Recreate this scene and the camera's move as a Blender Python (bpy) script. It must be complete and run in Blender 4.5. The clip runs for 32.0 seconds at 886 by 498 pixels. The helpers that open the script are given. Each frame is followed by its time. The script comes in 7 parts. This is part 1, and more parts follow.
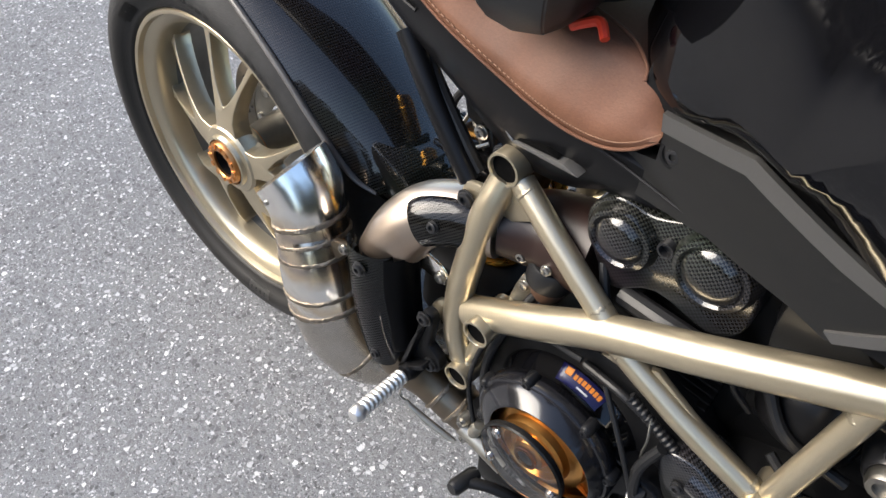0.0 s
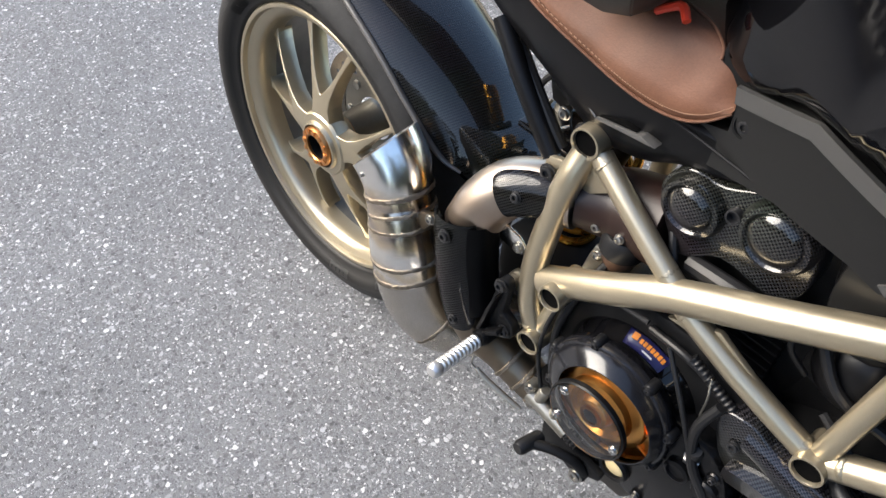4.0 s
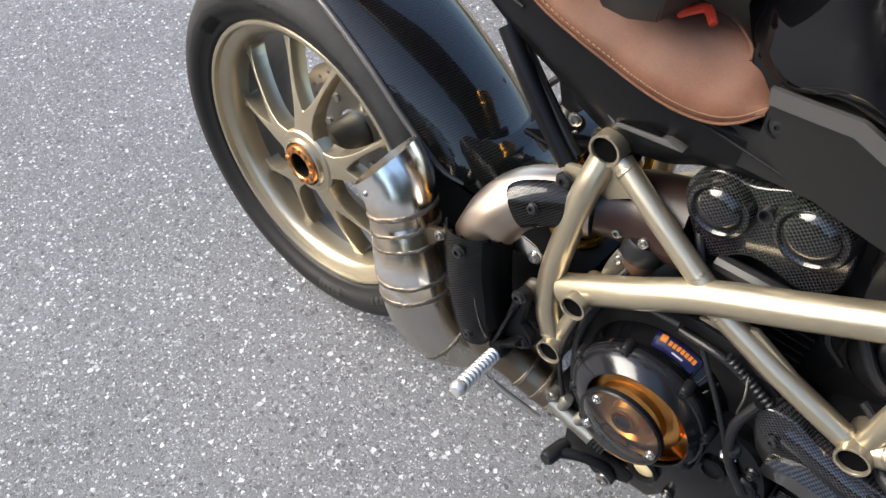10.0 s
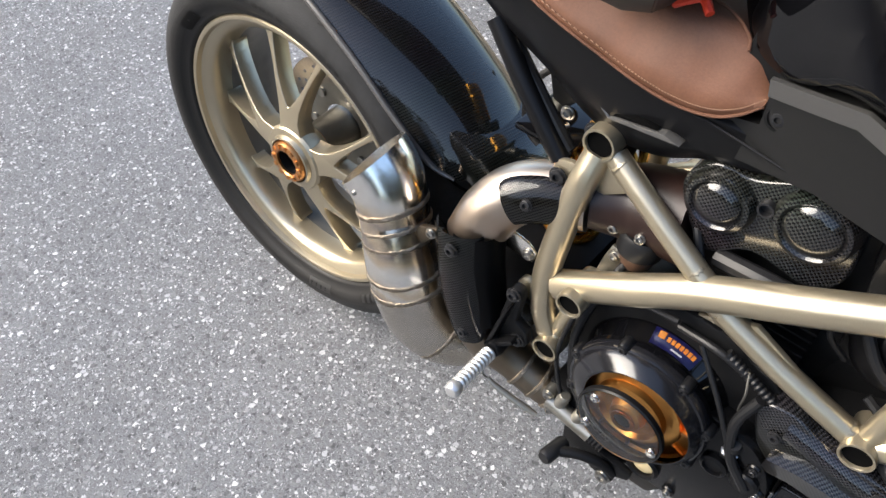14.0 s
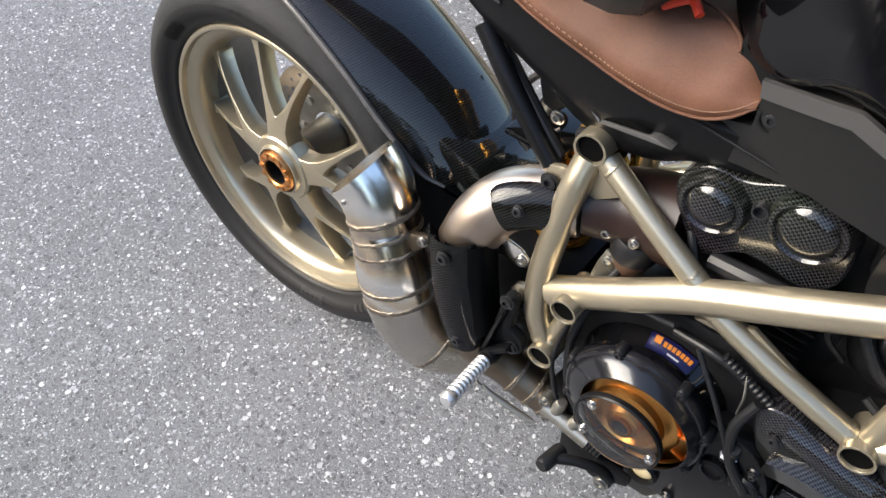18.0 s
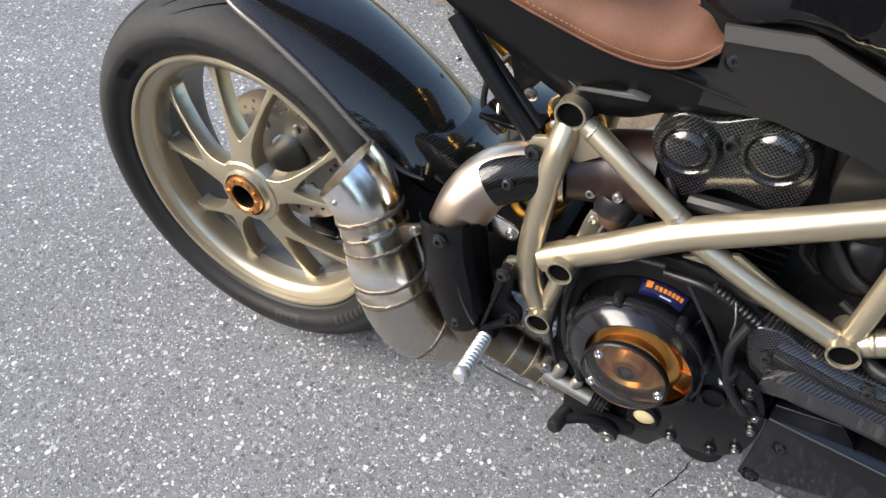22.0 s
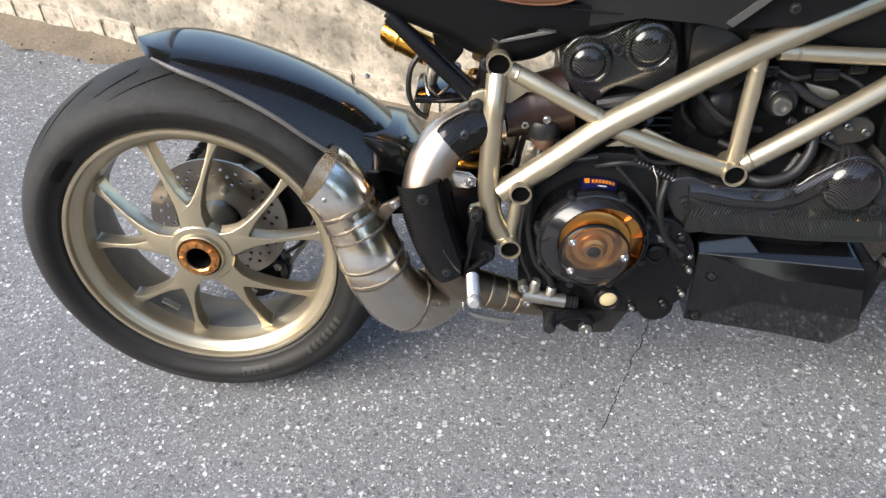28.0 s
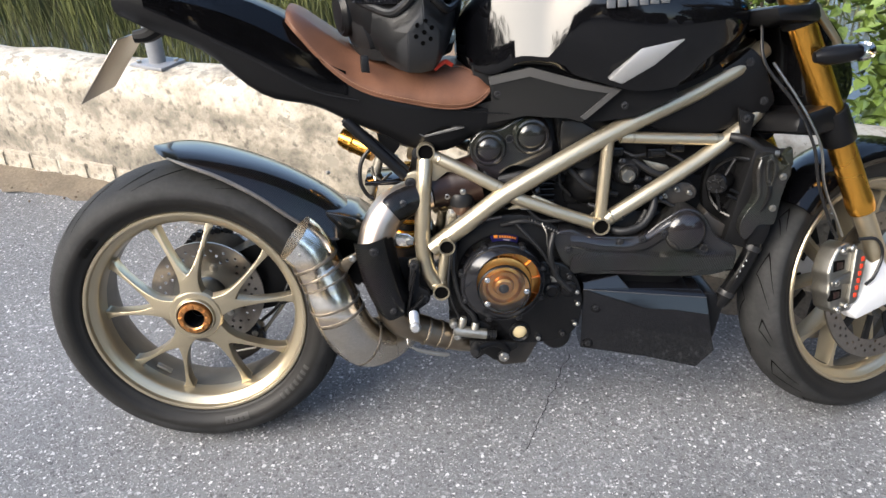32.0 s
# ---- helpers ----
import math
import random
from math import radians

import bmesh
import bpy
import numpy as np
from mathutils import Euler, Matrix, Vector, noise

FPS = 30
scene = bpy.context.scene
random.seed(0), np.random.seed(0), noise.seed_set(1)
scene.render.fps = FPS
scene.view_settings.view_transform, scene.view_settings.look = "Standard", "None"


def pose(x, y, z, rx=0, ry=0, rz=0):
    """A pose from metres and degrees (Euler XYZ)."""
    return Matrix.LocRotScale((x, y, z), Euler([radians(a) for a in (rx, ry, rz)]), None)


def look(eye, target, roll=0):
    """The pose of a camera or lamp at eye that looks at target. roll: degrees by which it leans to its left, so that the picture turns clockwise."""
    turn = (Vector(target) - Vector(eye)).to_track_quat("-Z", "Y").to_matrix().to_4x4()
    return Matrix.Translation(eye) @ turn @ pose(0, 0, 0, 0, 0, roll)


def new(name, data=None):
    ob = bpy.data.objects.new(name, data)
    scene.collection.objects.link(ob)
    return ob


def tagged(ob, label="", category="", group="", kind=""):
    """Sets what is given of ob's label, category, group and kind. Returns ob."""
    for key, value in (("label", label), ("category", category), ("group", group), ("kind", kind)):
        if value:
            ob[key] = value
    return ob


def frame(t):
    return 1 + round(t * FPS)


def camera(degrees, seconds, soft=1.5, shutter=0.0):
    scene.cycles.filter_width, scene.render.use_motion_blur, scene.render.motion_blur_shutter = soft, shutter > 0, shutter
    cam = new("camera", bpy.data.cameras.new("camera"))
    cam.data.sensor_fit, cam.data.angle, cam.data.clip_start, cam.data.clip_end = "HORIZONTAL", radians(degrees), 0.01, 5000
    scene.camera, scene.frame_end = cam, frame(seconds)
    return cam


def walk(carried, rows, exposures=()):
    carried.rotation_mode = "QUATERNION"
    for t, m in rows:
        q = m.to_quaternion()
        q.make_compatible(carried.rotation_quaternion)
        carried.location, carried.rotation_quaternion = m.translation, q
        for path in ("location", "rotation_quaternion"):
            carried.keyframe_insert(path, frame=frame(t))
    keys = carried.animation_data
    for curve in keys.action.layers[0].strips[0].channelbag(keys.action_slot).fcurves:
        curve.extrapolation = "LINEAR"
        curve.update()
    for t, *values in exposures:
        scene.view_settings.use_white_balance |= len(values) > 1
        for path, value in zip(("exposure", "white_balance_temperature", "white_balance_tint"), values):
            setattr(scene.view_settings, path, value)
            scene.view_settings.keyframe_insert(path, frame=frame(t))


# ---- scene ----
cam = camera(59.0, 32.0, soft=1.5)
PATH = [
    (0.0, pose(0.8087, -0.4101, 1.2301, 35.914, 0.427, 42.919)),
    (0.5, pose(0.8107, -0.4065, 1.2286, 36.275, 1.174, 43.647)),
    (1.0, pose(0.8158, -0.4123, 1.2367, 37.892, 1.505, 44.106)),
    (1.5, pose(0.8150, -0.4186, 1.2435, 38.136, 1.192, 44.118)),
    (2.0, pose(0.8153, -0.4251, 1.2438, 38.366, 1.174, 44.101)),
    (2.5, pose(0.8129, -0.4256, 1.2458, 38.419, 1.006, 44.605)),
    (3.0, pose(0.8423, -0.4360, 1.2542, 39.506, 1.803, 46.050)),
    (3.5, pose(0.8659, -0.4734, 1.2570, 37.789, 1.965, 48.542)),
    (5.5, pose(0.7843, -0.5264, 1.2586, 37.497, 1.008, 40.935)),
    (6.0, pose(0.7794, -0.5235, 1.2589, 37.060, 1.476, 40.627)),
    (6.5, pose(0.7768, -0.5287, 1.2559, 36.726, 1.810, 40.945)),
    (7.0, pose(0.7772, -0.5341, 1.2567, 36.882, 0.962, 41.620)),
    (7.5, pose(0.7762, -0.5339, 1.2585, 36.992, 0.942, 41.571)),
    (8.0, pose(0.7718, -0.5389, 1.2598, 37.192, 1.035, 41.812)),
    (8.5, pose(0.7753, -0.5345, 1.2605, 36.944, 1.797, 42.212)),
    (9.0, pose(0.7709, -0.5310, 1.2617, 36.440, 2.118, 41.922)),
    (9.5, pose(0.7758, -0.5338, 1.2567, 36.648, 1.685, 41.907)),
    (10.0, pose(0.7740, -0.5326, 1.2599, 37.020, 1.566, 41.596)),
    (10.5, pose(0.7694, -0.5316, 1.2565, 36.339, 1.971, 41.380)),
    (11.0, pose(0.7657, -0.5295, 1.2568, 36.559, 1.683, 41.226)),
    (11.5, pose(0.7649, -0.5278, 1.2576, 36.775, 1.899, 40.425)),
    (12.0, pose(0.7627, -0.5266, 1.2560, 36.578, 2.032, 39.997)),
    (12.5, pose(0.7591, -0.5274, 1.2541, 36.538, 1.644, 40.104)),
    (13.0, pose(0.7576, -0.5235, 1.2540, 36.192, 1.498, 40.212)),
    (13.5, pose(0.7581, -0.5210, 1.2526, 36.232, 1.681, 40.324)),
    (14.0, pose(0.7570, -0.5167, 1.2511, 36.058, 1.759, 40.134)),
    (14.5, pose(0.7522, -0.5102, 1.2498, 35.571, 1.951, 40.205)),
    (16.5, pose(0.7482, -0.5114, 1.2503, 35.634, 2.182, 39.783)),
    (17.0, pose(0.7496, -0.5121, 1.2479, 35.852, 2.058, 39.647)),
    (17.5, pose(0.7509, -0.5080, 1.2456, 36.037, 2.167, 39.143)),
    (18.0, pose(0.7504, -0.5093, 1.2456, 36.309, 2.000, 38.777)),
    (18.5, pose(0.7475, -0.5098, 1.2459, 36.034, 2.234, 38.559)),
    (19.0, pose(0.7484, -0.5180, 1.2497, 36.409, 2.326, 38.631)),
    (19.5, pose(0.7480, -0.5232, 1.2497, 36.368, 2.359, 38.900)),
    (20.0, pose(0.7503, -0.5251, 1.2495, 36.336, 2.175, 38.862)),
    (20.5, pose(0.7504, -0.5256, 1.2493, 36.569, 2.369, 39.046)),
    (21.0, pose(0.7505, -0.5336, 1.2494, 36.772, 2.092, 39.053)),
    (21.5, pose(0.7244, -0.5665, 1.2507, 37.783, 1.465, 35.977)),
    (22.0, pose(0.7128, -0.6369, 1.2480, 38.963, 1.572, 28.466)),
    (22.5, pose(0.7354, -0.7273, 1.2292, 42.433, 0.952, 23.836)),
    (23.0, pose(0.7260, -0.8046, 1.2318, 44.281, 1.837, 18.677)),
    (23.5, pose(0.6347, -0.8754, 1.2231, 45.304, 2.302, 12.472)),
    (24.0, pose(0.5411, -0.9387, 1.2122, 45.745, 2.487, 7.519)),
    (24.5, pose(0.5126, -0.9787, 1.2130, 47.324, 1.225, 4.714)),
    (25.0, pose(0.5146, -0.9861, 1.2181, 48.108, 1.719, 3.733)),
    (25.5, pose(0.5087, -0.9833, 1.2179, 48.195, 1.918, 3.300)),
    (27.5, pose(0.5058, -0.9893, 1.2189, 48.039, 2.396, 3.458)),
    (28.0, pose(0.5103, -1.0126, 1.2329, 47.850, 2.267, 3.089)),
    (28.5, pose(0.5848, -1.0911, 1.2497, 50.501, 2.436, 4.030)),
    (29.0, pose(0.6502, -1.1961, 1.2686, 54.785, 3.221, 5.210)),
    (29.5, pose(0.6362, -1.2601, 1.2804, 56.144, 2.975, 3.634)),
    (30.0, pose(0.5780, -1.3308, 1.2932, 57.238, 2.083, 0.795)),
    (30.5, pose(0.5454, -1.3778, 1.3018, 59.045, 2.137, -1.206)),
    (31.0, pose(0.5308, -1.4010, 1.3011, 59.849, 2.062, -1.773)),
    (31.5, pose(0.5265, -1.4202, 1.2982, 59.665, 2.044, -1.735)),
    (32.0, pose(0.5242, -1.4398, 1.2966, 59.515, 1.872, -1.772)),
]
walk(cam, PATH)

# ---- light ----
SUN_EL, SUN_AZ = radians(32), radians(236)
world = bpy.data.worlds.new("sky")
scene.world = world
world.use_nodes = True
wn = world.node_tree.nodes
sky = wn.new("ShaderNodeTexSky")
sky.sky_type = "NISHITA"
sky.sun_disc = False
sky.sun_elevation, sky.sun_rotation = SUN_EL, SUN_AZ
sky.dust_density = 2.2
wn["Background"].inputs["Strength"].default_value = 0.15
world.node_tree.links.new(sky.outputs[0], wn["Background"].inputs["Color"])
sun_data = bpy.data.lights.new("sun", "SUN")
sun_data.energy, sun_data.angle, sun_data.color = 2.95, radians(52), (1.0, 0.94, 0.85)
sun = new("sun", sun_data)
sun_dir = Vector((math.sin(SUN_AZ) * math.cos(SUN_EL), math.cos(SUN_AZ) * math.cos(SUN_EL), math.sin(SUN_EL)))
sun.matrix_world = look(sun_dir * 30, (0, 0, 0))
scene.view_settings.exposure = 1.83

# the bike leans on its side stand
LEAN = 7.82
BIKE = pose(0, 0, 0.0018, -LEAN)
V = Vector


# ---- materials ----
def mat(name, base, rough=0.5, metal=0.0, grain=0.0, grain_scale=80.0, bump=0.0, bump_scale=300.0, stain=0.0, stain_scale=6.0,
        coat=0.0, rough_var=0.0, spread=0.0, spec=0.5):
    m = bpy.data.materials.new(name)
    m.use_nodes = True
    t = m.node_tree
    N, Lk = t.nodes, t.links.new
    b = N["Principled BSDF"]
    b.inputs["Roughness"].default_value = rough
    b.inputs["Metallic"].default_value = metal
    b.inputs["Coat Weight"].default_value = coat
    b.inputs["Coat Roughness"].default_value = 0.05
    b.inputs["Specular IOR Level"].default_value = spec
    tc = N.new("ShaderNodeTexCoord")
    col = N.new("ShaderNodeMix")
    col.data_type = "RGBA"
    col.inputs[6].default_value = (*base, 1)
    col.inputs[7].default_value = (*[c * (1 - grain) for c in base], 1)
    n1 = N.new("ShaderNodeTexNoise")
    n1.inputs["Scale"].default_value = grain_scale
    n1.inputs["Detail"].default_value = 4
    Lk(tc.outputs["Object"], n1.inputs["Vector"])
    Lk(n1.outputs[0], col.inputs[0])
    last = col.outputs[2]
    n2 = N.new("ShaderNodeTexNoise")
    n2.inputs["Scale"].default_value = stain_scale
    n2.inputs["Detail"].default_value = 6
    Lk(tc.outputs["Object"], n2.inputs["Vector"])
    if stain:
        mul = N.new("ShaderNodeMix")
        mul.data_type, mul.blend_type = "RGBA", "MULTIPLY"
        ramp = N.new("ShaderNodeMapRange")
        ramp.inputs[1].default_value, ramp.inputs[2].default_value = 0.35, 0.65
        ramp.inputs[3].default_value, ramp.inputs[4].default_value = 1 - stain, 1
        Lk(n2.outputs[0], ramp.inputs[0])
        mul.inputs[0].default_value = 1
        Lk(last, mul.inputs[6])
        Lk(ramp.outputs[0], mul.inputs[7])
        last = mul.outputs[2]
    if spread:
        info = N.new("ShaderNodeObjectInfo")
        hsv = N.new("ShaderNodeHueSaturation")
        mr = N.new("ShaderNodeMapRange")
        mr.inputs[3].default_value, mr.inputs[4].default_value = 1 - spread, 1 + spread
        Lk(info.outputs["Random"], mr.inputs[0])
        Lk(mr.outputs[0], hsv.inputs["Value"])
        Lk(last, hsv.inputs["Color"])
        last = hsv.outputs[0]
    Lk(last, b.inputs["Base Color"])
    if rough_var:
        rr = N.new("ShaderNodeMapRange")
        rr.inputs[3].default_value, rr.inputs[4].default_value = max(0.02, rough - rough_var), min(1, rough + rough_var)
        Lk(n2.outputs[0], rr.inputs[0])
        Lk(rr.outputs[0], b.inputs["Roughness"])
    if bump:
        nb = N.new("ShaderNodeTexNoise")
        nb.inputs["Scale"].default_value = bump_scale
        nb.inputs["Detail"].default_value = 3
        Lk(tc.outputs["Object"], nb.inputs["Vector"])
        bp = N.new("ShaderNodeBump")
        bp.inputs["Strength"].default_value = bump
        bp.inputs["Distance"].default_value = 0.002
        Lk(nb.outputs[0], bp.inputs["Height"])
        Lk(bp.outputs[0], b.inputs["Normal"])
    return m


def carbon(name, scale=330.0, dark=0.006, light=0.035, coat=0.8, rough=0.35):
    """Woven carbon under clear lacquer."""
    m = bpy.data.materials.new(name)
    m.use_nodes = True
    t = m.node_tree
    N, Lk = t.nodes, t.links.new
    b = N["Principled BSDF"]
    b.inputs["Roughness"].default_value = rough
    b.inputs["Coat Weight"].default_value = coat
    b.inputs["Coat Roughness"].default_value = 0.04
    b.inputs["Specular IOR Level"].default_value = 0.08
    tc = N.new("ShaderNodeTexCoord")
    sp = N.new("ShaderNodeSeparateXYZ")
    Lk(tc.outputs["Object"], sp.inputs[0])
    mp = N.new("ShaderNodeCombineXYZ")
    for axis, k in ((0, 0.62), (2, 0.81)):
        ma = N.new("ShaderNodeMath")
        ma.operation = "MULTIPLY_ADD"
        ma.inputs[1].default_value = k
        Lk(sp.outputs[1], ma.inputs[0])
        Lk(sp.outputs[axis], ma.inputs[2])
        Lk(ma.outputs[0], mp.inputs[0 if axis == 0 else 1])
    ck = N.new("ShaderNodeTexChecker")
    ck.inputs["Scale"].default_value = scale
    ck.inputs["Color1"].default_value = (dark, dark, dark, 1)
    ck.inputs["Color2"].default_value = (light, light, light * 0.95, 1)
    Lk(mp.outputs[0], ck.inputs[0])
    ns = N.new("ShaderNodeTexNoise")
    ns.inputs["Scale"].default_value = 9
    Lk(tc.outputs["Object"], ns.inputs["Vector"])
    mx = N.new("ShaderNodeMix")
    mx.data_type, mx.blend_type = "RGBA", "MULTIPLY"
    mx.inputs[0].default_value = 0.6
    Lk(ck.outputs[0], mx.inputs[6])
    Lk(ns.outputs[1], mx.inputs[7])
    Lk(mx.outputs[2], b.inputs["Base Color"])
    return m


def steel_tinted(name, base, tint, rough=0.25, bands=14.0):
    """Bare steel with heat tint in clouds and fine brushing."""
    m = mat(name, base, rough, 1.0, bump=0.02, bump_scale=900, rough_var=0.04, stain_scale=12)
    t = m.node_tree
    N, Lk = t.nodes, t.links.new
    b = N["Principled BSDF"]
    tc = N["Texture Coordinate"]
    n = N.new("ShaderNodeTexNoise")
    n.inputs["Scale"].default_value = bands
    n.inputs["Detail"].default_value = 3
    Lk(tc.outputs["Object"], n.inputs["Vector"])
    r = N.new("ShaderNodeValToRGB")
    r.color_ramp.elements[0].position, r.color_ramp.elements[1].position = 0.35, 0.7
    r.color_ramp.elements[0].color = (*base, 1)
    r.color_ramp.elements[1].color = (*tint, 1)
    Lk(n.outputs[0], r.inputs[0])
    Lk(r.outputs[0], b.inputs["Base Color"])
    return m


def heat_bands(m):
    """Straw and blue temper colours either side of the welds, which lie at known heights of the pipe."""
    t = m.node_tree
    N, Lk = t.nodes, t.links.new
    tc = N["Texture Coordinate"]
    sp = N.new("ShaderNodeSeparateXYZ")
    Lk(tc.outputs["Object"], sp.inputs[0])
    n = N.new("ShaderNodeTexNoise")
    n.inputs["Scale"].default_value, n.inputs["Detail"].default_value = 18, 3
    Lk(tc.outputs["Object"], n.inputs["Vector"])
    add = N.new("ShaderNodeMath")
    add.operation = "MULTIPLY_ADD"
    add.inputs[1].default_value = 0.05
    Lk(n.outputs[0], add.inputs[0])
    Lk(sp.outputs[2], add.inputs[2])
    mr = N.new("ShaderNodeMapRange")
    mr.inputs[1].default_value, mr.inputs[2].default_value = 0.30, 0.60
    Lk(add.outputs[0], mr.inputs[0])
    r = N.new("ShaderNodeValToRGB")
    e = r.color_ramp.elements
    steel, straw, blue = (0.88, 0.85, 0.79, 1), (0.74, 0.61, 0.44, 1), (0.46, 0.39, 0.34, 1)
    e[0].position, e[0].color = 0.0, steel
    e[1].position, e[1].color = 1.0, steel
    for p, c in ((0.20, straw), (0.25, blue), (0.29, straw), (0.32, steel), (0.355, straw), (0.40, steel), (0.46, steel), (0.50, straw), (0.54, blue), (0.58, straw), (0.63, blue), (0.66, straw), (0.72, steel)):
        q = e.new(p)
        q.color = c
    Lk(mr.outputs[0], r.inputs[0])
    Lk(r.outputs[0], N["Principled BSDF"].inputs["Base Color"])


def asphalt_material():
    """Worn asphalt: grey mortar with chippings of three sizes, a few of them pale quartz."""
    m = bpy.data.materials.new("asphalt")
    m.use_nodes = True
    t = m.node_tree
    N, Lk = t.nodes, t.links.new
    b = N["Principled BSDF"]
    b.inputs["Roughness"].default_value = 0.72
    b.inputs["Specular IOR Level"].default_value = 0.4
    tc = N.new("ShaderNodeTexCoord")
    warp = N.new("ShaderNodeTexNoise")
    warp.inputs["Scale"].default_value, warp.inputs["Detail"].default_value = 110, 3
    Lk(tc.outputs["Object"], warp.inputs["Vector"])
    add = N.new("ShaderNodeMix")
    add.data_type, add.blend_type = "RGBA", "LINEAR_LIGHT"
    add.inputs[0].default_value = 0.006
    Lk(tc.outputs["Object"], add.inputs[6])
    Lk(warp.outputs[1], add.inputs[7])
    fine = N.new("ShaderNodeTexNoise")
    fine.inputs["Scale"].default_value, fine.inputs["Detail"].default_value, fine.inputs["Roughness"].default_value = 420, 6, 0.8
    Lk(tc.outputs["Object"], fine.inputs["Vector"])
    fr = N.new("ShaderNodeValToRGB")
    e = fr.color_ramp.elements
    e[0].position, e[0].color = 0.34, (0.045, 0.047, 0.051, 1)
    e[1].position, e[1].color = 0.66, (0.235, 0.240, 0.250, 1)
    Lk(fine.outputs[0], fr.inputs[0])
    last, height = fr.outputs[0], fine.outputs[0]
    for scale, size, tones in ((330.0, 0.40, ((0.0, 0.045), (0.35, 0.11), (0.70, 0.20), (0.88, 0.36), (1.0, 0.50))),
                               (185.0, 0.42, ((0.0, 0.055), (0.4, 0.125), (0.74, 0.21), (0.90, 0.38), (1.0, 0.58))),
                               (100.0, 0.34, ((0.0, 0.065), (0.4, 0.13), (0.72, 0.19), (0.88, 0.36), (1.0, 0.62)))):
        v = N.new("ShaderNodeTexVoronoi")
        v.inputs["Scale"].default_value = scale
        Lk(add.outputs[2], v.inputs["Vector"])
        rgb = N.new("ShaderNodeSeparateColor")
        Lk(v.outputs["Color"], rgb.inputs[0])
        ramp = N.new("ShaderNodeValToRGB")
        q = ramp.color_ramp.elements
        q[0].position, q[0].color = 0.0, (tones[0][1], tones[0][1] * 1.02, tones[0][1] * 1.06, 1)
        q[1].position, q[1].color = 1.0, (tones[-1][1], tones[-1][1] * 0.995, tones[-1][1] * 0.98, 1)
        for p, g in tones[1:-1]:
            q.new(p).color = (g, g * 1.01, g * 1.03, 1)
        Lk(rgb.outputs[0], ramp.inputs[0])
        lim = N.new("ShaderNodeMath")
        lim.operation = "MULTIPLY"
        lim.inputs[1].default_value = size * 1.6
        Lk(rgb.outputs[1], lim.inputs[0])
        cut = N.new("ShaderNodeMath")
        cut.operation = "SUBTRACT"
        Lk(lim.outputs[0], cut.inputs[0])
        Lk(v.outputs["Distance"], cut.inputs[1])
        mask = N.new("ShaderNodeMapRange")
        mask.inputs[1].default_value, mask.inputs[2].default_value = -0.02, 0.06
        Lk(cut.outputs[0], mask.inputs[0])
        mx = N.new("ShaderNodeMix")
        mx.data_type = "RGBA"
        Lk(mask.outputs[0], mx.inputs[0])
        Lk(last, mx.inputs[6])
        Lk(ramp.outputs[0], mx.inputs[7])
        last = mx.outputs[2]
        hs = N.new("ShaderNodeMath")
        hs.operation = "MULTIPLY_ADD"
        hs.inputs[1].default_value = 0.8
        Lk(mask.outputs[0], hs.inputs[0])
        Lk(height, hs.inputs[2])
        height = hs.outputs[0]
    big = N.new("ShaderNodeTexNoise")
    big.inputs["Scale"].default_value, big.inputs["Detail"].default_value = 1.7, 5
    Lk(tc.outputs["Object"], big.inputs["Vector"])
    br = N.new("ShaderNodeMapRange")
    br.inputs[1].default_value, br.inputs[2].default_value = 0.3, 0.7
    br.inputs[3].default_value, br.inputs[4].default_value = 0.70, 0.92
    Lk(big.outputs[0], br.inputs[0])
    mu = N.new("ShaderNodeMix")
    mu.data_type, mu.blend_type = "RGBA", "MULTIPLY"
    mu.inputs[0].default_value = 1
    Lk(last, mu.inputs[6])
    Lk(br.outputs[0], mu.inputs[7])
    Lk(mu.outputs[2], b.inputs["Base Color"])
    bp = N.new("ShaderNodeBump")
    bp.inputs["Strength"].default_value, bp.inputs["Distance"].default_value = 0.6, 0.0018
    Lk(height, bp.inputs["Height"])
    Lk(bp.outputs[0], b.inputs["Normal"])
    return m


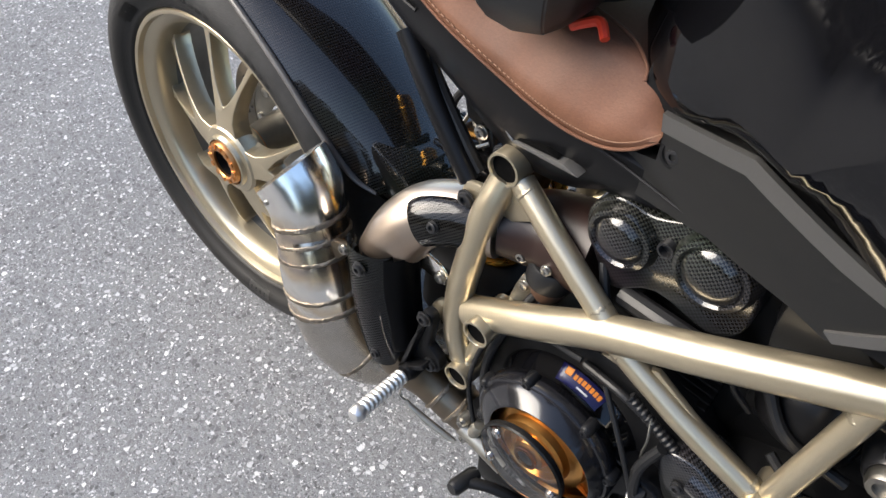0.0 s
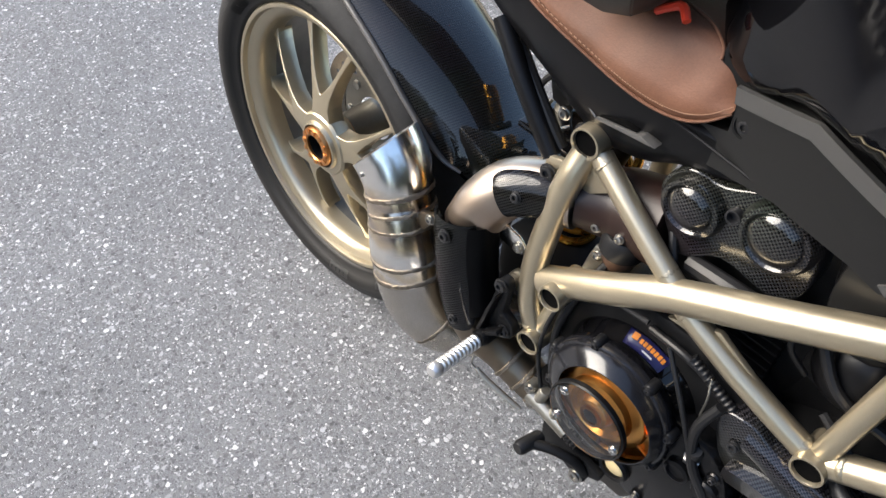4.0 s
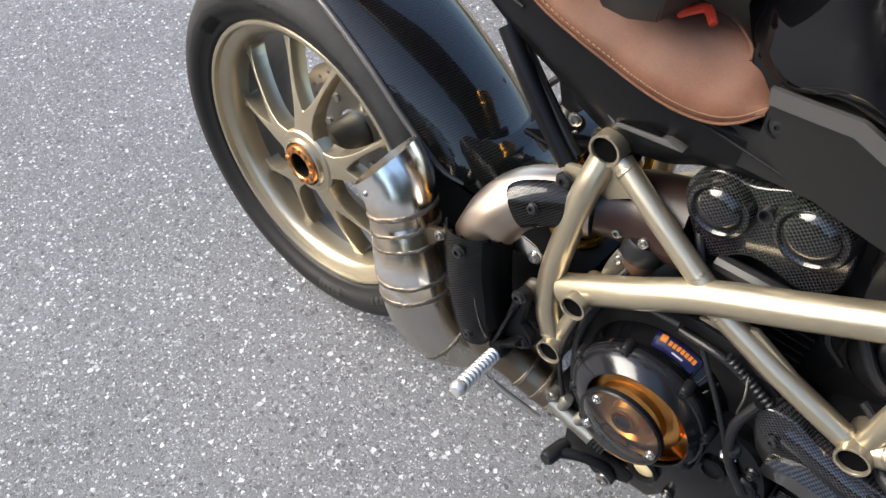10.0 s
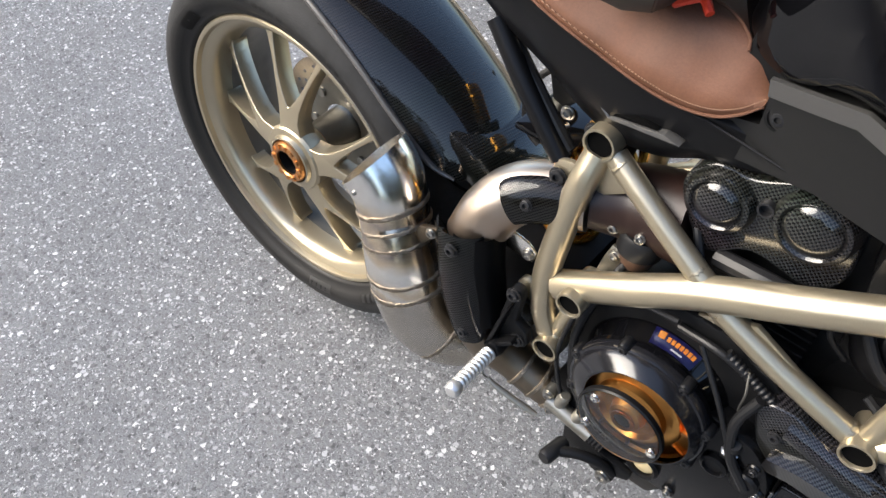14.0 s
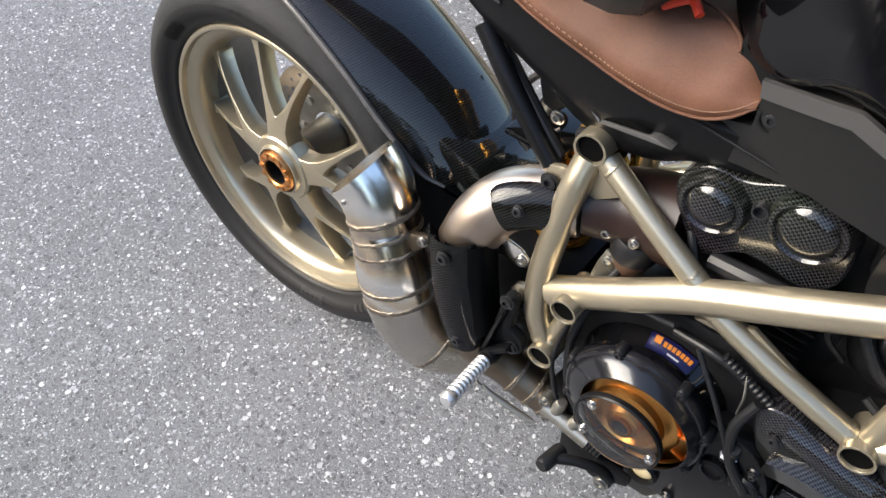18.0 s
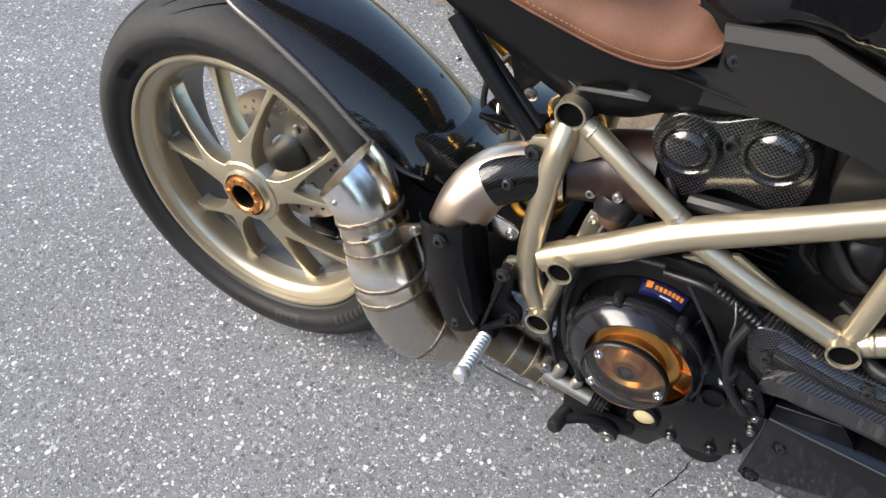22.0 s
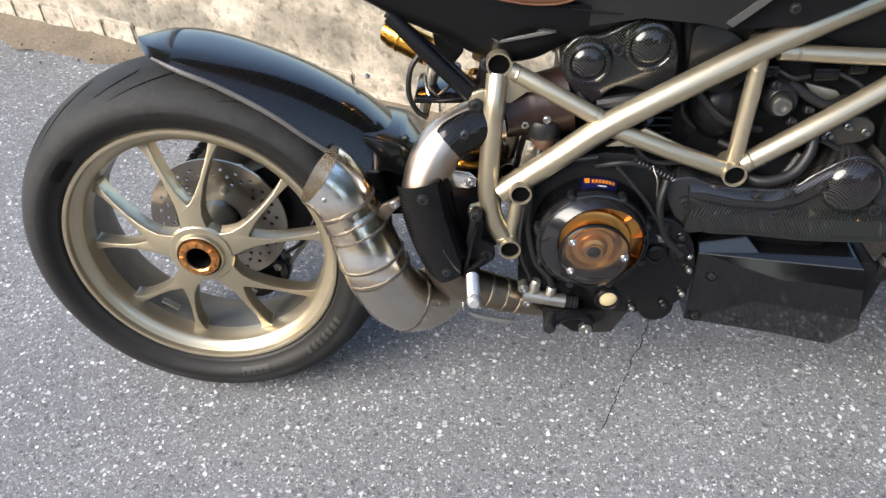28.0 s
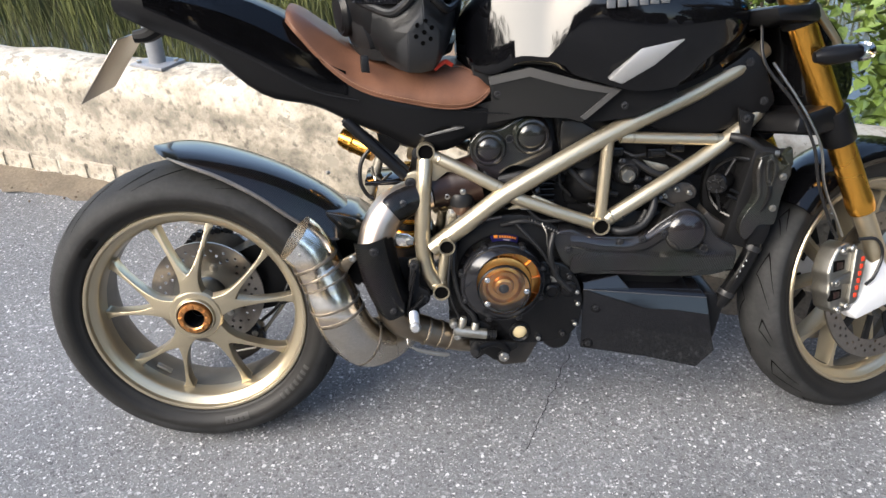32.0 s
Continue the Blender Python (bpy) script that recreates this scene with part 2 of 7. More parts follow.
def wall_material():
    m = bpy.data.materials.new("weathered_plaster")
    m.use_nodes = True
    t = m.node_tree
    N, Lk = t.nodes, t.links.new
    b = N["Principled BSDF"]
    b.inputs["Roughness"].default_value = 0.9
    tc = N.new("ShaderNodeTexCoord")
    a = N.new("ShaderNodeTexNoise")
    a.inputs["Scale"].default_value, a.inputs["Detail"].default_value, a.inputs["Roughness"].default_value = 5.5, 12, 0.74
    c = N.new("ShaderNodeTexNoise")
    c.inputs["Scale"].default_value, c.inputs["Detail"].default_value = 34, 8
    Lk(tc.outputs["Object"], a.inputs["Vector"])
    Lk(tc.outputs["Object"], c.inputs["Vector"])
    r = N.new("ShaderNodeValToRGB")
    e = r.color_ramp.elements
    e[0].position, e[0].color = 0.37, (0.1006, 0.0919, 0.0744, 1)
    e[1].position, e[1].color = 0.61, (0.42, 0.3937, 0.3413, 1)
    q = e.new(0.455)
    q.color = (0.1925, 0.1706, 0.1356, 1)
    q = e.new(0.505)
    q.color = (0.2975, 0.2625, 0.21, 1)
    q = e.new(0.545)
    q.color = (0.35, 0.3194, 0.2625, 1)
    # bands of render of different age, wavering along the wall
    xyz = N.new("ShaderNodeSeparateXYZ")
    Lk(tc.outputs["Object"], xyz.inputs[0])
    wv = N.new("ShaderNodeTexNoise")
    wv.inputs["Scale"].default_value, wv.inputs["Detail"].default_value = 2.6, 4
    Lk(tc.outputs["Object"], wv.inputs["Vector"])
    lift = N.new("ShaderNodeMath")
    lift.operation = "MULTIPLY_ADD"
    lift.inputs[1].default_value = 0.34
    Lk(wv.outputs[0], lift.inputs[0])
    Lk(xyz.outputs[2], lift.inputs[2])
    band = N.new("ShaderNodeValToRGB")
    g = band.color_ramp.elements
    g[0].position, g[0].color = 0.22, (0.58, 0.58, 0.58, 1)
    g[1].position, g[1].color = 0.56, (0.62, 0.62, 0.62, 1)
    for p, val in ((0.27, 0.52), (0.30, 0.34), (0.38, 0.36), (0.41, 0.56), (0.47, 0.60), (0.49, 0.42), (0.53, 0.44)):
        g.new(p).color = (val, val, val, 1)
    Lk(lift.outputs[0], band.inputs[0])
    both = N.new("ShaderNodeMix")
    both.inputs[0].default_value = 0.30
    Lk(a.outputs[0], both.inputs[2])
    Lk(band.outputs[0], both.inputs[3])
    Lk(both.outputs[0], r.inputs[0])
    sp = N.new("ShaderNodeMapRange")
    sp.inputs[1].default_value, sp.inputs[2].default_value = 0.30, 0.44
    sp.inputs[3].default_value, sp.inputs[4].default_value = 0.45, 1.0
    Lk(c.outputs[0], sp.inputs[0])
    mu = N.new("ShaderNodeMix")
    mu.data_type, mu.blend_type = "RGBA", "MULTIPLY"
    mu.inputs[0].default_value = 1
    Lk(r.outputs[0], mu.inputs[6])
    Lk(sp.outputs[0], mu.inputs[7])
    flake = N.new("ShaderNodeTexNoise")
    flake.inputs["Scale"].default_value, flake.inputs["Detail"].default_value, flake.inputs["Roughness"].default_value = 11, 12, 0.72
    Lk(tc.outputs["Object"], flake.inputs["Vector"])
    edge = N.new("ShaderNodeMapRange")
    edge.inputs[1].default_value, edge.inputs[2].default_value = 0.565, 0.585
    Lk(flake.outputs[0], edge.inputs[0])
    bare = N.new("ShaderNodeMix")
    bare.data_type = "RGBA"
    bare.inputs[7].default_value = (0.205, 0.185, 0.150, 1)
    Lk(edge.outputs[0], bare.inputs[0])
    Lk(mu.outputs[2], bare.inputs[6])
    pit = N.new("ShaderNodeTexVoronoi")
    pit.inputs["Scale"].default_value = 46
    Lk(tc.outputs["Object"], pit.inputs["Vector"])
    pr = N.new("ShaderNodeMapRange")
    pr.inputs[1].default_value, pr.inputs[2].default_value = 0.10, 0.17
    pr.inputs[3].default_value, pr.inputs[4].default_value = 0.35, 1.0
    Lk(pit.outputs["Distance"], pr.inputs[0])
    holes = N.new("ShaderNodeMix")
    holes.data_type, holes.blend_type = "RGBA", "MULTIPLY"
    Lk(edge.outputs[0], holes.inputs[0])
    Lk(bare.outputs[2], holes.inputs[6])
    Lk(pr.outputs[0], holes.inputs[7])
    Lk(holes.outputs[2], b.inputs["Base Color"])
    bp = N.new("ShaderNodeBump")
    bp.inputs["Strength"].default_value, bp.inputs["Distance"].default_value = 0.7, 0.012
    Lk(c.outputs[0], bp.inputs["Height"])
    Lk(bp.outputs[0], b.inputs["Normal"])
    return m


def glass_material(name, tint, rough=0.02, clear=0.85):
    m = bpy.data.materials.new(name)
    m.use_nodes = True
    t = m.node_tree
    N, Lk = t.nodes, t.links.new
    out = N["Material Output"]
    tr = N.new("ShaderNodeBsdfTransparent")
    tr.inputs[0].default_value = (*tint, 1)
    gl = N.new("ShaderNodeBsdfGlossy")
    gl.inputs["Roughness"].default_value = rough
    fr = N.new("ShaderNodeFresnel")
    mr = N.new("ShaderNodeMapRange")
    mr.inputs[3].default_value, mr.inputs[4].default_value = 1 - clear, 1
    ms = N.new("ShaderNodeMixShader")
    Lk(fr.outputs[0], mr.inputs[0])
    Lk(mr.outputs[0], ms.inputs[0])
    Lk(tr.outputs[0], ms.inputs[1])
    Lk(gl.outputs[0], ms.inputs[2])
    Lk(ms.outputs[0], out.inputs[0])
    return m


ASPHALT = asphalt_material()
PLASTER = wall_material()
EARTH = mat("earth", (0.1152, 0.0864, 0.0504), 0.95, grain=0.6, grain_scale=30, bump=0.8, bump_scale=60, stain=0.4)
GRIT = mat("roadside_grit", (0.1944, 0.1548, 0.108), 0.95, grain=0.75, grain_scale=90, bump=1.0, bump_scale=150, stain=0.3)
BRONZE = mat("champagne_bronze", (0.44, 0.38, 0.272), 0.31, 0.85, grain=0.12, grain_scale=900, bump=0.03, bump_scale=900, rough_var=0.06, stain=0.08)
WELD = mat("weld_bead", (0.361, 0.3154, 0.228), 0.36, 0.85, grain=0.35, grain_scale=300, bump=0.4, bump_scale=350)
STEEL = steel_tinted("brushed_steel", (0.745, 0.712, 0.655), (0.69, 0.60, 0.47), 0.20, 9)
ELBOW = steel_tinted("tinted_elbow_steel", (0.49, 0.435, 0.375), (0.37, 0.28, 0.21), 0.33, 7)
heat_bands(STEEL)
STEEL_DULL = steel_tinted("dull_steel", (0.228, 0.19, 0.1444), (0.152, 0.114, 0.076), 0.38, 10)
STEEL_SATIN = steel_tinted("satin_steel", (0.54, 0.51, 0.46), (0.40, 0.36, 0.30), 0.27, 8)
# bronze barrel greyed in its colour, for the shade and reflected sky inside
RIM_SKY_GREY = mat("sky_grey_rim_barrel", (0.22, 0.205, 0.175), 0.42, 0.6, grain=0.4, grain_scale=30, stain=0.4, stain_scale=9)
# pale grey that stands for bright sky reflected in the hugger's lacquered edge
SHEEN_EDGE = mat("lacquer_sheen_edge", (0.13, 0.12, 0.11), 0.32, 0.2, grain=0.4, grain_scale=60, stain=0.3, stain_scale=10)
STEEL_SUMP = mat("dull_cast_metal", (0.0612, 0.054, 0.0468), 0.5, 0.5, grain=0.3, grain_scale=60, bump=0.2, bump_scale=300, stain=0.3)
STEEL_WELD = mat("pipe_weld", (0.30, 0.255, 0.20), 0.46, 1.0, grain=0.6, grain_scale=250, bump=1.0, bump_scale=300)
BROWN_PIPE = mat("heat_browned_pipe", (0.026, 0.0125, 0.0095), 0.42, 0.0, spec=0.3, grain=0.4, grain_scale=40, stain=0.4, stain_scale=12, rough_var=0.1)
CARBON_FINE = carbon("carbon_weave_fine", 380, 0.002, 0.010)
CARBON_PATCH = carbon("carbon_patch", 430, 0.004, 0.022, 1.0)
CASE = mat("black_anodised", (0.0072, 0.0072, 0.0086), 0.17, 0.0, spec=0.42, coat=0.1, rough_var=0.05, stain=0.1)
CARBON_COVER = carbon("carbon_weave_cover", 400, 0.004, 0.024, 0.85, 0.35)
ENGINE_BLACK = mat("black_engine_paint", (0.0042, 0.0042, 0.0046), 0.22, spec=0.25, grain=0.2, grain_scale=300, bump=0.06, bump_scale=700, stain=0.2, stain_scale=15)
SATIN = mat("satin_black_plastic", (0.0055, 0.0055, 0.006), 0.32, 0.0, spec=0.16, grain=0.2, grain_scale=400, bump=0.05, bump_scale=900, rough_var=0.06, stain=0.1)
MATT = mat("matt_black", (0.0068, 0.0068, 0.0072), 0.45, spec=0.16, grain=0.3, grain_scale=200, bump=0.08, bump_scale=600, stain=0.3, stain_scale=20)
PANBLACK = mat("scuffed_gloss_black", (0.004, 0.004, 0.005), 0.07, spec=0.5, rough_var=0.05, stain=0.2)
GLOSS = mat("gloss_black_paint", (0.0025, 0.0025, 0.003), 0.30, 0.0, spec=0.0, coat=0.75, rough_var=0.04, stain=0.1)
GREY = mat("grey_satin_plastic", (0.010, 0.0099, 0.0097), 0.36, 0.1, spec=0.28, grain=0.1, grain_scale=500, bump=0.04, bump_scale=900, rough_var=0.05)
GREY_EDGE = mat("grey_chamfer_and_highlight", (0.085, 0.083, 0.080), 0.36, 0.5, grain=0.1, grain_scale=700, rough_var=0.05)
SILVER_EDGE = mat("silver_grey_paint", (0.228, 0.228, 0.228), 0.35, 0.4, grain=0.1, grain_scale=700)
RUBBER = mat("tyre_rubber", (0.027, 0.027, 0.027), 0.72, spec=0.24, grain=0.5, grain_scale=120, bump=0.22, bump_scale=400, stain=0.6, stain_scale=14, rough_var=0.12)
RUBBER_BAR = mat("tyre_raised_mark", (0.036, 0.035, 0.034), 0.5, grain=0.3, grain_scale=200)
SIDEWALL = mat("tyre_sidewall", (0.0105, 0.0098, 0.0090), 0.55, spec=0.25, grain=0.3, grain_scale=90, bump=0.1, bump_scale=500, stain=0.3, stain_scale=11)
PEG = mat("polished_alloy", (0.6232, 0.6156, 0.6004), 0.28, 0.8, grain=0.1)
CUP = mat("amber_cup", (0.0792, 0.0446, 0.0288), 0.3, coat=0.5, stain=0.3)
GROOVE = mat("groove_black", (0.002, 0.002, 0.002), 0.95, spec=0.03)
HOSE = mat("black_rubber_hose", (0.010, 0.010, 0.0105), 0.4, spec=0.22, grain=0.2, grain_scale=300, bump=0.05)
LEATHER = mat("brown_leather", (0.150, 0.069, 0.040), 0.50, spec=0.2, grain=0.30, grain_scale=420, bump=0.16, bump_scale=520, stain=0.42, stain_scale=9, rough_var=0.12)
STITCH = mat("tan_thread", (0.216, 0.1224, 0.0756), 0.8)
GOLD = mat("gold_anodised", (0.86, 0.42, 0.07), 0.26, 1.0, grain=0.12, grain_scale=60, stain=0.1, rough_var=0.06)
ORANGE = mat("orange_anodised", (0.7728, 0.3864, 0.1092), 0.32, 1.0, grain=0.25, grain_scale=90, stain=0.15, rough_var=0.08)
COPPER = mat("copper_anodised", (0.672, 0.3192, 0.1176), 0.30, 1.0, grain=0.2, grain_scale=90, stain=0.2, stain_scale=30)
ALU = mat("cast_aluminium", (0.3952, 0.3724, 0.3192), 0.4, 0.9, grain=0.3, grain_scale=120, bump=0.1, bump_scale=500, stain=0.2)
CHROME = mat("bright_steel", (0.5928, 0.5852, 0.57), 0.16, 1.0, grain=0.1, grain_scale=200)
DISC = mat("brake_disc_steel", (0.3192, 0.2888, 0.2584), 0.32, 1.0, grain=0.3, grain_scale=160, stain=0.2, rough_var=0.1)
CALIPER = mat("caliper_grey", (0.25, 0.24, 0.215), 0.42, 1.0, grain=0.2, grain_scale=150, bump=0.06)
BOLT = mat("black_bolt", (0.0216, 0.0216, 0.023), 0.35, 0.5)
BOLT_SILVER = mat("zinc_bolt", (0.418, 0.4028, 0.3724), 0.3, 1.0, grain=0.2)
GLASS = glass_material("clear_cover", (0.98, 0.97, 0.95), 0.16, 0.93)
BLUE_CAP = mat("blue_anodised", (0.03, 0.30, 0.55), 0.3, 1.0, grain=0.2, grain_scale=90)
VISOR = mat("smoked_visor", (0.01, 0.01, 0.012), 0.05, coat=1.0)
BLUE = mat("sticker_blue", (0.005, 0.005, 0.052), 0.3, coat=0.5)
YELLOW = mat("sticker_orange", (0.612, 0.216, 0.0216), 0.4)
WHITE = mat("white_print", (0.504, 0.504, 0.504), 0.5)
RED = mat("red_plastic", (0.576, 0.036, 0.0108), 0.4)
WATER = mat("pond_water", (0.030, 0.028, 0.014), 0.12, spec=0.25, bump=0.15, bump_scale=5)
OILGLASS = mat("sight_glass", (0.4464, 0.36, 0.2016), 0.25, coat=0.6)
CLEAR_LENS = glass_material("clear_lens", (0.9, 0.9, 0.9), 0.05, 0.75)
GALV = mat("grey_painted_steel", (0.216, 0.2232, 0.2376), 0.5, 0.2, grain=0.25, grain_scale=40, stain=0.2)
LEAF = mat("leaf", (0.1224, 0.1872, 0.0324), 0.5, grain=0.4, grain_scale=14, stain=0.4, stain_scale=3)
LEAF_DARK = mat("leaf_dark", (0.0158, 0.0259, 0.0072), 0.6, grain=0.4, grain_scale=3, stain=0.4)
GRASS = mat("grass", (0.105, 0.118, 0.026), 0.6, grain=0.65, grain_scale=4, stain=0.55, stain_scale=2.5)
BARK = mat("bark", (0.072, 0.0576, 0.0432), 0.9, grain=0.4, bump=0.5, bump_scale=60)
ROCK = mat("brown_rock", (0.1728, 0.1224, 0.0864), 0.85, grain=0.4, grain_scale=12, bump=0.6, bump_scale=40, stain=0.3)


# ---- mesh helpers ----
def part(name, bm, material, parent, label="", smooth=35.0):
    me = bpy.data.meshes.new(name)
    bmesh.ops.recalc_face_normals(bm, faces=bm.faces)
    bm.to_mesh(me)
    bm.free()
    me.materials.append(material)
    if smooth:
        me.shade_smooth()
        me.set_sharp_from_angle(angle=radians(smooth))
    ob = new(name, me)
    ob.parent = parent
    if label:
        ob["label"] = label
    return ob


def smooth_path(pts, n):
    """Catmull-Rom through pts, n steps a span."""
    P = [V(p) for p in pts]
    P = [P[0] * 2 - P[1]] + P + [P[-1] * 2 - P[-2]]
    out = []
    for i in range(1, len(P) - 2):
        for k in range(n):
            t = k / n
            a, b, c, d = P[i - 1:i + 3]
            out.append(0.5 * (2 * b + (c - a) * t + (2 * a - 5 * b + 4 * c - d) * t * t + (3 * b - a - 3 * c + d) * t ** 3))
    out.append(P[-2])
    return out


def sweep(bm, path, r, seg=14, cap=True, close=False):
    """A round tube along path; r is one radius or one for each point."""
    path = [V(p) for p in path]
    n = len(path)
    rad = r if isinstance(r, (list, tuple)) else [r] * n
    if len(rad) != n:
        rad = [rad[0] + 0 for _ in path] if len(rad) == 1 else list(np.interp(np.linspace(0, 1, n), np.linspace(0, 1, len(rad)), rad))
    t0 = (path[1] - path[0]).normalized()
    u = t0.orthogonal().normalized()
    rings = []
    for i in range(n):
        t = (path[min(i + 1, n - 1)] - path[max(i - 1, 0)]).normalized()
        u = (u - t * u.dot(t)).normalized()
        w = t.cross(u)
        rings.append([bm.verts.new(path[i] + (u * math.cos(a) + w * math.sin(a)) * rad[i]) for a in (2 * math.pi * k / seg for k in range(seg))])
    for a, b in zip(rings, rings[1:]):
        for k in range(seg):
            bm.faces.new((a[k], a[(k + 1) % seg], b[(k + 1) % seg], b[k]))
    if cap:
        bm.faces.new(rings[0][::-1])
        bm.faces.new(rings[-1])
    return bm


def tube(pts, r, seg=14, n=6, cap=True):
    bm = bmesh.new()
    return sweep(bm, smooth_path(pts, n) if n > 1 else pts, r, seg, cap)


def lathe(profile, centre=(0, 0, 0), seg=48, turn=None, closed=False, keep=None, bm=None):
    """Turns (radius, y) pairs about the y axis. keep(i, angle) may leave faces out."""
    bm = bm or bmesh.new()
    M = Matrix.Translation(centre) @ (turn or Matrix())
    rings = []
    for r, y in profile:
        if r < 1e-6:
            rings.append([bm.verts.new(M @ V((0, y, 0)))])
        else:
            rings.append([bm.verts.new(M @ V((r * math.cos(2 * math.pi * k / seg), y, r * math.sin(2 * math.pi * k / seg)))) for k in range(seg)])
    pairs = list(zip(rings, rings[1:]))
    if closed:
        pairs.append((rings[-1], rings[0]))
    for i, (a, b) in enumerate(pairs):
        for k in range(seg):
            j = (k + 1) % seg
            if keep and not keep(i, 360 * (k + 0.5) / seg):
                continue
            if len(a) == 1 and len(b) == 1:
                continue
            if len(a) == 1:
                bm.faces.new((a[0], b[j], b[k]))
            elif len(b) == 1:
                bm.faces.new((a[k], a[j], b[0]))
            else:
                bm.faces.new((a[k], a[j], b[j], b[k]))
    return bm


def aim(axis):
    """A turn that takes the y axis to the given direction."""
    return V((0, 1, 0)).rotation_difference(V(axis)).to_matrix().to_4x4()


def prism(outline, y0, y1, bevel=0.003, seg=2, bm=None, fy=None):
    """A plate with outline in x, z between y0 and y1, with rounded rims; fy(x, z) shifts it sideways."""
    bm2 = bmesh.new()
    a = [bm2.verts.new((x, y0, z)) for x, z in outline]
    f = bm2.faces.new(a)
    ex = bmesh.ops.extrude_face_region(bm2, geom=[f])
    for v in ex["geom"]:
        if isinstance(v, bmesh.types.BMVert):
            v.co.y = y1
    if bevel:
        bmesh.ops.bevel(bm2, geom=list(bm2.edges), offset=bevel, segments=seg, affect="EDGES", profile=0.5, clamp_overlap=True)
    if fy:
        for v in bm2.verts:
            v.co.y += fy(v.co.x, v.co.z)
    if bm:
        tmp = bpy.data.meshes.new("tmp")
        bm2.to_mesh(tmp)
        bm2.free()
        bm.from_mesh(tmp)
        bpy.data.meshes.remove(tmp)
        return bm
    return bm2


def rounded(outline, n=4):
    """A closed smooth curve through the corners of an outline."""
    P = [V((x, z)) for x, z in outline]
    out = []
    m = len(P)
    for i in range(m):
        a, b, c, d = P[i - 1], P[i], P[(i + 1) % m], P[(i + 2) % m]
        for k in range(n):
            t = k / n
            q = 0.5 * (2 * b + (c - a) * t + (2 * a - 5 * b + 4 * c - d) * t * t + (3 * b - a - 3 * c + d) * t ** 3)
            out.append((q.x, q.y))
    return out


def skin(outline, yfun, thick=0.006, step=0.02, edge=0.006):
    """A curved shell: the outline in x, z, filled with a fine net, laid on y = yfun(x, z), with its rim turned in."""
    bm = bmesh.new()
    vs = [bm.verts.new((x, 0, z)) for x, z in outline]
    f = bm.faces.new(vs)
    bmesh.ops.triangulate(bm, faces=[f])
    xs = [p[0] for p in outline]
    zs = [p[1] for p in outline]
    for axis, lo, hi in ((0, min(xs), max(xs)), (2, min(zs), max(zs))):
        k = int((hi - lo) / step)
        for i in range(1, k + 1):
            co = [0, 0, 0]
            no = [0, 0, 0]
            co[axis] = lo + (hi - lo) * i / (k + 1)
            no[axis] = 1
            bmesh.ops.bisect_plane(bm, geom=list(bm.verts) + list(bm.edges) + list(bm.faces), plane_co=co, plane_no=no)
    bmesh.ops.dissolve_degenerate(bm, dist=1e-5, edges=bm.edges)
    rim = [e for e in bm.edges if e.is_boundary]
    for v in bm.verts:
        v.co.y = yfun(v.co.x, v.co.z)
    ex = bmesh.ops.extrude_edge_only(bm, edges=rim)
    for v in ex["geom"]:
        if isinstance(v, bmesh.types.BMVert):
            v.co.y += thick
    return bm


def loft(sections, cap=True, wrap=True):
    bm = bmesh.new()
    rings = [[bm.verts.new(p) for p in s] for s in sections]
    n = len(rings[0])
    for a, b in zip(rings, rings[1:]):
        for k in range(n if wrap else n - 1):
            bm.faces.new((a[k], a[(k + 1) % n], b[(k + 1) % n], b[k]))
    if cap and wrap:
        bm.faces.new(rings[0][::-1])
        bm.faces.new(rings[-1])
    return bm


def box(x0, y0, z0, x1, y1, z1, bevel=0.003, bm=None):
    return prism([(x0, z0), (x1, z0), (x1, z1), (x0, z1)], y0, y1, bevel, 2, bm)


def bolt(p, parent, r=0.006, material=None, axis=(0, -1, 0), h=0.005, name="bolt"):
    """A round-headed screw with a hexagon socket."""
    prof = [(r * 1.25, 0), (r * 1.25, h * 0.3), (r, h * 0.35), (r, h * 0.9), (r * 0.85, h), (r * 0.5, h), (r * 0.5, h * 0.4), (0, h * 0.4)]
    bm = lathe(prof, p, 12, aim(axis))
    return part(name, bm, material or BOLT, parent)


def thing(name, label, category, m=None, group=""):
    e = new(name)
    e.matrix_world = m or Matrix()
    return tagged(e, label, category, group)


# ---- ground, wall and what lies beyond it ----
WA = math.atan2(-0.42, 1.0)
WX = V((math.cos(WA), math.sin(WA), 0))
WN = V((-math.sin(WA), math.cos(WA), 0))
W0 = V((0, 1.03, 0))


def along(s, d, z=0.0):
    """A place s metres along the wall, d metres behind its face, z up."""
    p = W0 + WX * s + WN * d
    return V((p.x, p.y, z))


bm = bmesh.new()
rows = []
for d, z in ((-300, 0), (-30, 0), (-6, 0), (0.1, 0), (0.12, -0.45), (5, -0.5), (9, 0.1), (30, 0.5), (300, 0.5)):
    rows.append([bm.verts.new(along(s, d, z)) for s in (-300, -30, -6, 6, 30, 300)])
for i, (a, b) in enumerate(zip(rows, rows[1:])):
    for k in range(5):
        f = bm.faces.new((a[k], a[k + 1], b[k + 1], b[k]))
        f.material_index = 0 if i < 3 else 1
ground = part("ground", bm, ASPHALT, None, smooth=0)
ground.data.materials.append(EARTH)
tagged(ground, "grey asphalt road with pale stone chippings, earth beyond", "ground", kind="structure")

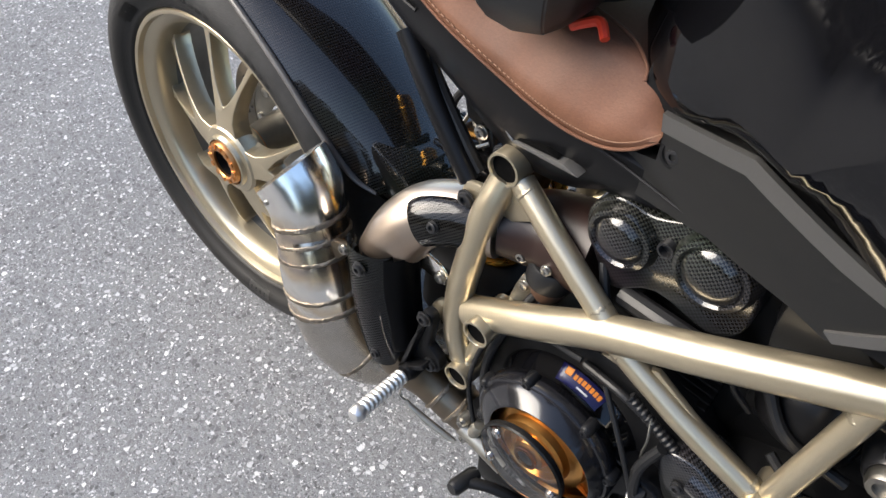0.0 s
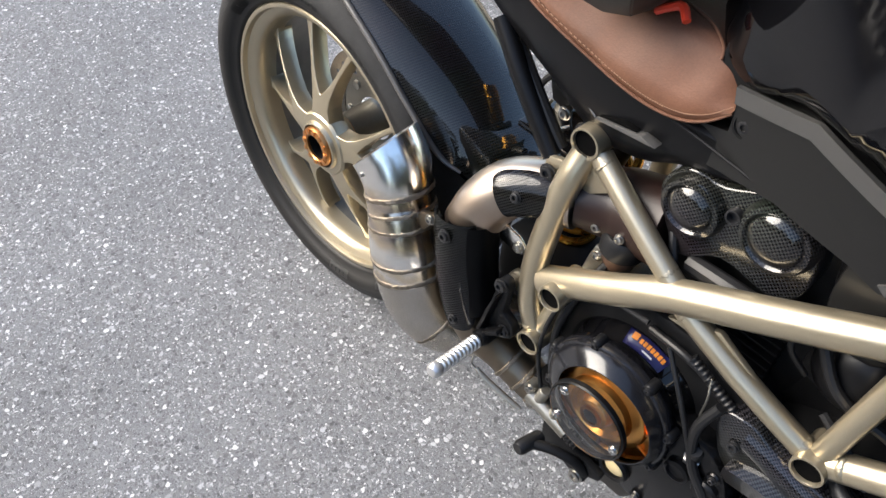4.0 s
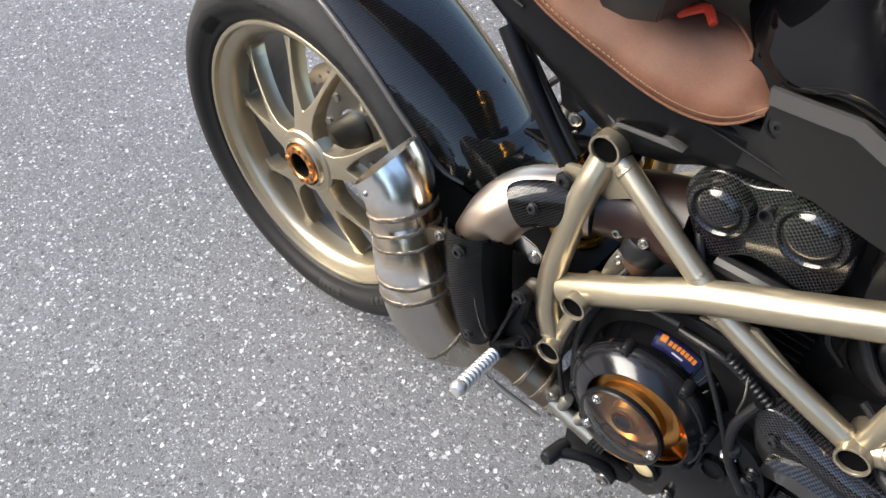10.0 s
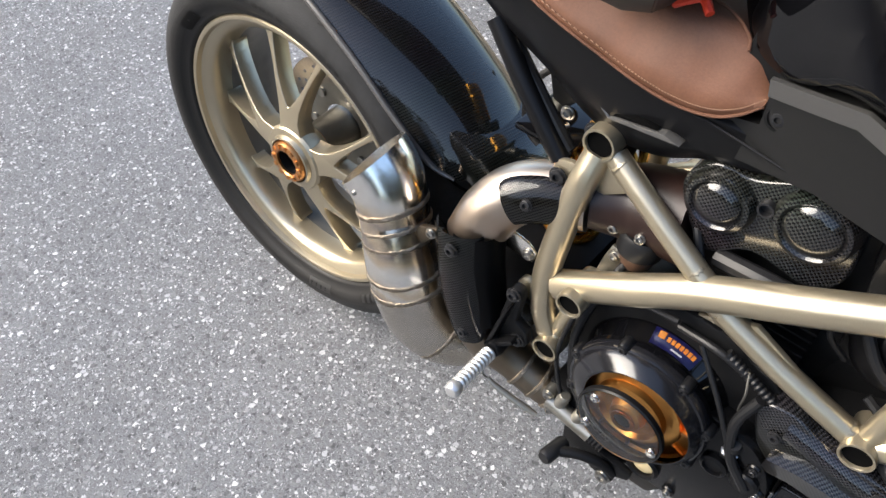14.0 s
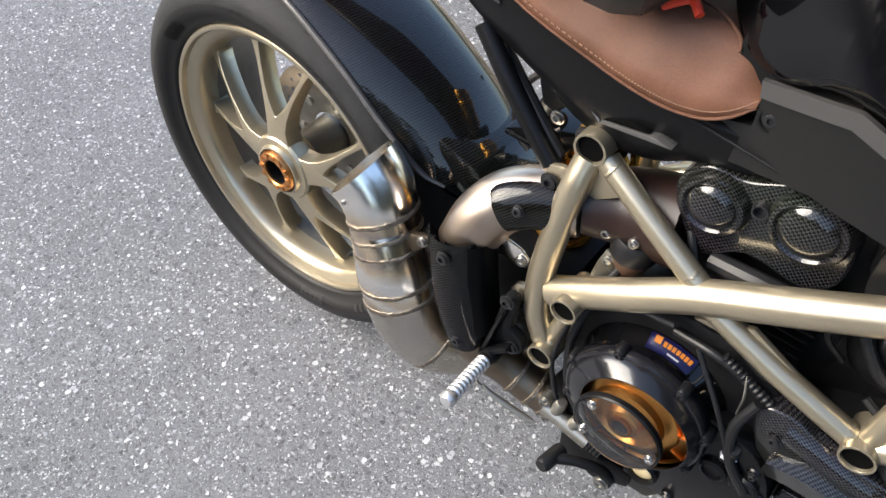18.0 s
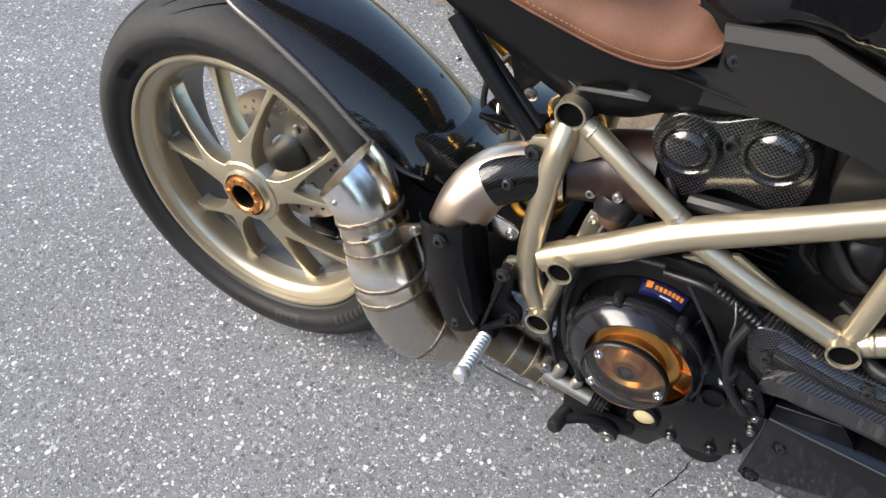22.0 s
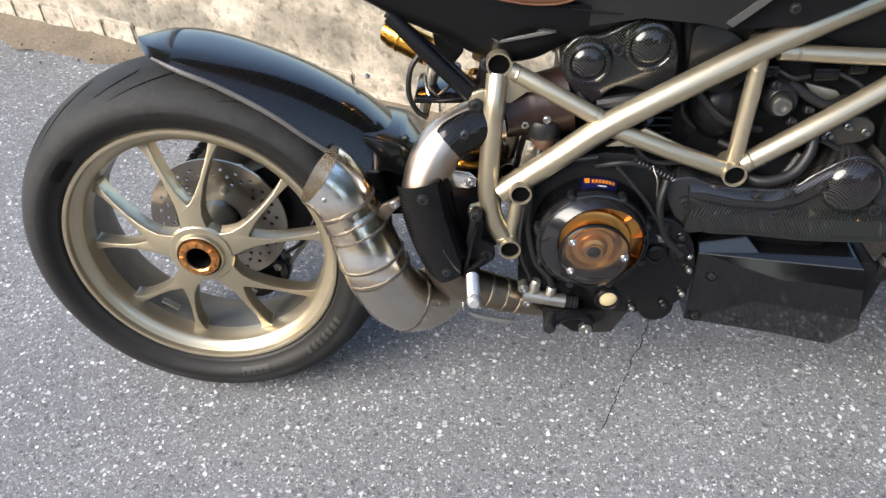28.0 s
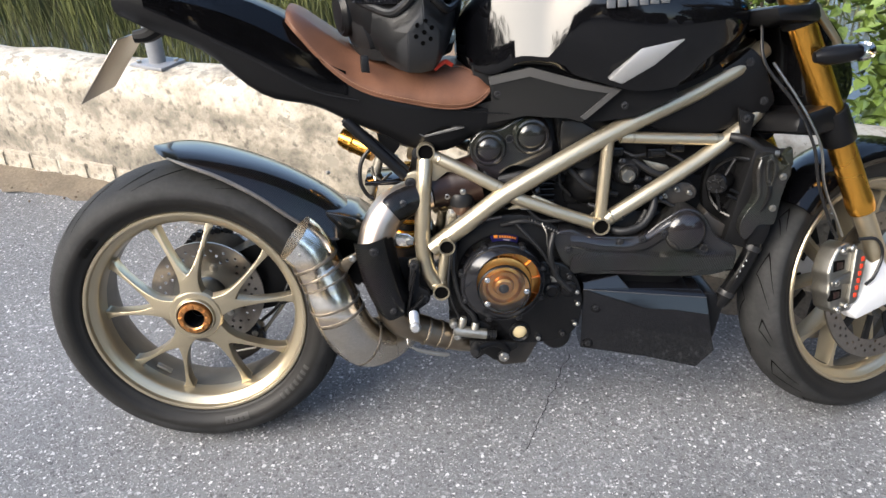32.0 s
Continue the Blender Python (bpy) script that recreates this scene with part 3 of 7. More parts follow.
# hairline crack in the asphalt
bm = bmesh.new()
pr = None
for i in range(40):
    u = i / 39
    p = V((0.865 - 0.155 * u + 0.010 * noise.noise(V((u * 9, 0, 0))) + 0.004 * noise.noise(V((u * 40, 0, 0))), 0.19 - 0.34 * u, 0.0012))
    w = 0.0008 + 0.0006 * noise.noise(V((u * 25, 5, 0)))
    q = [bm.verts.new(p + V((-w, 0, 0))), bm.verts.new(p + V((w, 0, 0)))]
    if pr:
        bm.faces.new((pr[0], pr[1], q[1], q[0]))
    pr = q
part("crack", bm, GROOVE, ground, smooth=0)

# worn plastered parapet
bm = bmesh.new()
sx = [-9 + 0.06 * i for i in range(int(18 / 0.06) + 1)]
prof = [(0.0, 0.0), (-0.004, 0.06), (0.0, 0.12), (0.003, 0.18), (0.0, 0.24), (0.0, 0.30), (0.002, 0.36), (0.004, 0.42), (0.010, 0.456), (0.028, 0.474),
        (0.07, 0.482), (0.12, 0.484), (0.17, 0.480), (0.20, 0.470), (0.215, 0.44), (0.22, 0.3), (0.22, 0.1), (0.22, -0.4)]
rings = []
for s in sx:
    ring = []
    for d, z in prof:
        p = along(s, d, z)
        q = noise.noise(p * 4.0) * 0.010 + noise.noise(p * 17.0) * 0.006
        rough = 1.0 if 0.02 < z else 0.3
        lip = 0.016 * noise.noise(V((s * 5, 3, z * 9))) if z > 0.43 else 0
        ring.append(bm.verts.new(along(s, d - q * rough, z + lip)))
    rings.append(ring)
for a, b in zip(rings, rings[1:]):
    for k in range(len(prof) - 1):
        bm.faces.new((a[k], b[k], b[k + 1], a[k + 1]))
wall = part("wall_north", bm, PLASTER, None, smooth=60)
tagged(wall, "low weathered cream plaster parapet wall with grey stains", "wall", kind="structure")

# low kerb stones at the wall's foot
for i in range(30):
    w = 0.137 + 0.002 * math.sin(i * 5.1)
    s = -3.6 + i * 0.14
    bm = bmesh.new()
    bmesh.ops.create_cube(bm, size=1)
    for v in bm.verts:
        v.co = V((v.co.x * w, v.co.y * 0.03, v.co.z * 0.12))
    bmesh.ops.bevel(bm, geom=list(bm.edges), offset=0.006, segments=2, affect="EDGES")
    for v in bm.verts:
        v.co += noise.noise_vector(v.co * 14 + V((i * 3.1, 0, 0))) * 0.006
    o = part("stone", bm, PLASTER, wall)
    o.matrix_world = Matrix.Translation(along(s, 0.008, 0.042 + 0.006 * math.sin(i * 2.3))) @ Matrix.Rotation(WA, 4, "Z")

# strip of grit swept against the wall
bm = bmesh.new()
rings = []
for i in range(321):
    s = -8 + 0.05 * i
    wd = 0.115 + 0.05 * noise.noise(V((s * 2.2, 0, 5))) + 0.03 * noise.noise(V((s * 9, 0, 5)))
    rings.append([bm.verts.new(along(s, -wd * k / 5, 0.004 + (0.035 * (1 - k / 5) ** 1.5 if k < 5 else -0.003) + 0.010 * noise.noise(V((s * 31, k * 1.7, 0))))) for k in range(6)])
for a, b in zip(rings, rings[1:]):
    for k in range(5):
        bm.faces.new((a[k], b[k], b[k + 1], a[k + 1]))
tagged(part("grit", bm, GRIT, None, smooth=60), "brown sandy grit and dead leaves along the wall foot", "grit", kind="stuff")

# pebbles and dead leaves lying in the grit
rnd = random.Random(21)
vs, fs = [], []
for i in range(900):
    p = along(rnd.uniform(-5, 4), -abs(rnd.gauss(0, 0.07)) - 0.005, 0.0)
    p.z = 0.004 + 0.026 * rnd.random() * max(0.0, 1 - abs((p - W0).dot(WN)) / 0.12)
    q = rnd.uniform(0.003, 0.009)
    R = Euler((rnd.uniform(0, 6), rnd.uniform(0, 6), rnd.uniform(0, 6))).to_matrix()
    k = len(vs)
    flat = 0.25 if i % 3 == 0 else 0.8
    vs += [p + R @ V(c) * q for c in ((1, 0, 0), (-0.9, 0.1, 0), (0, 0.8, 0.1), (0.1, -0.8, 0), (0, 0.1, flat), (0, 0, -flat))]
    fs += [(k + a, k + b, k + c) for a, b, c in ((0, 2, 4), (2, 1, 4), (1, 3, 4), (3, 0, 4), (2, 0, 5), (1, 2, 5), (3, 1, 5), (0, 3, 5))]
me = bpy.data.meshes.new("pebbles")
me.from_pydata(vs, [], fs)
me.materials.append(ROCK)
tagged(new("pebbles", me), "small brown stones and dead leaf scraps at the wall foot", "pebbles", kind="stuff")

# railing post bolted on the parapet
PB = along(-0.52, 0.115, 0.478)
post = thing("railing_post", "grey painted steel railing post on a bolted base plate", "post", Matrix.Translation(PB) @ Matrix.Rotation(WA - 0.1, 4, "Z"))
part("base_plate", box(-0.075, -0.06, 0, 0.075, 0.06, 0.012, 0.002), GALV, post)
part("pole", tube([(0, 0, 0.01), (0, 0, 0.5), (0, 0, 1.0)], 0.030, 20, 1), GALV, post)
for dx in (-0.055, 0.055):
    part("bolt", lathe([(0.009, 0), (0.009, 0.008), (0, 0.008)], (dx, 0.035 if dx > 0 else -0.035, 0.012), 6, aim((0, 0, 1))), BOLT_SILVER, post)

# pond and its far bank
bm = bmesh.new()
for s, d in ((-40, 0.3), (40, 0.3), (40, 7.5), (-40, 7.5)):
    bm.verts.new(along(s, d, -0.28))
bm.faces.new(bm.verts)
tagged(part("water", bm, WATER, None, smooth=0), "still dark pond water reflecting reeds", "water", kind="structure")


def blades(name, n, box_fn, hgt, wid, material, label, category, seed):
    rnd = random.Random(seed)
    vs, fs = [], []
    for i in range(n):
        p = box_fn(rnd)
        a = rnd.uniform(0, 6.283)
        h = hgt * rnd.uniform(0.5, 1.15)
        w = wid * rnd.uniform(0.6, 1.3)
        lean = V((math.cos(a * 3.7), math.sin(a * 3.7), 0)) * h * rnd.uniform(0.05, 0.4)
        u = V((math.cos(a), math.sin(a), 0)) * w
        k = len(vs)
        vs += [p - u, p + u, p + lean * 0.35 + V((0, 0, h * 0.6)) + u * 0.7, p + lean * 0.35 + V((0, 0, h * 0.6)) - u * 0.7, p + lean + V((0, 0, h))]
        fs += [(k, k + 1, k + 2, k + 3), (k + 3, k + 2, k + 4)]
    me = bpy.data.meshes.new(name)
    me.from_pydata(vs, [], fs)
    me.materials.append(material)
    return tagged(new(name, me), label, category, kind="stuff")


blades("grass", 15000, lambda r: along(r.uniform(-9, -1.2), r.uniform(2.5, 6.5) + max(0, r.gauss(0, 0.4)), -0.33), 0.55, 0.006, GRASS, "tall yellow-green reeds and grass on the pond bank", "grass", 3)
blades("grass", 2500, lambda r: along(r.uniform(-1.6, 7), r.uniform(4.4, 6.5), -0.33), 0.7, 0.006, GRASS, "tall yellow-green grass on the far bank", "grass", 4)
blades("grass", 5000, lambda r: along(r.uniform(-7, -0.9), 1.0 + abs(r.gauss(0, 0.9)) + 0.5 * noise.noise(V((r.uniform(-7, 0), 0, 0))), -0.33), 0.30, 0.005, GRASS, "short mossy grass in the shallow edge of the pond", "grass", 9)
for i, (s, d, r) in enumerate(((-1.35, 2.3, 0.22), (-0.75, 2.0, 0.26), (-0.3, 2.6, 0.3), (0.3, 2.2, 0.25), (-2.0, 2.9, 0.25))):
    bm = bmesh.new()
    bmesh.ops.create_icosphere(bm, subdivisions=3, radius=r)
    for v in bm.verts:
        v.co += noise.noise_vector(v.co * 5 + V((i * 7, 0, 0))) * r * 0.35
        v.co.z *= 0.55
    o = part("rock", bm, ROCK, None, smooth=50)
    o.location = along(s, d, -0.27)
    tagged(o, "brown wet rock at the edge of the pond", "rock", group="pond rocks")


def leaves(name, n, place, size, material, seed, parent):
    rnd = random.Random(seed)
    vs, fs = [], []
    for i in range(n):
        p = place(rnd)
        s = size * rnd.uniform(0.6, 1.3)
        R = Euler((rnd.uniform(-1.0, 1.0), rnd.uniform(-1.0, 1.0), rnd.uniform(0, 6.28))).to_matrix()
        k = len(vs)
        for q in ((0, -1, 0), (0.55, -0.35, 0.12), (0.5, 0.35, 0.1), (0, 1, -0.1), (-0.5, 0.35, 0.1), (-0.55, -0.35, 0.12), (0, 0, -0.04)):
            vs.append(p + R @ (V(q) * s))
        fs += [(k + 6, k + j, k + (j + 1) % 6) for j in range(6)]
    me = bpy.data.meshes.new(name)
    me.from_pydata(vs, [], fs)
    me.materials.append(material)
    o = new(name, me)
    o.parent = parent
    return o


def shrub(s, d, z, rx, rz, n, seed, label):
    e = thing("shrub", label, "shrub", Matrix.Translation(along(s, d, z)), "shrubs behind the wall")

    def place(r):
        while True:
            p = V((r.uniform(-1, 1), r.uniform(-1, 1), r.uniform(-1, 1)))
            if 0.2 < p.length < 1 + 0.25 * noise.noise(p * 3 + V((seed, 0, 0))):
                return V((p.x * rx, p.y * rx * 0.7, p.z * rz))
    leaves("crown", n, place, 0.030, LEAF, seed, e)
    rnd = random.Random(seed)
    for i in range(6):
        a = rnd.uniform(0, 6.28)
        tip = V((math.cos(a) * rx * 0.7, math.sin(a) * rx * 0.5, rz * rnd.uniform(-0.2, 0.6)))
        part("stem", tube([(0.03 * i, 0, -rz - 0.3), tip * 0.4 + V((0, 0, -rz * 0.4)), tip], [0.014, 0.009, 0.004], 6, 4), BARK, e)
    return e


shrub(2.45, 0.95, 0.65, 0.75, 0.75, 11000, 11, "light green leafy shrub growing behind the wall")
shrub(3.6, 0.8, 0.55, 0.8, 0.7, 7000, 12, "light green leafy shrub growing behind the wall")
shrub(1.5, 2.2, 0.35, 0.7, 0.6, 1500, 13, "light green leafy shrub at the pond edge")


def far_tree(x, y, h, seed):
    e = thing("tree", "unseen dark leafy tree, added to shape light and reflections", "tree", Matrix.Translation((x, y, 0)), "trees across the road")
    rnd = random.Random(seed)
    part("trunk", tube([(0, 0, -0.3), (0.1, 0, h * 0.3), (0, 0.1, h * 0.7)], [0.22, 0.16, 0.05], 8, 3), BARK, e)
    blobs = [(V((rnd.uniform(-0.3, 0.3) * h, rnd.uniform(-0.25, 0.25) * h, rnd.uniform(0.12, 0.92) * h)), h * rnd.uniform(0.12, 0.24)) for _ in range(18)]

    def place(r):
        c, q = r.choice(blobs)
        v = V((r.gauss(0, 1), r.gauss(0, 1), r.gauss(0, 1))).normalized()
        return c + v * q * r.uniform(0.6, 1.1)
    leaves("crown", 2200, place, 0.27, LEAF_DARK, seed, e)
    return e


# unseen ring of trees added to darken reflections, lower where evening light comes in
rnd = random.Random(5)
for i in range(24):
    a = radians(-190 + i * 9.2)
    h = rnd.uniform(7.5, 9.5) * (0.4 if -80 < -190 + i * 9.2 < -45 else 0.72 if -190 + i * 9.2 < -60 else 1)
    far_tree(18 * math.cos(a) + rnd.uniform(-2, 2), 18 * math.sin(a) + rnd.uniform(-2, 2), h, 40 + i)
for i in range(26):
    a = radians(-190 + i * 8.5)
    h = rnd.uniform(11.0, 14.0) * (0.38 if -80 < -190 + i * 8.5 < -45 else 0.66 if -190 + i * 8.5 < -60 else 1)
    far_tree(25 * math.cos(a) + rnd.uniform(-2, 2), 25 * math.sin(a) + rnd.uniform(-2, 2), h, 80 + i)

# ---- the motorcycle ----
bike = thing("motorcycle", "parked black motorcycle with bronze trellis frame, leaning on its stand", "motorcycle", BIKE)
HUB = V((0, 0, 0.32))


def crown(b, r_out, half):
    """Radius and side offset of the tread at b radians from its middle; the shoulder lies at a right angle."""
    drop = half * 0.52
    return r_out - drop + drop * max(0.0, math.cos(b)) ** 0.9, half * math.sin(b)


def tyre(parent, r_out, r_in, half, c, label, m=None):
    """A road tyre: a broad crown, full at the shoulder, and sidewalls that tuck in to the bead r_in."""
    prof = []
    for i in range(29):
        r, y = crown(radians(-88 + 176 * i / 28), r_out, half)
        prof.append((r, y))
    rs = prof[0][0]
    gap = rs - r_in
    left = [(r_in - 0.004, -half * 0.70), (r_in, -half * 0.80), (r_in + gap * 0.07, -half * 0.845), (r_in + gap * 0.16, -half * 0.865), (r_in + gap * 0.24, -half * 0.868), (r_in + gap * 0.45, -half * 0.935), (r_in + gap * 0.62, -half * 0.978), (r_in + gap * 0.80, -half * 1.0)]
    prof = left + prof + [(r, -y) for r, y in left[::-1]]
    bm = lathe(prof, c, 120)
    ob = part("tyre", bm, RUBBER, parent, label, smooth=50)
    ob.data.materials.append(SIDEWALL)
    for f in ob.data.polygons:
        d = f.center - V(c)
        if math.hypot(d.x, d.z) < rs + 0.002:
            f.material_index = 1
    return ob


def tread_cuts(parent, r_out, half, c, n, length, sweep_deg, wide=1.0, kink=0.0):
    """Curved tread grooves, as narrow dark inlays sunk into the crown."""
    for k in range(n):
        for side in (-1, 1):
            bm = bmesh.new()
            a0 = 2 * math.pi * k / n + (0.5 if side > 0 else 0) * 2 * math.pi / n
            prev = None
            for j in range(9):
                u = j / 8
                b = radians((12 if k % 2 else 20) + (length if k % 2 else length * 0.6) * u) * side
                w = (0.0034 + 0.01 * max(0, 0.1 - half)) * wide * math.sin(math.pi * (0.12 + 0.8 * u)) / r_out
                r, y = crown(b, r_out + 0.0006, half + 0.0005)
                a = a0 + radians(sweep_deg if k % 2 else sweep_deg * 0.55) * (u ** 1.4 if not kink else (u if u < 0.4 else 0.4 - kink * (u - 0.4)))
                pair = [bm.verts.new(V(c) + V((r * math.cos(a + e), y, r * math.sin(a + e)))) for e in (-w, w)]
                if prev:
                    bm.faces.new((prev[0], prev[1], pair[1], pair[0]))
                prev = pair
            part("tread_groove", bm, GROOVE, parent, smooth=0)


def bars_on_tyre(parent, c, r, y, a0, count, step, wd, hg, name="sidewall_mark", material=None):
    """Flat plain marks standing half a millimetre proud of the sidewall."""
    for i in range(count):
        a = radians(a0 + step * i)
        bm = bmesh.new()
        net = []
        for j in range(4):
            rr = r - hg / 2 + hg * j / 3
            net.append([bm.verts.new(V(c) + V((rr * math.cos(q), side_y(rr) - 0.0008, rr * math.sin(q)))) for q in (a - wd / 2 / r, a, a + wd / 2 / r)])
        for p, q in zip(net, net[1:]):
            for k in range(2):
                bm.faces.new((p[k], p[k + 1], q[k + 1], q[k]))
        bmesh.ops.solidify(bm, geom=list(bm.faces), thickness=0.0006)
        part(name, bm, material or RUBBER_BAR, parent)


def side_y(r):
    """Side offset of the rear tyre's flank at radius r."""
    pts = [(0.2400, -0.080), (0.2423, -0.0845), (0.2453, -0.0865), (0.2479, -0.0868), (0.2549, -0.0935), (0.2605, -0.0978), (0.2665, -0.1000), (0.2735, -0.1000), (0.278, -0.0985), (0.2835, -0.0955), (0.290, -0.090)]
    return float(np.interp(r, [p[0] for p in pts], [p[1] for p in pts]))


def rim(parent_name, r, half, c, label, m=None):
    prof = [(r + 0.002, -half), (r + 0.004, -half + 0.003), (r + 0.002, -half + 0.008), (r - 0.010, -half + 0.012), (r - 0.014, -half + 0.03), (r - 0.022, -half * 0.35), (r - 0.024, half * 0.3),
            (r - 0.014, half - 0.03), (r - 0.012, half - 0.012), (r - 0.001, half - 0.008), (r + 0.001, half),
            (r - 0.007, half), (r - 0.017, half - 0.014), (r - 0.022, half - 0.03), (r - 0.030, half * 0.3), (r - 0.029, -half * 0.35), (r - 0.0265, -half + 0.036), (r - 0.0245, -half + 0.024),
            (r - 0.021, -half + 0.0165), (r - 0.0125, -half + 0.0125), (r - 0.0065, -half + 0.0090), (r - 0.0055, -half + 0.0040), (r - 0.0045, -half + 0.0005), (r - 0.002, -half - 0.0008)]
    bm = lathe(prof, c, 96, closed=True)
    o = part(parent_name, bm, BRONZE, bike, label, smooth=40)
    # deeper barrel faces take the greyed bronze with the sky reflection coloured in
    o.data.materials.append(RIM_SKY_GREY)
    for f in o.data.polygons:
        if f.center.y - c[1] > -half * 0.40:
            f.material_index = 1
    if m:
        o.matrix_local = m
    return o


# rear wheel
rear = rim("rear_wheel", 0.2355, 0.083, HUB, "bronze forged rear wheel with five split spokes")
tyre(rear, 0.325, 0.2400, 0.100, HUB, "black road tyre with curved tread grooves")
tread_cuts(rear, 0.325, 0.100, HUB, 22, 48, 24, 1.15)
bars_on_tyre(rear, HUB, 0.262, 0, -50, 7, 3.4, 0.0085, 0.013)
bars_on_tyre(rear, HUB, 0.262, 0, -77, 1, 1, 0.056, 0.016, "sidewall_patch")
bars_on_tyre(rear, HUB, 0.262, 0, -81.5, 4, 2.6, 0.004, 0.009, material=SIDEWALL)
bars_on_tyre(rear, HUB, 0.276, 0, 84, 6, 3.4, 0.0105, 0.010, material=RUBBER)
bars_on_tyre(rear, HUB, 0.276, 0, 58, 4, 3.0, 0.008, 0.010, material=RUBBER)
bars_on_tyre(rear, HUB, 0.258, 0, 138, 1, 1, 0.05, 0.016, "sidewall_patch", SIDEWALL)
bars_on_tyre(rear, HUB, 0.258, 0, 133, 5, 2.3, 0.006, 0.010)


def spoke_arm(bm, c, a0, r0, a1, r1, w0, w1, y0, y1, d0, d1, steps=7):
    """A blade from polar (r0, a0) to (r1, a1); w widths, y face, d depth."""
    prev = None
    for i in range(steps + 1):
        u = i / steps
        a = radians(a0 + (a1 - a0) * u ** 0.85)
        r = r0 + (r1 - r0) * u
        flare = 1 + 1.6 * max(0, (u - 0.82) / 0.18) ** 2
        w = (w0 + (w1 - w0) * u) * flare / 2
        y = y0 + (y1 - y0) * (u ** 1.3)
        d = d0 + (d1 - d0) * u
        p = V(c) + V((r * math.cos(a), 0, r * math.sin(a)))
        tdir = V((-math.sin(a), 0, math.cos(a)))
        q = [p + tdir * w * 0.7 + V((0, y, 0)), p - tdir * w * 0.7 + V((0, y, 0)), p - tdir * w + V((0, y + d * 0.25, 0)), p - tdir * w * 0.8 + V((0, y + d, 0)), p + tdir * w * 0.8 + V((0, y + d, 0)), p + tdir * w + V((0, y + d * 0.25, 0))]
        ring = [bm.verts.new(x) for x in q]
        if prev:
            for k in range(6):
                bm.faces.new((prev[k], prev[(k + 1) % 6], ring[(k + 1) % 6], ring[k]))
        else:
            bm.faces.new(ring[::-1])
        prev = ring
    bm.faces.new(prev)


SPOKE = [(0.045, 36), (0.055, 27), (0.064, 20.0), (0.078, 15.0), (0.098, 13.4), (0.12, 14.0), (0.14, 14.9), (0.17, 16.6), (0.190, 18.2), (0.203, 19.8), (0.211, 22.0), (0.211, 13.6), (0.203, 14.8), (0.190, 14.6), (0.17, 13.8), (0.14, 11.6), (0.117, 8.1), (0.104, 4.2), (0.097, 1.5)]


def split_spoke(c, mid, y_hub, y_rim, depth, outline=SPOKE):
    """A Y-shaped spoke with its two arms, falling back from the hub face to the rim."""
    pol = outline + [(0.096, 0)] + [(r, -a) for r, a in outline[::-1]]
    pts = [(r * math.cos(radians(a + mid)), r * math.sin(radians(a + mid))) for r, a in pol]

    def fall(x, z):
        u = max(0.0, (math.hypot(x, z) - 0.075) / 0.13)
        return (y_rim - y_hub) * u ** 1.3
    bm = prism(pts, y_hub, y_hub + depth, 0.0030, 3, fy=fall)
    bmesh.ops.translate(bm, verts=bm.verts, vec=V(c))
    return bm


for k in range(5):
    part("spoke", split_spoke(HUB, 21 + 72 * k, -0.078, -0.042, 0.030), BRONZE, rear)
part("hub", lathe([(0.043, -0.036), (0.050, -0.042), (0.056, -0.055), (0.058, -0.076), (0.054, -0.081), (0.044, -0.082), (0.0415, -0.088), (0.039, -0.089), (0.0378, -0.06), (0.0378, -0.036)], HUB, 48, closed=True), BRONZE, rear)
nut = part("axle_nut", lathe([(0.0368, -0.07), (0.0368, -0.088), (0.034, -0.094), (0.0245, -0.096), (0.0220, -0.094), (0.0220, -0.03), (0.034, -0.03)], HUB, 36, closed=True), COPPER, rear, "copper-coloured anodised castellated axle nut")
for k in range(12):
    a = radians(30 * k)
    bm = box(-0.0042, -0.0972, -0.0040, 0.0042, -0.094, 0.0040, 0.0012)
    o = part("nut_tooth", bm, COPPER, rear)
    o.matrix_local = Matrix.Translation(HUB + V((0.0290 * math.cos(a), 0, 0.0290 * math.sin(a)))) @ Matrix.Rotation(-a, 4, "Y")
part("axle_bore", lathe([(0.0219, -0.090), (0.0210, 0.02), (0, 0.02)], HUB, 32), MATT, rear, "hollow dark axle bore")
o = part("lead_weight", box(-0.018, -0.02, -0.003, 0.018, -0.008, 0.0035, 0.001), ALU, rear, "grey stick-on balance weight")
o.matrix_local = Matrix.Translation(HUB + V((0.199 * math.cos(radians(-125)), 0, 0.199 * math.sin(radians(-125))))) @ Matrix.Rotation(-radians(-125 - 90), 4, "Y")


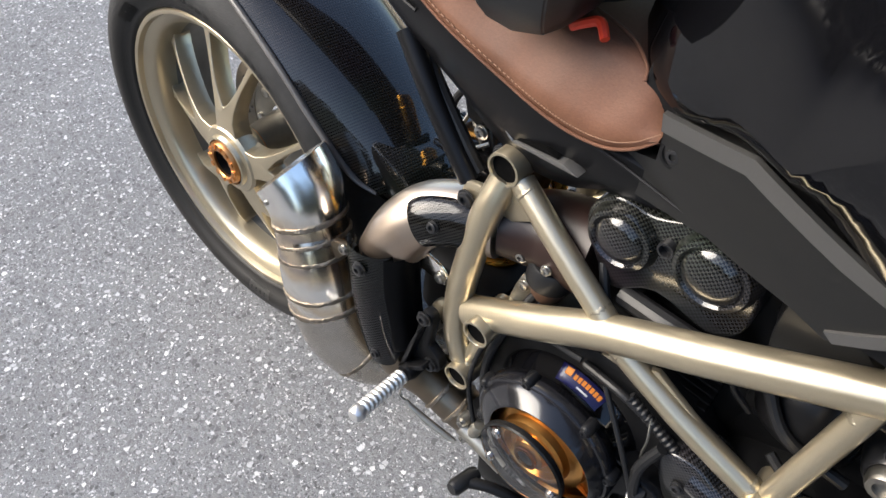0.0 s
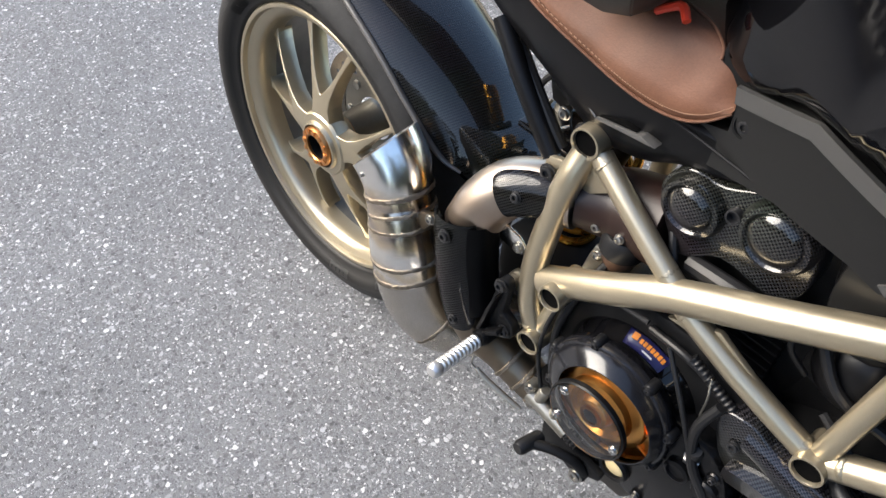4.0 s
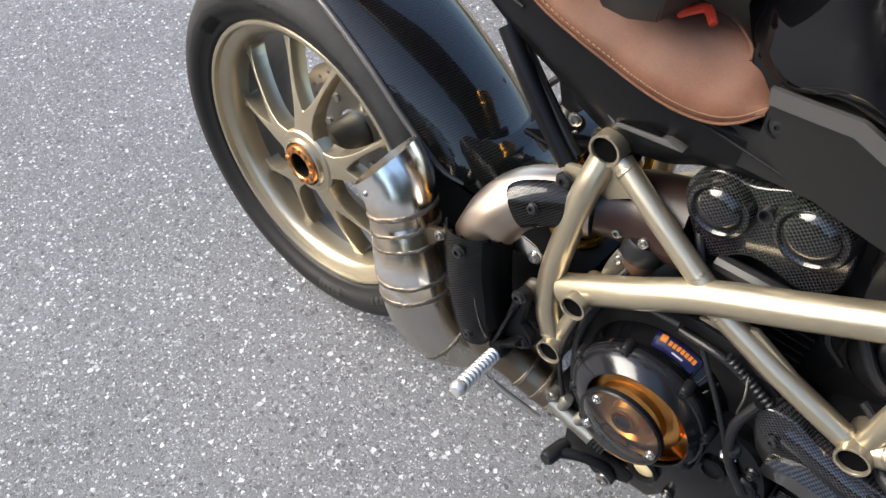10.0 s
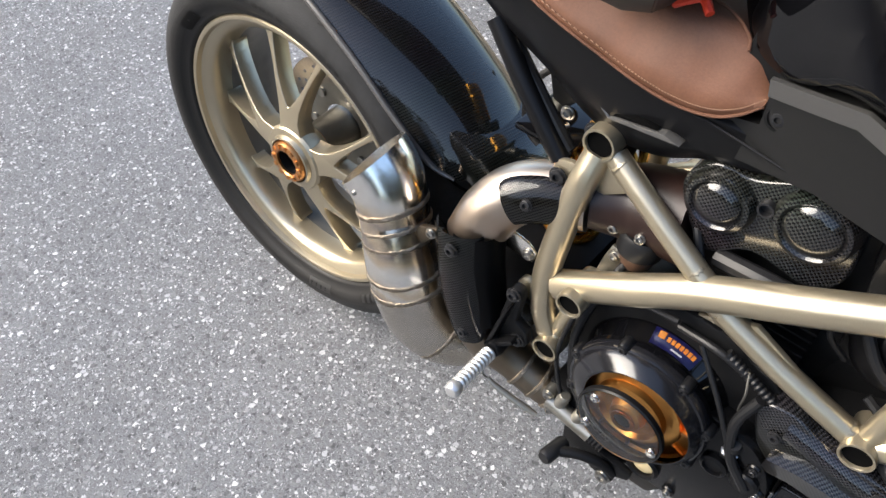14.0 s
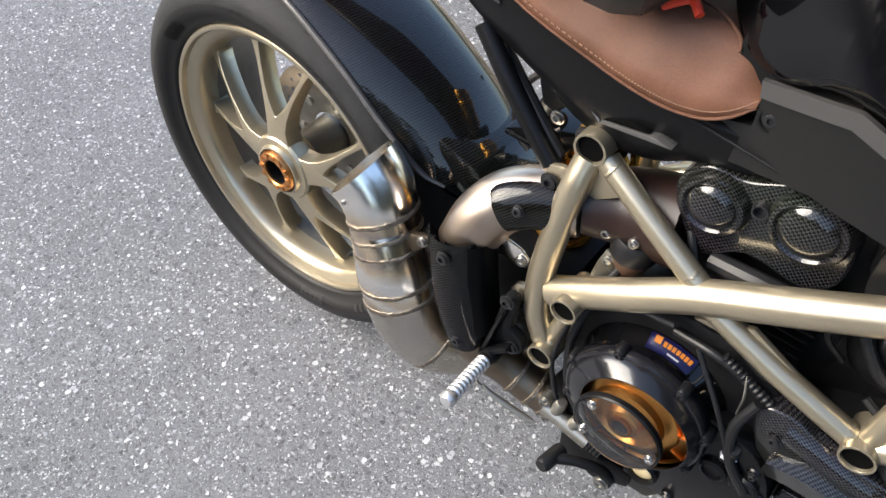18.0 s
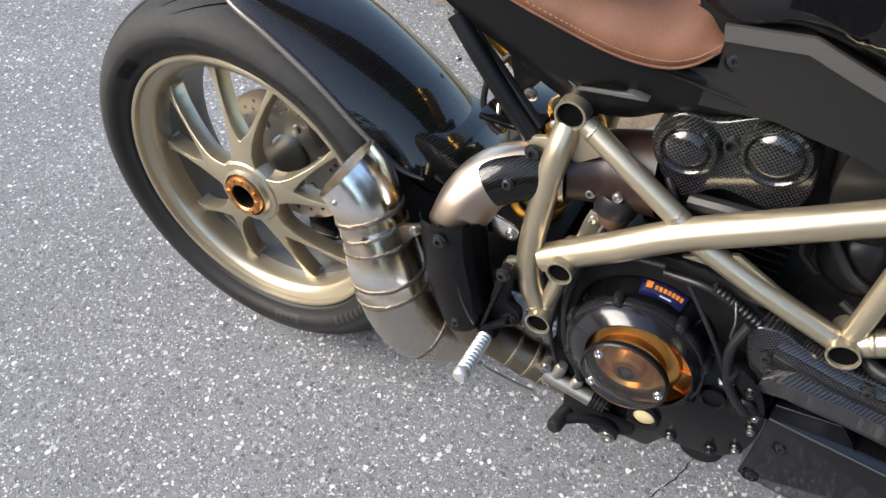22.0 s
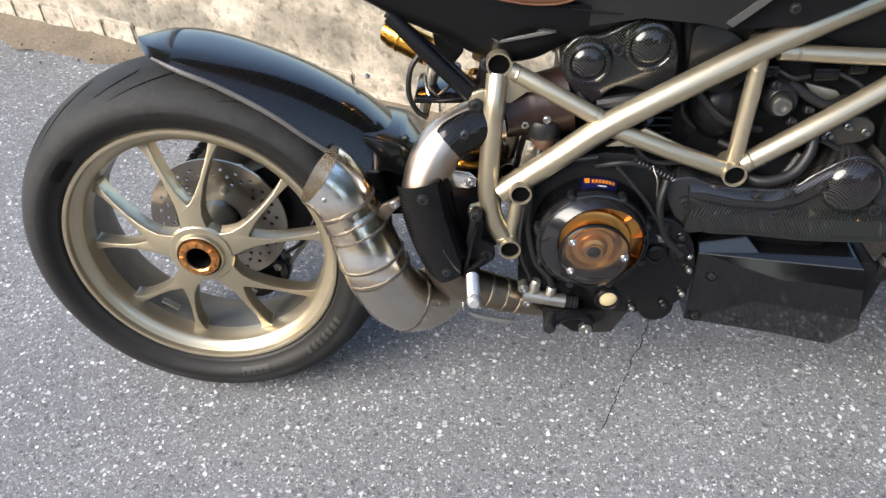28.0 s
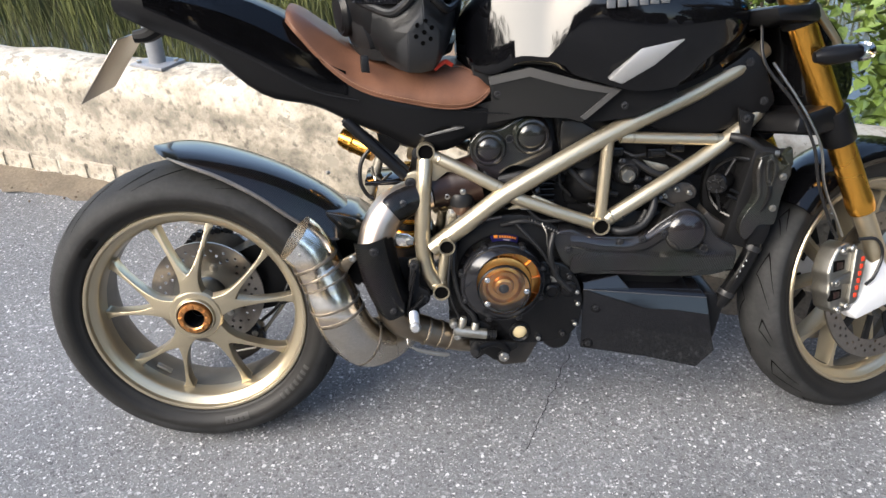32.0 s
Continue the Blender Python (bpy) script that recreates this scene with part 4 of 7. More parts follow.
def disc(parent, c, r0, r1, y, holes, label):
    """A drilled brake disc: a ring of cells with round holes left open."""
    seg = holes * 2
    bm = bmesh.new()
    rr = np.linspace(r0, r1, 5)
    th = 0.005
    for i in range(4):
        for k in range(seg):
            hole = (i in (1, 2)) and ((k + i) % 2 == 0) or (i == 0 and k % 4 == 0)
            a0, a1 = 2 * math.pi * k / seg, 2 * math.pi * (k + 1) / seg
            P = lambda r, a, yy: V(c) + V((r * math.cos(a), yy, r * math.sin(a)))
            cm, am = (rr[i] + rr[i + 1]) / 2, (a0 + a1) / 2
            cor = [(rr[i], a0), (rr[i], am), (rr[i], a1), (cm, a1), (rr[i + 1], a1), (rr[i + 1], am), (rr[i + 1], a0), (cm, a0)]
            if not hole:
                for yy in (y, y + th):
                    bm.faces.new([bm.verts.new(P(r, a, yy)) for r, a in cor])
            else:
                hr = 0.0036
                n8 = [V((r * math.cos(a), 0, r * math.sin(a))) for r, a in cor]
                ctr = V((cm * math.cos(am), 0, cm * math.sin(am)))
                inn = [ctr + (q - ctr).normalized() * hr for q in n8]
                for j in range(8):
                    j2 = (j + 1) % 8
                    for yy in (y, y + th):
                        bm.faces.new([bm.verts.new(V(c) + q + V((0, yy, 0))) for q in (n8[j], n8[j2], inn[j2], inn[j])])
                    bm.faces.new([bm.verts.new(V(c) + q) for q in (inn[j] + V((0, y, 0)), inn[j2] + V((0, y, 0)), inn[j2] + V((0, y + th, 0)), inn[j] + V((0, y + th, 0)))])
    bmesh.ops.remove_doubles(bm, verts=bm.verts, dist=1e-5)
    lathe([(r1, y), (r1, y + th)], c, seg * 2, bm=bm)
    lathe([(r0, y), (r0, y + th)], c, seg * 2, bm=bm)
    return part("brake_disc", bm, DISC, parent, label, smooth=30)


disc(rear, HUB, 0.080, 0.1270, 0.030, 24, "drilled steel rear brake disc")
part("disc_carrier", lathe([(0.081, 0.0315), (0.081, 0.039), (0.05, 0.045), (0.04, 0.035), (0.05, 0.0315)], HUB, 40, closed=True), CALIPER, rear)
part("axle_tube", lathe([(0.030, -0.04), (0.034, 0.0), (0.036, 0.05), (0.02, 0.05), (0.02, -0.04)], HUB, 32, closed=True), CALIPER, rear, "grey axle tube behind the spokes")
for k in range(6):
    q = HUB + V((0.066 * math.cos(radians(60 * k + 12)), 0.0305, 0.066 * math.sin(radians(60 * k + 12))))
    part("disc_bolt", lathe([(0.0085, -0.004), (0.0085, 0.003), (0.004, 0.004), (0, 0.004)], q, 12, aim((0, -1, 0))), BOLT_SILVER, rear)
rear_cal = part("rear_caliper", prism(rounded([(0.030, 0.228), (0.070, 0.236), (0.106, 0.214), (0.106, 0.172), (0.076, 0.146), (0.040, 0.130), (0.024, 0.144), (0.016, 0.172)], 2), 0.042, 0.085, 0.007, 2), ENGINE_BLACK, bike, "black rear brake caliper under the swingarm")
part("caliper_bridge", prism([(0.036, 0.200), (0.092, 0.196), (0.094, 0.182), (0.040, 0.178)], 0.018, 0.05, 0.004), MATT, rear_cal)
part("caliper_pin", tube([(0.044, 0.030, 0.168), (0.092, 0.030, 0.176)], 0.0035, 8, 1), CALIPER, rear_cal, "bare steel pad pin")
for x, z in ((0.034, 0.150), (0.090, 0.206)):
    bolt((x, 0.042, z), rear_cal, 0.006, CALIPER)
part("caliper_rod", tube([(0.100, 0.066, 0.190), (0.130, 0.070, 0.228), (0.166, 0.074, 0.272)], 0.0045, 10, 2), ALU, bike, "bare alloy rod holding the rear caliper")
part("brake_hose", tube([(0.11, 0.04, 0.24), (0.16, 0.02, 0.29), (0.20, 0.05, 0.36), (0.25, 0.06, 0.40)], 0.004, 8, 6), HOSE, bike)
# swingarm, chain and sprocket on the far side
part("swingarm", loft([[(x, 0.065 + dy, z + dz) for dy, dz in ((0, -h), (0.06, -h), (0.09, -h * 0.5), (0.09, h * 0.5), (0.06, h), (0, h))] for x, z, h in
                       ((-0.03, 0.32, 0.030), (0.02, 0.325, 0.055), (0.1, 0.337, 0.082), (0.2, 0.362, 0.085), (0.3, 0.388, 0.075), (0.42, 0.39, 0.07), (0.52, 0.38, 0.06))]), SATIN, bike, "black cast single-sided swingarm")
part("swingarm_bridge", box(0.40, -0.08, 0.33, 0.52, 0.10, 0.44, 0.02), MATT, bike)
part("sprocket", lathe([(0.10, 0.165), (0.102, 0.172), (0.06, 0.18), (0.05, 0.16)], HUB, 40, closed=True), DISC, bike)
CHAIN_RUN = [(0.56, 0.17, 0.404), (0.28, 0.17, 0.414), (0.0, 0.17, 0.424), (-0.073, 0.17, 0.390), (-0.104, 0.17, 0.33), (-0.085, 0.17, 0.262), (-0.03, 0.17, 0.220), (0.05, 0.17, 0.218), (0.20, 0.17, 0.248), (0.40, 0.17, 0.285), (0.56, 0.17, 0.315)]
chain = part("chain", tube(CHAIN_RUN, 0.0035, 6, 4), BOLT, bike, "dark drive chain along the swingarm")
run = smooth_path(CHAIN_RUN, 40)
left = 0.0
for p, q in zip(run, run[1:]):
    left -= (q - p).length
    if left <= 0:
        left += 0.0159
        d = (q - p).normalized()
        link = lathe([(0, -0.010), (0.0082, -0.010), (0.0082, -0.0045), (0.0055, -0.004), (0.0055, 0.004), (0.0082, 0.0045), (0.0082, 0.010), (0, 0.010)], p, 8)
        part("chain_link", link, BOLT, chain)

# hugger
ST = [(-0.050, 0.677, 0.680, 0.006), (-0.034, 0.673, 0.6805, 0.036), (-0.006, 0.668, 0.681, 0.068), (0.04, 0.655, 0.6755, 0.088), (0.10, 0.631, 0.6605, 0.095), (0.17, 0.590, 0.637, 0.098), (0.23, 0.543, 0.610, 0.098), (0.29, 0.497, 0.575, 0.094), (0.325, 0.484, 0.548, 0.085), (0.348, 0.495, 0.527, 0.06)]
# half section from the lower edge to the crest: a steep flank, then a flat top
HUG_Y = (-1.0, -0.93, -0.85, -0.75, -0.62, -0.46, -0.30, -0.15, 0.0)
HUG_Z = (0.0, 0.24, 0.46, 0.66, 0.82, 0.92, 0.97, 0.99, 1.0)
outer = []
for x, zb, zt, w in ST:
    o_, i_ = [], []
    for k in range(17):
        y = w * HUG_Y[k if k < 9 else 16 - k] * (1 if k < 9 else -1)
        z = zb + (zt - zb) * HUG_Z[k if k < 9 else 16 - k]
        o_.append((x, y, z))
        i_.append((x, y * 0.965, z - 0.004 if k not in (0, 16) else z))
    outer.append(o_ + i_[::-1])
dense = []
for j in range(len(outer[0])):
    dense.append(smooth_path([s[j] for s in outer], 4))
part("hugger", loft([[d[i] for d in dense] for i in range(len(dense[0]))]), CARBON_FINE, bike, "glossy carbon-fibre rear wheel hugger", smooth=50)
# the sky's reflection along the lower edge is coloured in with this strip
part("edge_strip", tube([(x, -w * 1.005, zb + 0.002) for x, zb, zt, w in ST[2:9]], [0.002, 0.004, 0.0045, 0.0045, 0.0045, 0.004, 0.002], 10, 5), SHEEN_EDGE, bike, "rolled lower edge of the hugger, sky sheen put in as pale grey")
part("hugger_bracket", prism([(0.30, 0.545), (0.36, 0.53), (0.40, 0.50), (0.37, 0.47), (0.31, 0.49)], -0.075, 0.06, 0.006), CARBON_FINE, bike)
bolt((0.295, 0.062, 0.585), bike, 0.004, BOLT_SILVER, (0, -0.3, 1))

LEVER = [(0.668, -0.156, 0.243), (0.652, -0.168, 0.266), (0.626, -0.182, 0.276), (0.599, -0.197, 0.274)]
# trellis frame


def ftube(pts, r, n=6, label=""):
    return part("frame_tube", tube(pts, r, 18, n), BRONZE, trellis, label)


bmh = tube([(1.155, 0, 0.835), (1.197, 0, 0.745)], 0.034, 24, 1)
trellis = part("trellis_frame", bmh, BRONZE, bike, "welded champagne-bronze tubular trellis frame")
for s in (-1, 1):
    Y = lambda v: s * v
    ftube([(0.519, Y(0.1255), 0.4725), (0.60, Y(0.128), 0.533), (0.668, Y(0.125), 0.582), (0.76, Y(0.118), 0.632), (0.90, Y(0.098), 0.700), (1.03, Y(0.078), 0.752), (1.09, Y(0.070), 0.780), (1.140, Y(0.062), 0.8045), (1.190, Y(0.040), 0.834)], 0.0185)
    ftube([(0.512, Y(0.097), 0.652), (0.508, Y(0.114), 0.612), (0.503, Y(0.121), 0.55), (0.499, Y(0.125), 0.48), (0.507, Y(0.130), 0.430), (0.525, Y(0.132), 0.394)], 0.0162)
    ftube([(0.530, Y(0.096), 0.658), (0.59, Y(0.109), 0.629), (0.672, Y(0.121), 0.586)], 0.0128, 2)
    ftube([(0.668, Y(0.122), 0.582), (0.76, Y(0.124), 0.545), (0.857, Y(0.118), 0.507)], 0.0132, 2)
    ftube([(0.861, Y(0.118), 0.51), (0.868, Y(0.112), 0.60), (0.875, Y(0.104), 0.685)], 0.0125, 2)
    ftube([(0.861, Y(0.118), 0.508), (0.96, Y(0.110), 0.568), (1.075, Y(0.090), 0.634), (1.137, Y(0.080), 0.678), (1.177, Y(0.066), 0.710), (1.200, Y(0.045), 0.732)], 0.0155)
    ftube([(0.900, Y(0.098), 0.682), (1.0, Y(0.092), 0.673), (1.115, Y(0.084), 0.664)], 0.0118, 2)
    ftube([(0.547, Y(0.118), 0.48), (0.540, Y(0.128), 0.43), (0.532, Y(0.131), 0.394)], 0.0115, 2)
    for x, z, ya, yb, r in ((0.514, 0.670, 0.080, 0.110, 0.0185), (0.548, 0.485, 0.10, 0.156, 0.0168), (0.5335, 0.385, 0.10, 0.156, 0.0172), (0.861, 0.508, 0.09, 0.139, 0.0178)):
        part("mount_boss", lathe([(r * 0.82, -ya), (r, -ya), (r, -yb + 0.0012), (r * 0.98, -yb), (r * 0.85, -yb), (r * 0.82, -yb + 0.0012)], (x, 0, z), 28, closed=True,
             turn=Matrix.Rotation(math.pi, 4, "Z") if s > 0 else None), BRONZE, trellis)
        # black disc near the mouth, its colour stands for the shade down the bore
        part("bore_shade_disc", lathe([(r * 0.83, -yb + 0.0045), (0, -yb + 0.0050)], (x, 0, z), 20, turn=Matrix.Rotation(math.pi, 4, "Z") if s > 0 else None), GROOVE, trellis)
    # weld beads
    for p, ax, r in (((0.653, 0.1185, 0.5965), (0.9, 0.13, -0.46), 0.0138), ((0.69, 0.123, 0.573), (0.9, 0, -0.38), 0.0140), ((0.842, 0.119, 0.514), (0.9, 0, -0.38), 0.0140),
                     ((0.872, 0.106, 0.66), (0.05, 0, 1), 0.0138), ((0.863, 0.116, 0.53), (0.05, 0, 1), 0.0138), ((0.884, 0.117, 0.523), (0.84, 0, 0.5), 0.0168), ((0.925, 0.097, 0.680), (1, 0, -0.08), 0.0130),
                     ((1.095, 0.086, 0.666), (1, 0, -0.08), 0.0130), ((0.540, 0.099, 0.653), (0.9, 0.1, -0.4), 0.0140), ((0.511, 0.099, 0.643), (0.08, -0.1, 1), 0.0172), ((0.522, 0.134, 0.398), (0.4, 0, -0.9), 0.0160), ((0.535, 0.132, 0.40), (-0.1, 0, -1), 0.0126)):
        bead = [(r - 0.005, -0.0060), (r - 0.0020, -0.0034), (r - 0.0011, 0), (r - 0.0020, 0.0034), (r - 0.005, 0.0060)]
        bm = lathe(bead, (p[0], s * p[1], p[2]), 30, aim((ax[0], s * ax[1], ax[2])))
        for v in bm.verts:
            v.co += noise.noise_vector(v.co * 230) * 0.0009
        part("weld", bm, WELD, trellis)
    # gussets
    part("gusset", prism([(0.671, 0.549), (0.700, 0.566), (0.727, 0.578), (0.770, 0.556), (0.812, 0.535), (0.772, 0.541), (0.722, 0.551)], s * 0.124, s * 0.117, 0.0015), BRONZE, trellis)
    part("gusset", prism([(0.472, 0.628), (0.468, 0.600), (0.482, 0.592), (0.505, 0.600), (0.506, 0.632), (0.490, 0.634)], s * 0.110, s * 0.102, 0.003), BRONZE, trellis)
    part("gusset", prism([(0.53, 0.652), (0.60, 0.626), (0.585, 0.622), (0.555, 0.627), (0.535, 0.612), (0.522, 0.60), (0.516, 0.602), (0.516, 0.652)], s * 0.096, s * 0.104, 0.002), BRONZE, trellis)
    part("gusset", prism([(0.500, 0.458), (0.470, 0.448), (0.466, 0.438), (0.490, 0.42), (0.505, 0.43)], s * 0.118, s * 0.132, 0.003), BRONZE, trellis)
part("cross_tube", tube([(0.515, -0.072, 0.668), (0.515, 0.072, 0.668)], 0.016, 14, 1), BRONZE, trellis)
part("cross_tube", tube([(0.875, -0.1, 0.69), (0.875, 0.1, 0.69)], 0.0115, 14, 1), BRONZE, trellis)
bolt((0.481, -0.113, 0.611), trellis, 0.009, BOLT, h=0.006)
bolt((1.148, -0.098, 0.708), trellis, 0.007, BOLT)
part("frame_tab", prism([(1.13, 0.73), (1.165, 0.715), (1.16, 0.67), (1.14, 0.675)], -0.098, -0.088, 0.003), MATT, trellis)

# exhaust
exhaust = part("exhaust", tube([(0.62, -0.06, 0.60), (0.56, -0.064, 0.588), (0.512, -0.087, 0.582)], [0.050, 0.045, 0.0340], 24, 8), BROWN_PIPE, bike, "stainless exhaust with heat-browned header")
part("elbow", tube([(0.515, -0.088, 0.580), (0.473, -0.100, 0.573), (0.437, -0.114, 0.556), (0.414, -0.1295, 0.524), (0.402, -0.1415, 0.484)], [0.036, 0.036, 0.036, 0.036, 0.0355], 32, 7), ELBOW, exhaust, "polished steel header elbow")
part("downpipe", tube([(0.409, -0.150, 0.445), (0.420, -0.152, 0.39), (0.432, -0.150, 0.345), (0.45, -0.143, 0.315), (0.48, -0.130, 0.295), (0.53, -0.12, 0.270), (0.60, -0.10, 0.245), (0.68, -0.06, 0.235)], [0.030, 0.030, 0.031, 0.031, 0.030, 0.029, 0.028, 0.028], 24, 6), STEEL_DULL, exhaust, "dull bronze-tinted steel link pipe")
for x, y, z, r in ((0.497, -0.127, 0.285, 0.0315), (0.523, -0.1215, 0.273, 0.0312), (0.545, -0.1165, 0.264, 0.031)):
    part("pipe_collar", lathe([(r - 0.002, -0.003), (r, -0.002), (r, 0.002), (r - 0.002, 0.003)], (x, y, z), 24, aim((0.9, 0.18, -0.4))), STEEL_WELD, exhaust)
can_path = smooth_path([(0.455, -0.045, 0.264), (0.413, -0.098, 0.258), (0.376, -0.138, 0.268), (0.348, -0.157, 0.298), (0.327, -0.163, 0.343), (0.311, -0.163, 0.394), (0.298, -0.160, 0.432), (0.288, -0.157, 0.455), (0.283, -0.155, 0.468)], 6)
can_r = list(np.interp(np.linspace(0, 1, len(can_path)), np.linspace(0, 1, 9), [0.046, 0.050, 0.052, 0.053, 0.053, 0.052, 0.048, 0.045, 0.0455]))
part("lower_bend", sweep(bmesh.new(), can_path[:26], can_r[:26], 32), STEEL_SATIN, exhaust, "satin grey lower muffler bend")
part("muffler", sweep(bmesh.new(), can_path[25:], can_r[25:], 32), STEEL, exhaust, "polished welded stainless muffler bends")


def open_pipe(pts, r, material, name, parent, label, cut_co=None, cut_no=None, wall=0.0018):
    path = smooth_path(pts, 8)
    for rr, mt, nm in ((r, material, name),):
        bm = sweep(bmesh.new(), path, rr, 36, cap=False)
        if cut_co:
            bmesh.ops.bisect_plane(bm, geom=list(bm.verts) + list(bm.edges) + list(bm.faces), plane_co=cut_co, plane_no=cut_no, clear_outer=True)
        ring = list(bm.faces)
        bmesh.ops.solidify(bm, geom=ring, thickness=wall)
        return part(nm, bm, mt, parent, label, smooth=40)


open_pipe([(0.292, -0.158, 0.443), (0.283, -0.155, 0.466), (0.273, -0.152, 0.489), (0.257, -0.151, 0.510), (0.234, -0.154, 0.531), (0.200, -0.160, 0.556)], [0.0465, 0.0465, 0.0490, 0.0508, 0.0515, 0.0520], STEEL, "tailpipe", exhaust, "polished slash-cut steel tailpipe",
          (0.2465, -0.1520, 0.5180), (-0.74, -0.124, 0.634))
part("baffle", sweep(bmesh.new(), smooth_path([(0.30, -0.159, 0.42), (0.283, -0.155, 0.466), (0.276, -0.153, 0.483)], 6), 0.0435, 28, cap=True), BROWN_PIPE, exhaust, "sooty inside of the tailpipe")
for p, d, r in (((0.283, -0.155, 0.468), (-0.42, 0.05, 0.90), 0.0474), ((0.2925, -0.158, 0.445), (-0.42, 0.08, 0.89), 0.0466), ((0.300, -0.1605, 0.427), (-0.35, 0.06, 0.93), 0.0482), ((0.3155, -0.163, 0.380), (-0.28, 0.0, 0.96), 0.0530), ((0.3235, -0.163, 0.355), (-0.32, 0, 0.95), 0.0532), ((0.367, -0.145, 0.276), (-0.66, -0.4, 0.6), 0.0526)):
    bead = [(r - 0.002, -0.0042), (r + 0.0006, -0.0026), (r + 0.0011, 0), (r + 0.0006, 0.0026), (r - 0.002, 0.0042)]
    bm = lathe(bead, p, 96, aim(d))
    for v in bm.verts:
        v.co += noise.noise_vector(v.co * 200) * 0.0010 + noise.noise_vector(v.co * 600) * 0.0012
    part("weld", bm, STEEL_WELD, exhaust)
bolt((0.2615, -0.2005, 0.502), exhaust, 0.0028, BOLT_SILVER, (-0.1, -1, 0.1), h=0.003, name="rivet")


def shield(path, r, side, spread, name, label, n=8, material=CARBON_PATCH, taper=0.0):
    """A carbon half-shell round a pipe: an arc of given spread about the direction side."""
    path = smooth_path(path, n)
    bm = bmesh.new()
    rings = []
    side = V(side)
    for i, p in enumerate(path):
        t = (path[min(i + 1, len(path) - 1)] - path[max(i - 1, 0)]).normalized()
        u = (side - t * side.dot(t)).normalized()
        w = t.cross(u)
        e = i / (len(path) - 1)
        sp = spread * (0.86 + 0.14 * math.sin(math.pi * e)) * (1 - taper * e ** 2)
        rings.append([bm.verts.new(p + (u * math.cos(a) + w * math.sin(a)) * (r - 0.004 * abs(a / sp) ** 4)) for a in np.linspace(-sp, sp, 17)])
    for a, b in zip(rings, rings[1:]):
        for k in range(16):
            bm.faces.new((a[k], a[k + 1], b[k + 1], b[k]))
    bmesh.ops.solidify(bm, geom=list(bm.faces), thickness=0.0022)
    return part(name, bm, material, exhaust, label, smooth=45)


shield([(0.498, -0.0925, 0.5785), (0.473, -0.100, 0.573), (0.448, -0.110, 0.563), (0.436, -0.115, 0.554)], 0.0395, (0.05, -1, 0.14), 1.0, "heat_shield", "glossy carbon heat shield on the elbow", material=CARBON_PATCH)
shield([(0.396, -0.142, 0.512), (0.404, -0.145, 0.46), (0.416, -0.147, 0.41), (0.430, -0.147, 0.37), (0.438, -0.146, 0.350)], 0.043, (0.02, -1, 0.1), 1.25, "heat_shield", "carbon heat shield down the link pipe", material=CARBON_PATCH, taper=0.5)
shield([(0.402, -0.1405, 0.508), (0.408, -0.145, 0.46), (0.419, -0.147, 0.41), (0.434, -0.147, 0.37)], 0.0400, (0.9, -0.45, 0.1), 1.45, "inner_shield", "satin black inner half of the pipe cover", material=SATIN, taper=0.3)
bolt((0.4655, -0.1425, 0.5785), exhaust, 0.006, BOLT, (0, -0.95, 0.2))
bolt((0.4045, -0.187, 0.496), exhaust, 0.0075, BOLT, h=0.006)
bolt((0.4355, -0.1885, 0.366), exhaust, 0.006, BOLT)
part("hanger", prism([(0.418, 0.515), (0.470, 0.508), (0.482, 0.498), (0.480, 0.483), (0.468, 0.480), (0.418, 0.484)], -0.128, -0.124, 0.0015), STEEL, exhaust, "bare steel exhaust hanger")
bolt((0.473, -0.129, 0.493), exhaust, 0.006, BOLT_SILVER)
part("clamp", prism([(0.325, 0.455), (0.340, 0.475), (0.372, 0.490), (0.378, 0.482), (0.356, 0.462), (0.345, 0.445)], -0.168, -0.16, 0.002), STEEL_DULL, exhaust)
bolt((0.359, -0.169, 0.477), exhaust, 0.006, BOLT_SILVER)
bolt((0.553, -0.105, 0.577), exhaust, 0.0055, BOLT_SILVER)
bolt((0.585, -0.108, 0.586), exhaust, 0.005, BOLT_SILVER)
part("stay_bar", tube([(0.468, -0.163, 0.266), (0.480, -0.162, 0.258), (0.508, -0.156, 0.246), (0.535, -0.150, 0.237), (0.545, -0.148, 0.236)], [0.0022, 0.0040, 0.0048, 0.0044, 0.0026], 10, 5), ALU, exhaust, "bare alloy stay bar below the collector")
part("spring_hook", tube([(0.458, -0.160, 0.285), (0.460, -0.166, 0.272), (0.470, -0.163, 0.262)], 0.0014, 6, 3), BOLT_SILVER, exhaust)

# foot peg and its bracket
peg_b = part("peg_bracket", prism([(0.474, 0.459), (0.488, 0.459), (0.492, 0.448), (0.489, 0.402), (0.507, 0.392), (0.511, 0.378), (0.508, 0.366), (0.486, 0.349), (0.464, 0.333), (0.456, 0.342), (0.458, 0.362), (0.467, 0.413)], -0.157, -0.142, 0.004), MATT, bike, "black foot peg bracket")
part("peg_web", prism([(0.460, 0.352), (0.470, 0.400), (0.481, 0.440), (0.484, 0.438), (0.474, 0.392), (0.466, 0.350)], -0.172, -0.156, 0.002), SATIN, peg_b, "standing rib of the bracket")
part("peg_web", prism([(0.458, 0.348), (0.496, 0.386), (0.500, 0.381), (0.462, 0.341)], -0.174, -0.156, 0.002), SATIN, peg_b)
for p in ((0.480, -0.158, 0.4505), (0.497, -0.158, 0.376)):
    bolt(p, peg_b, 0.008, BOLT, h=0.006)
A, B = V((0.474, -0.165, 0.350)), V((0.480, -0.266, 0.366))
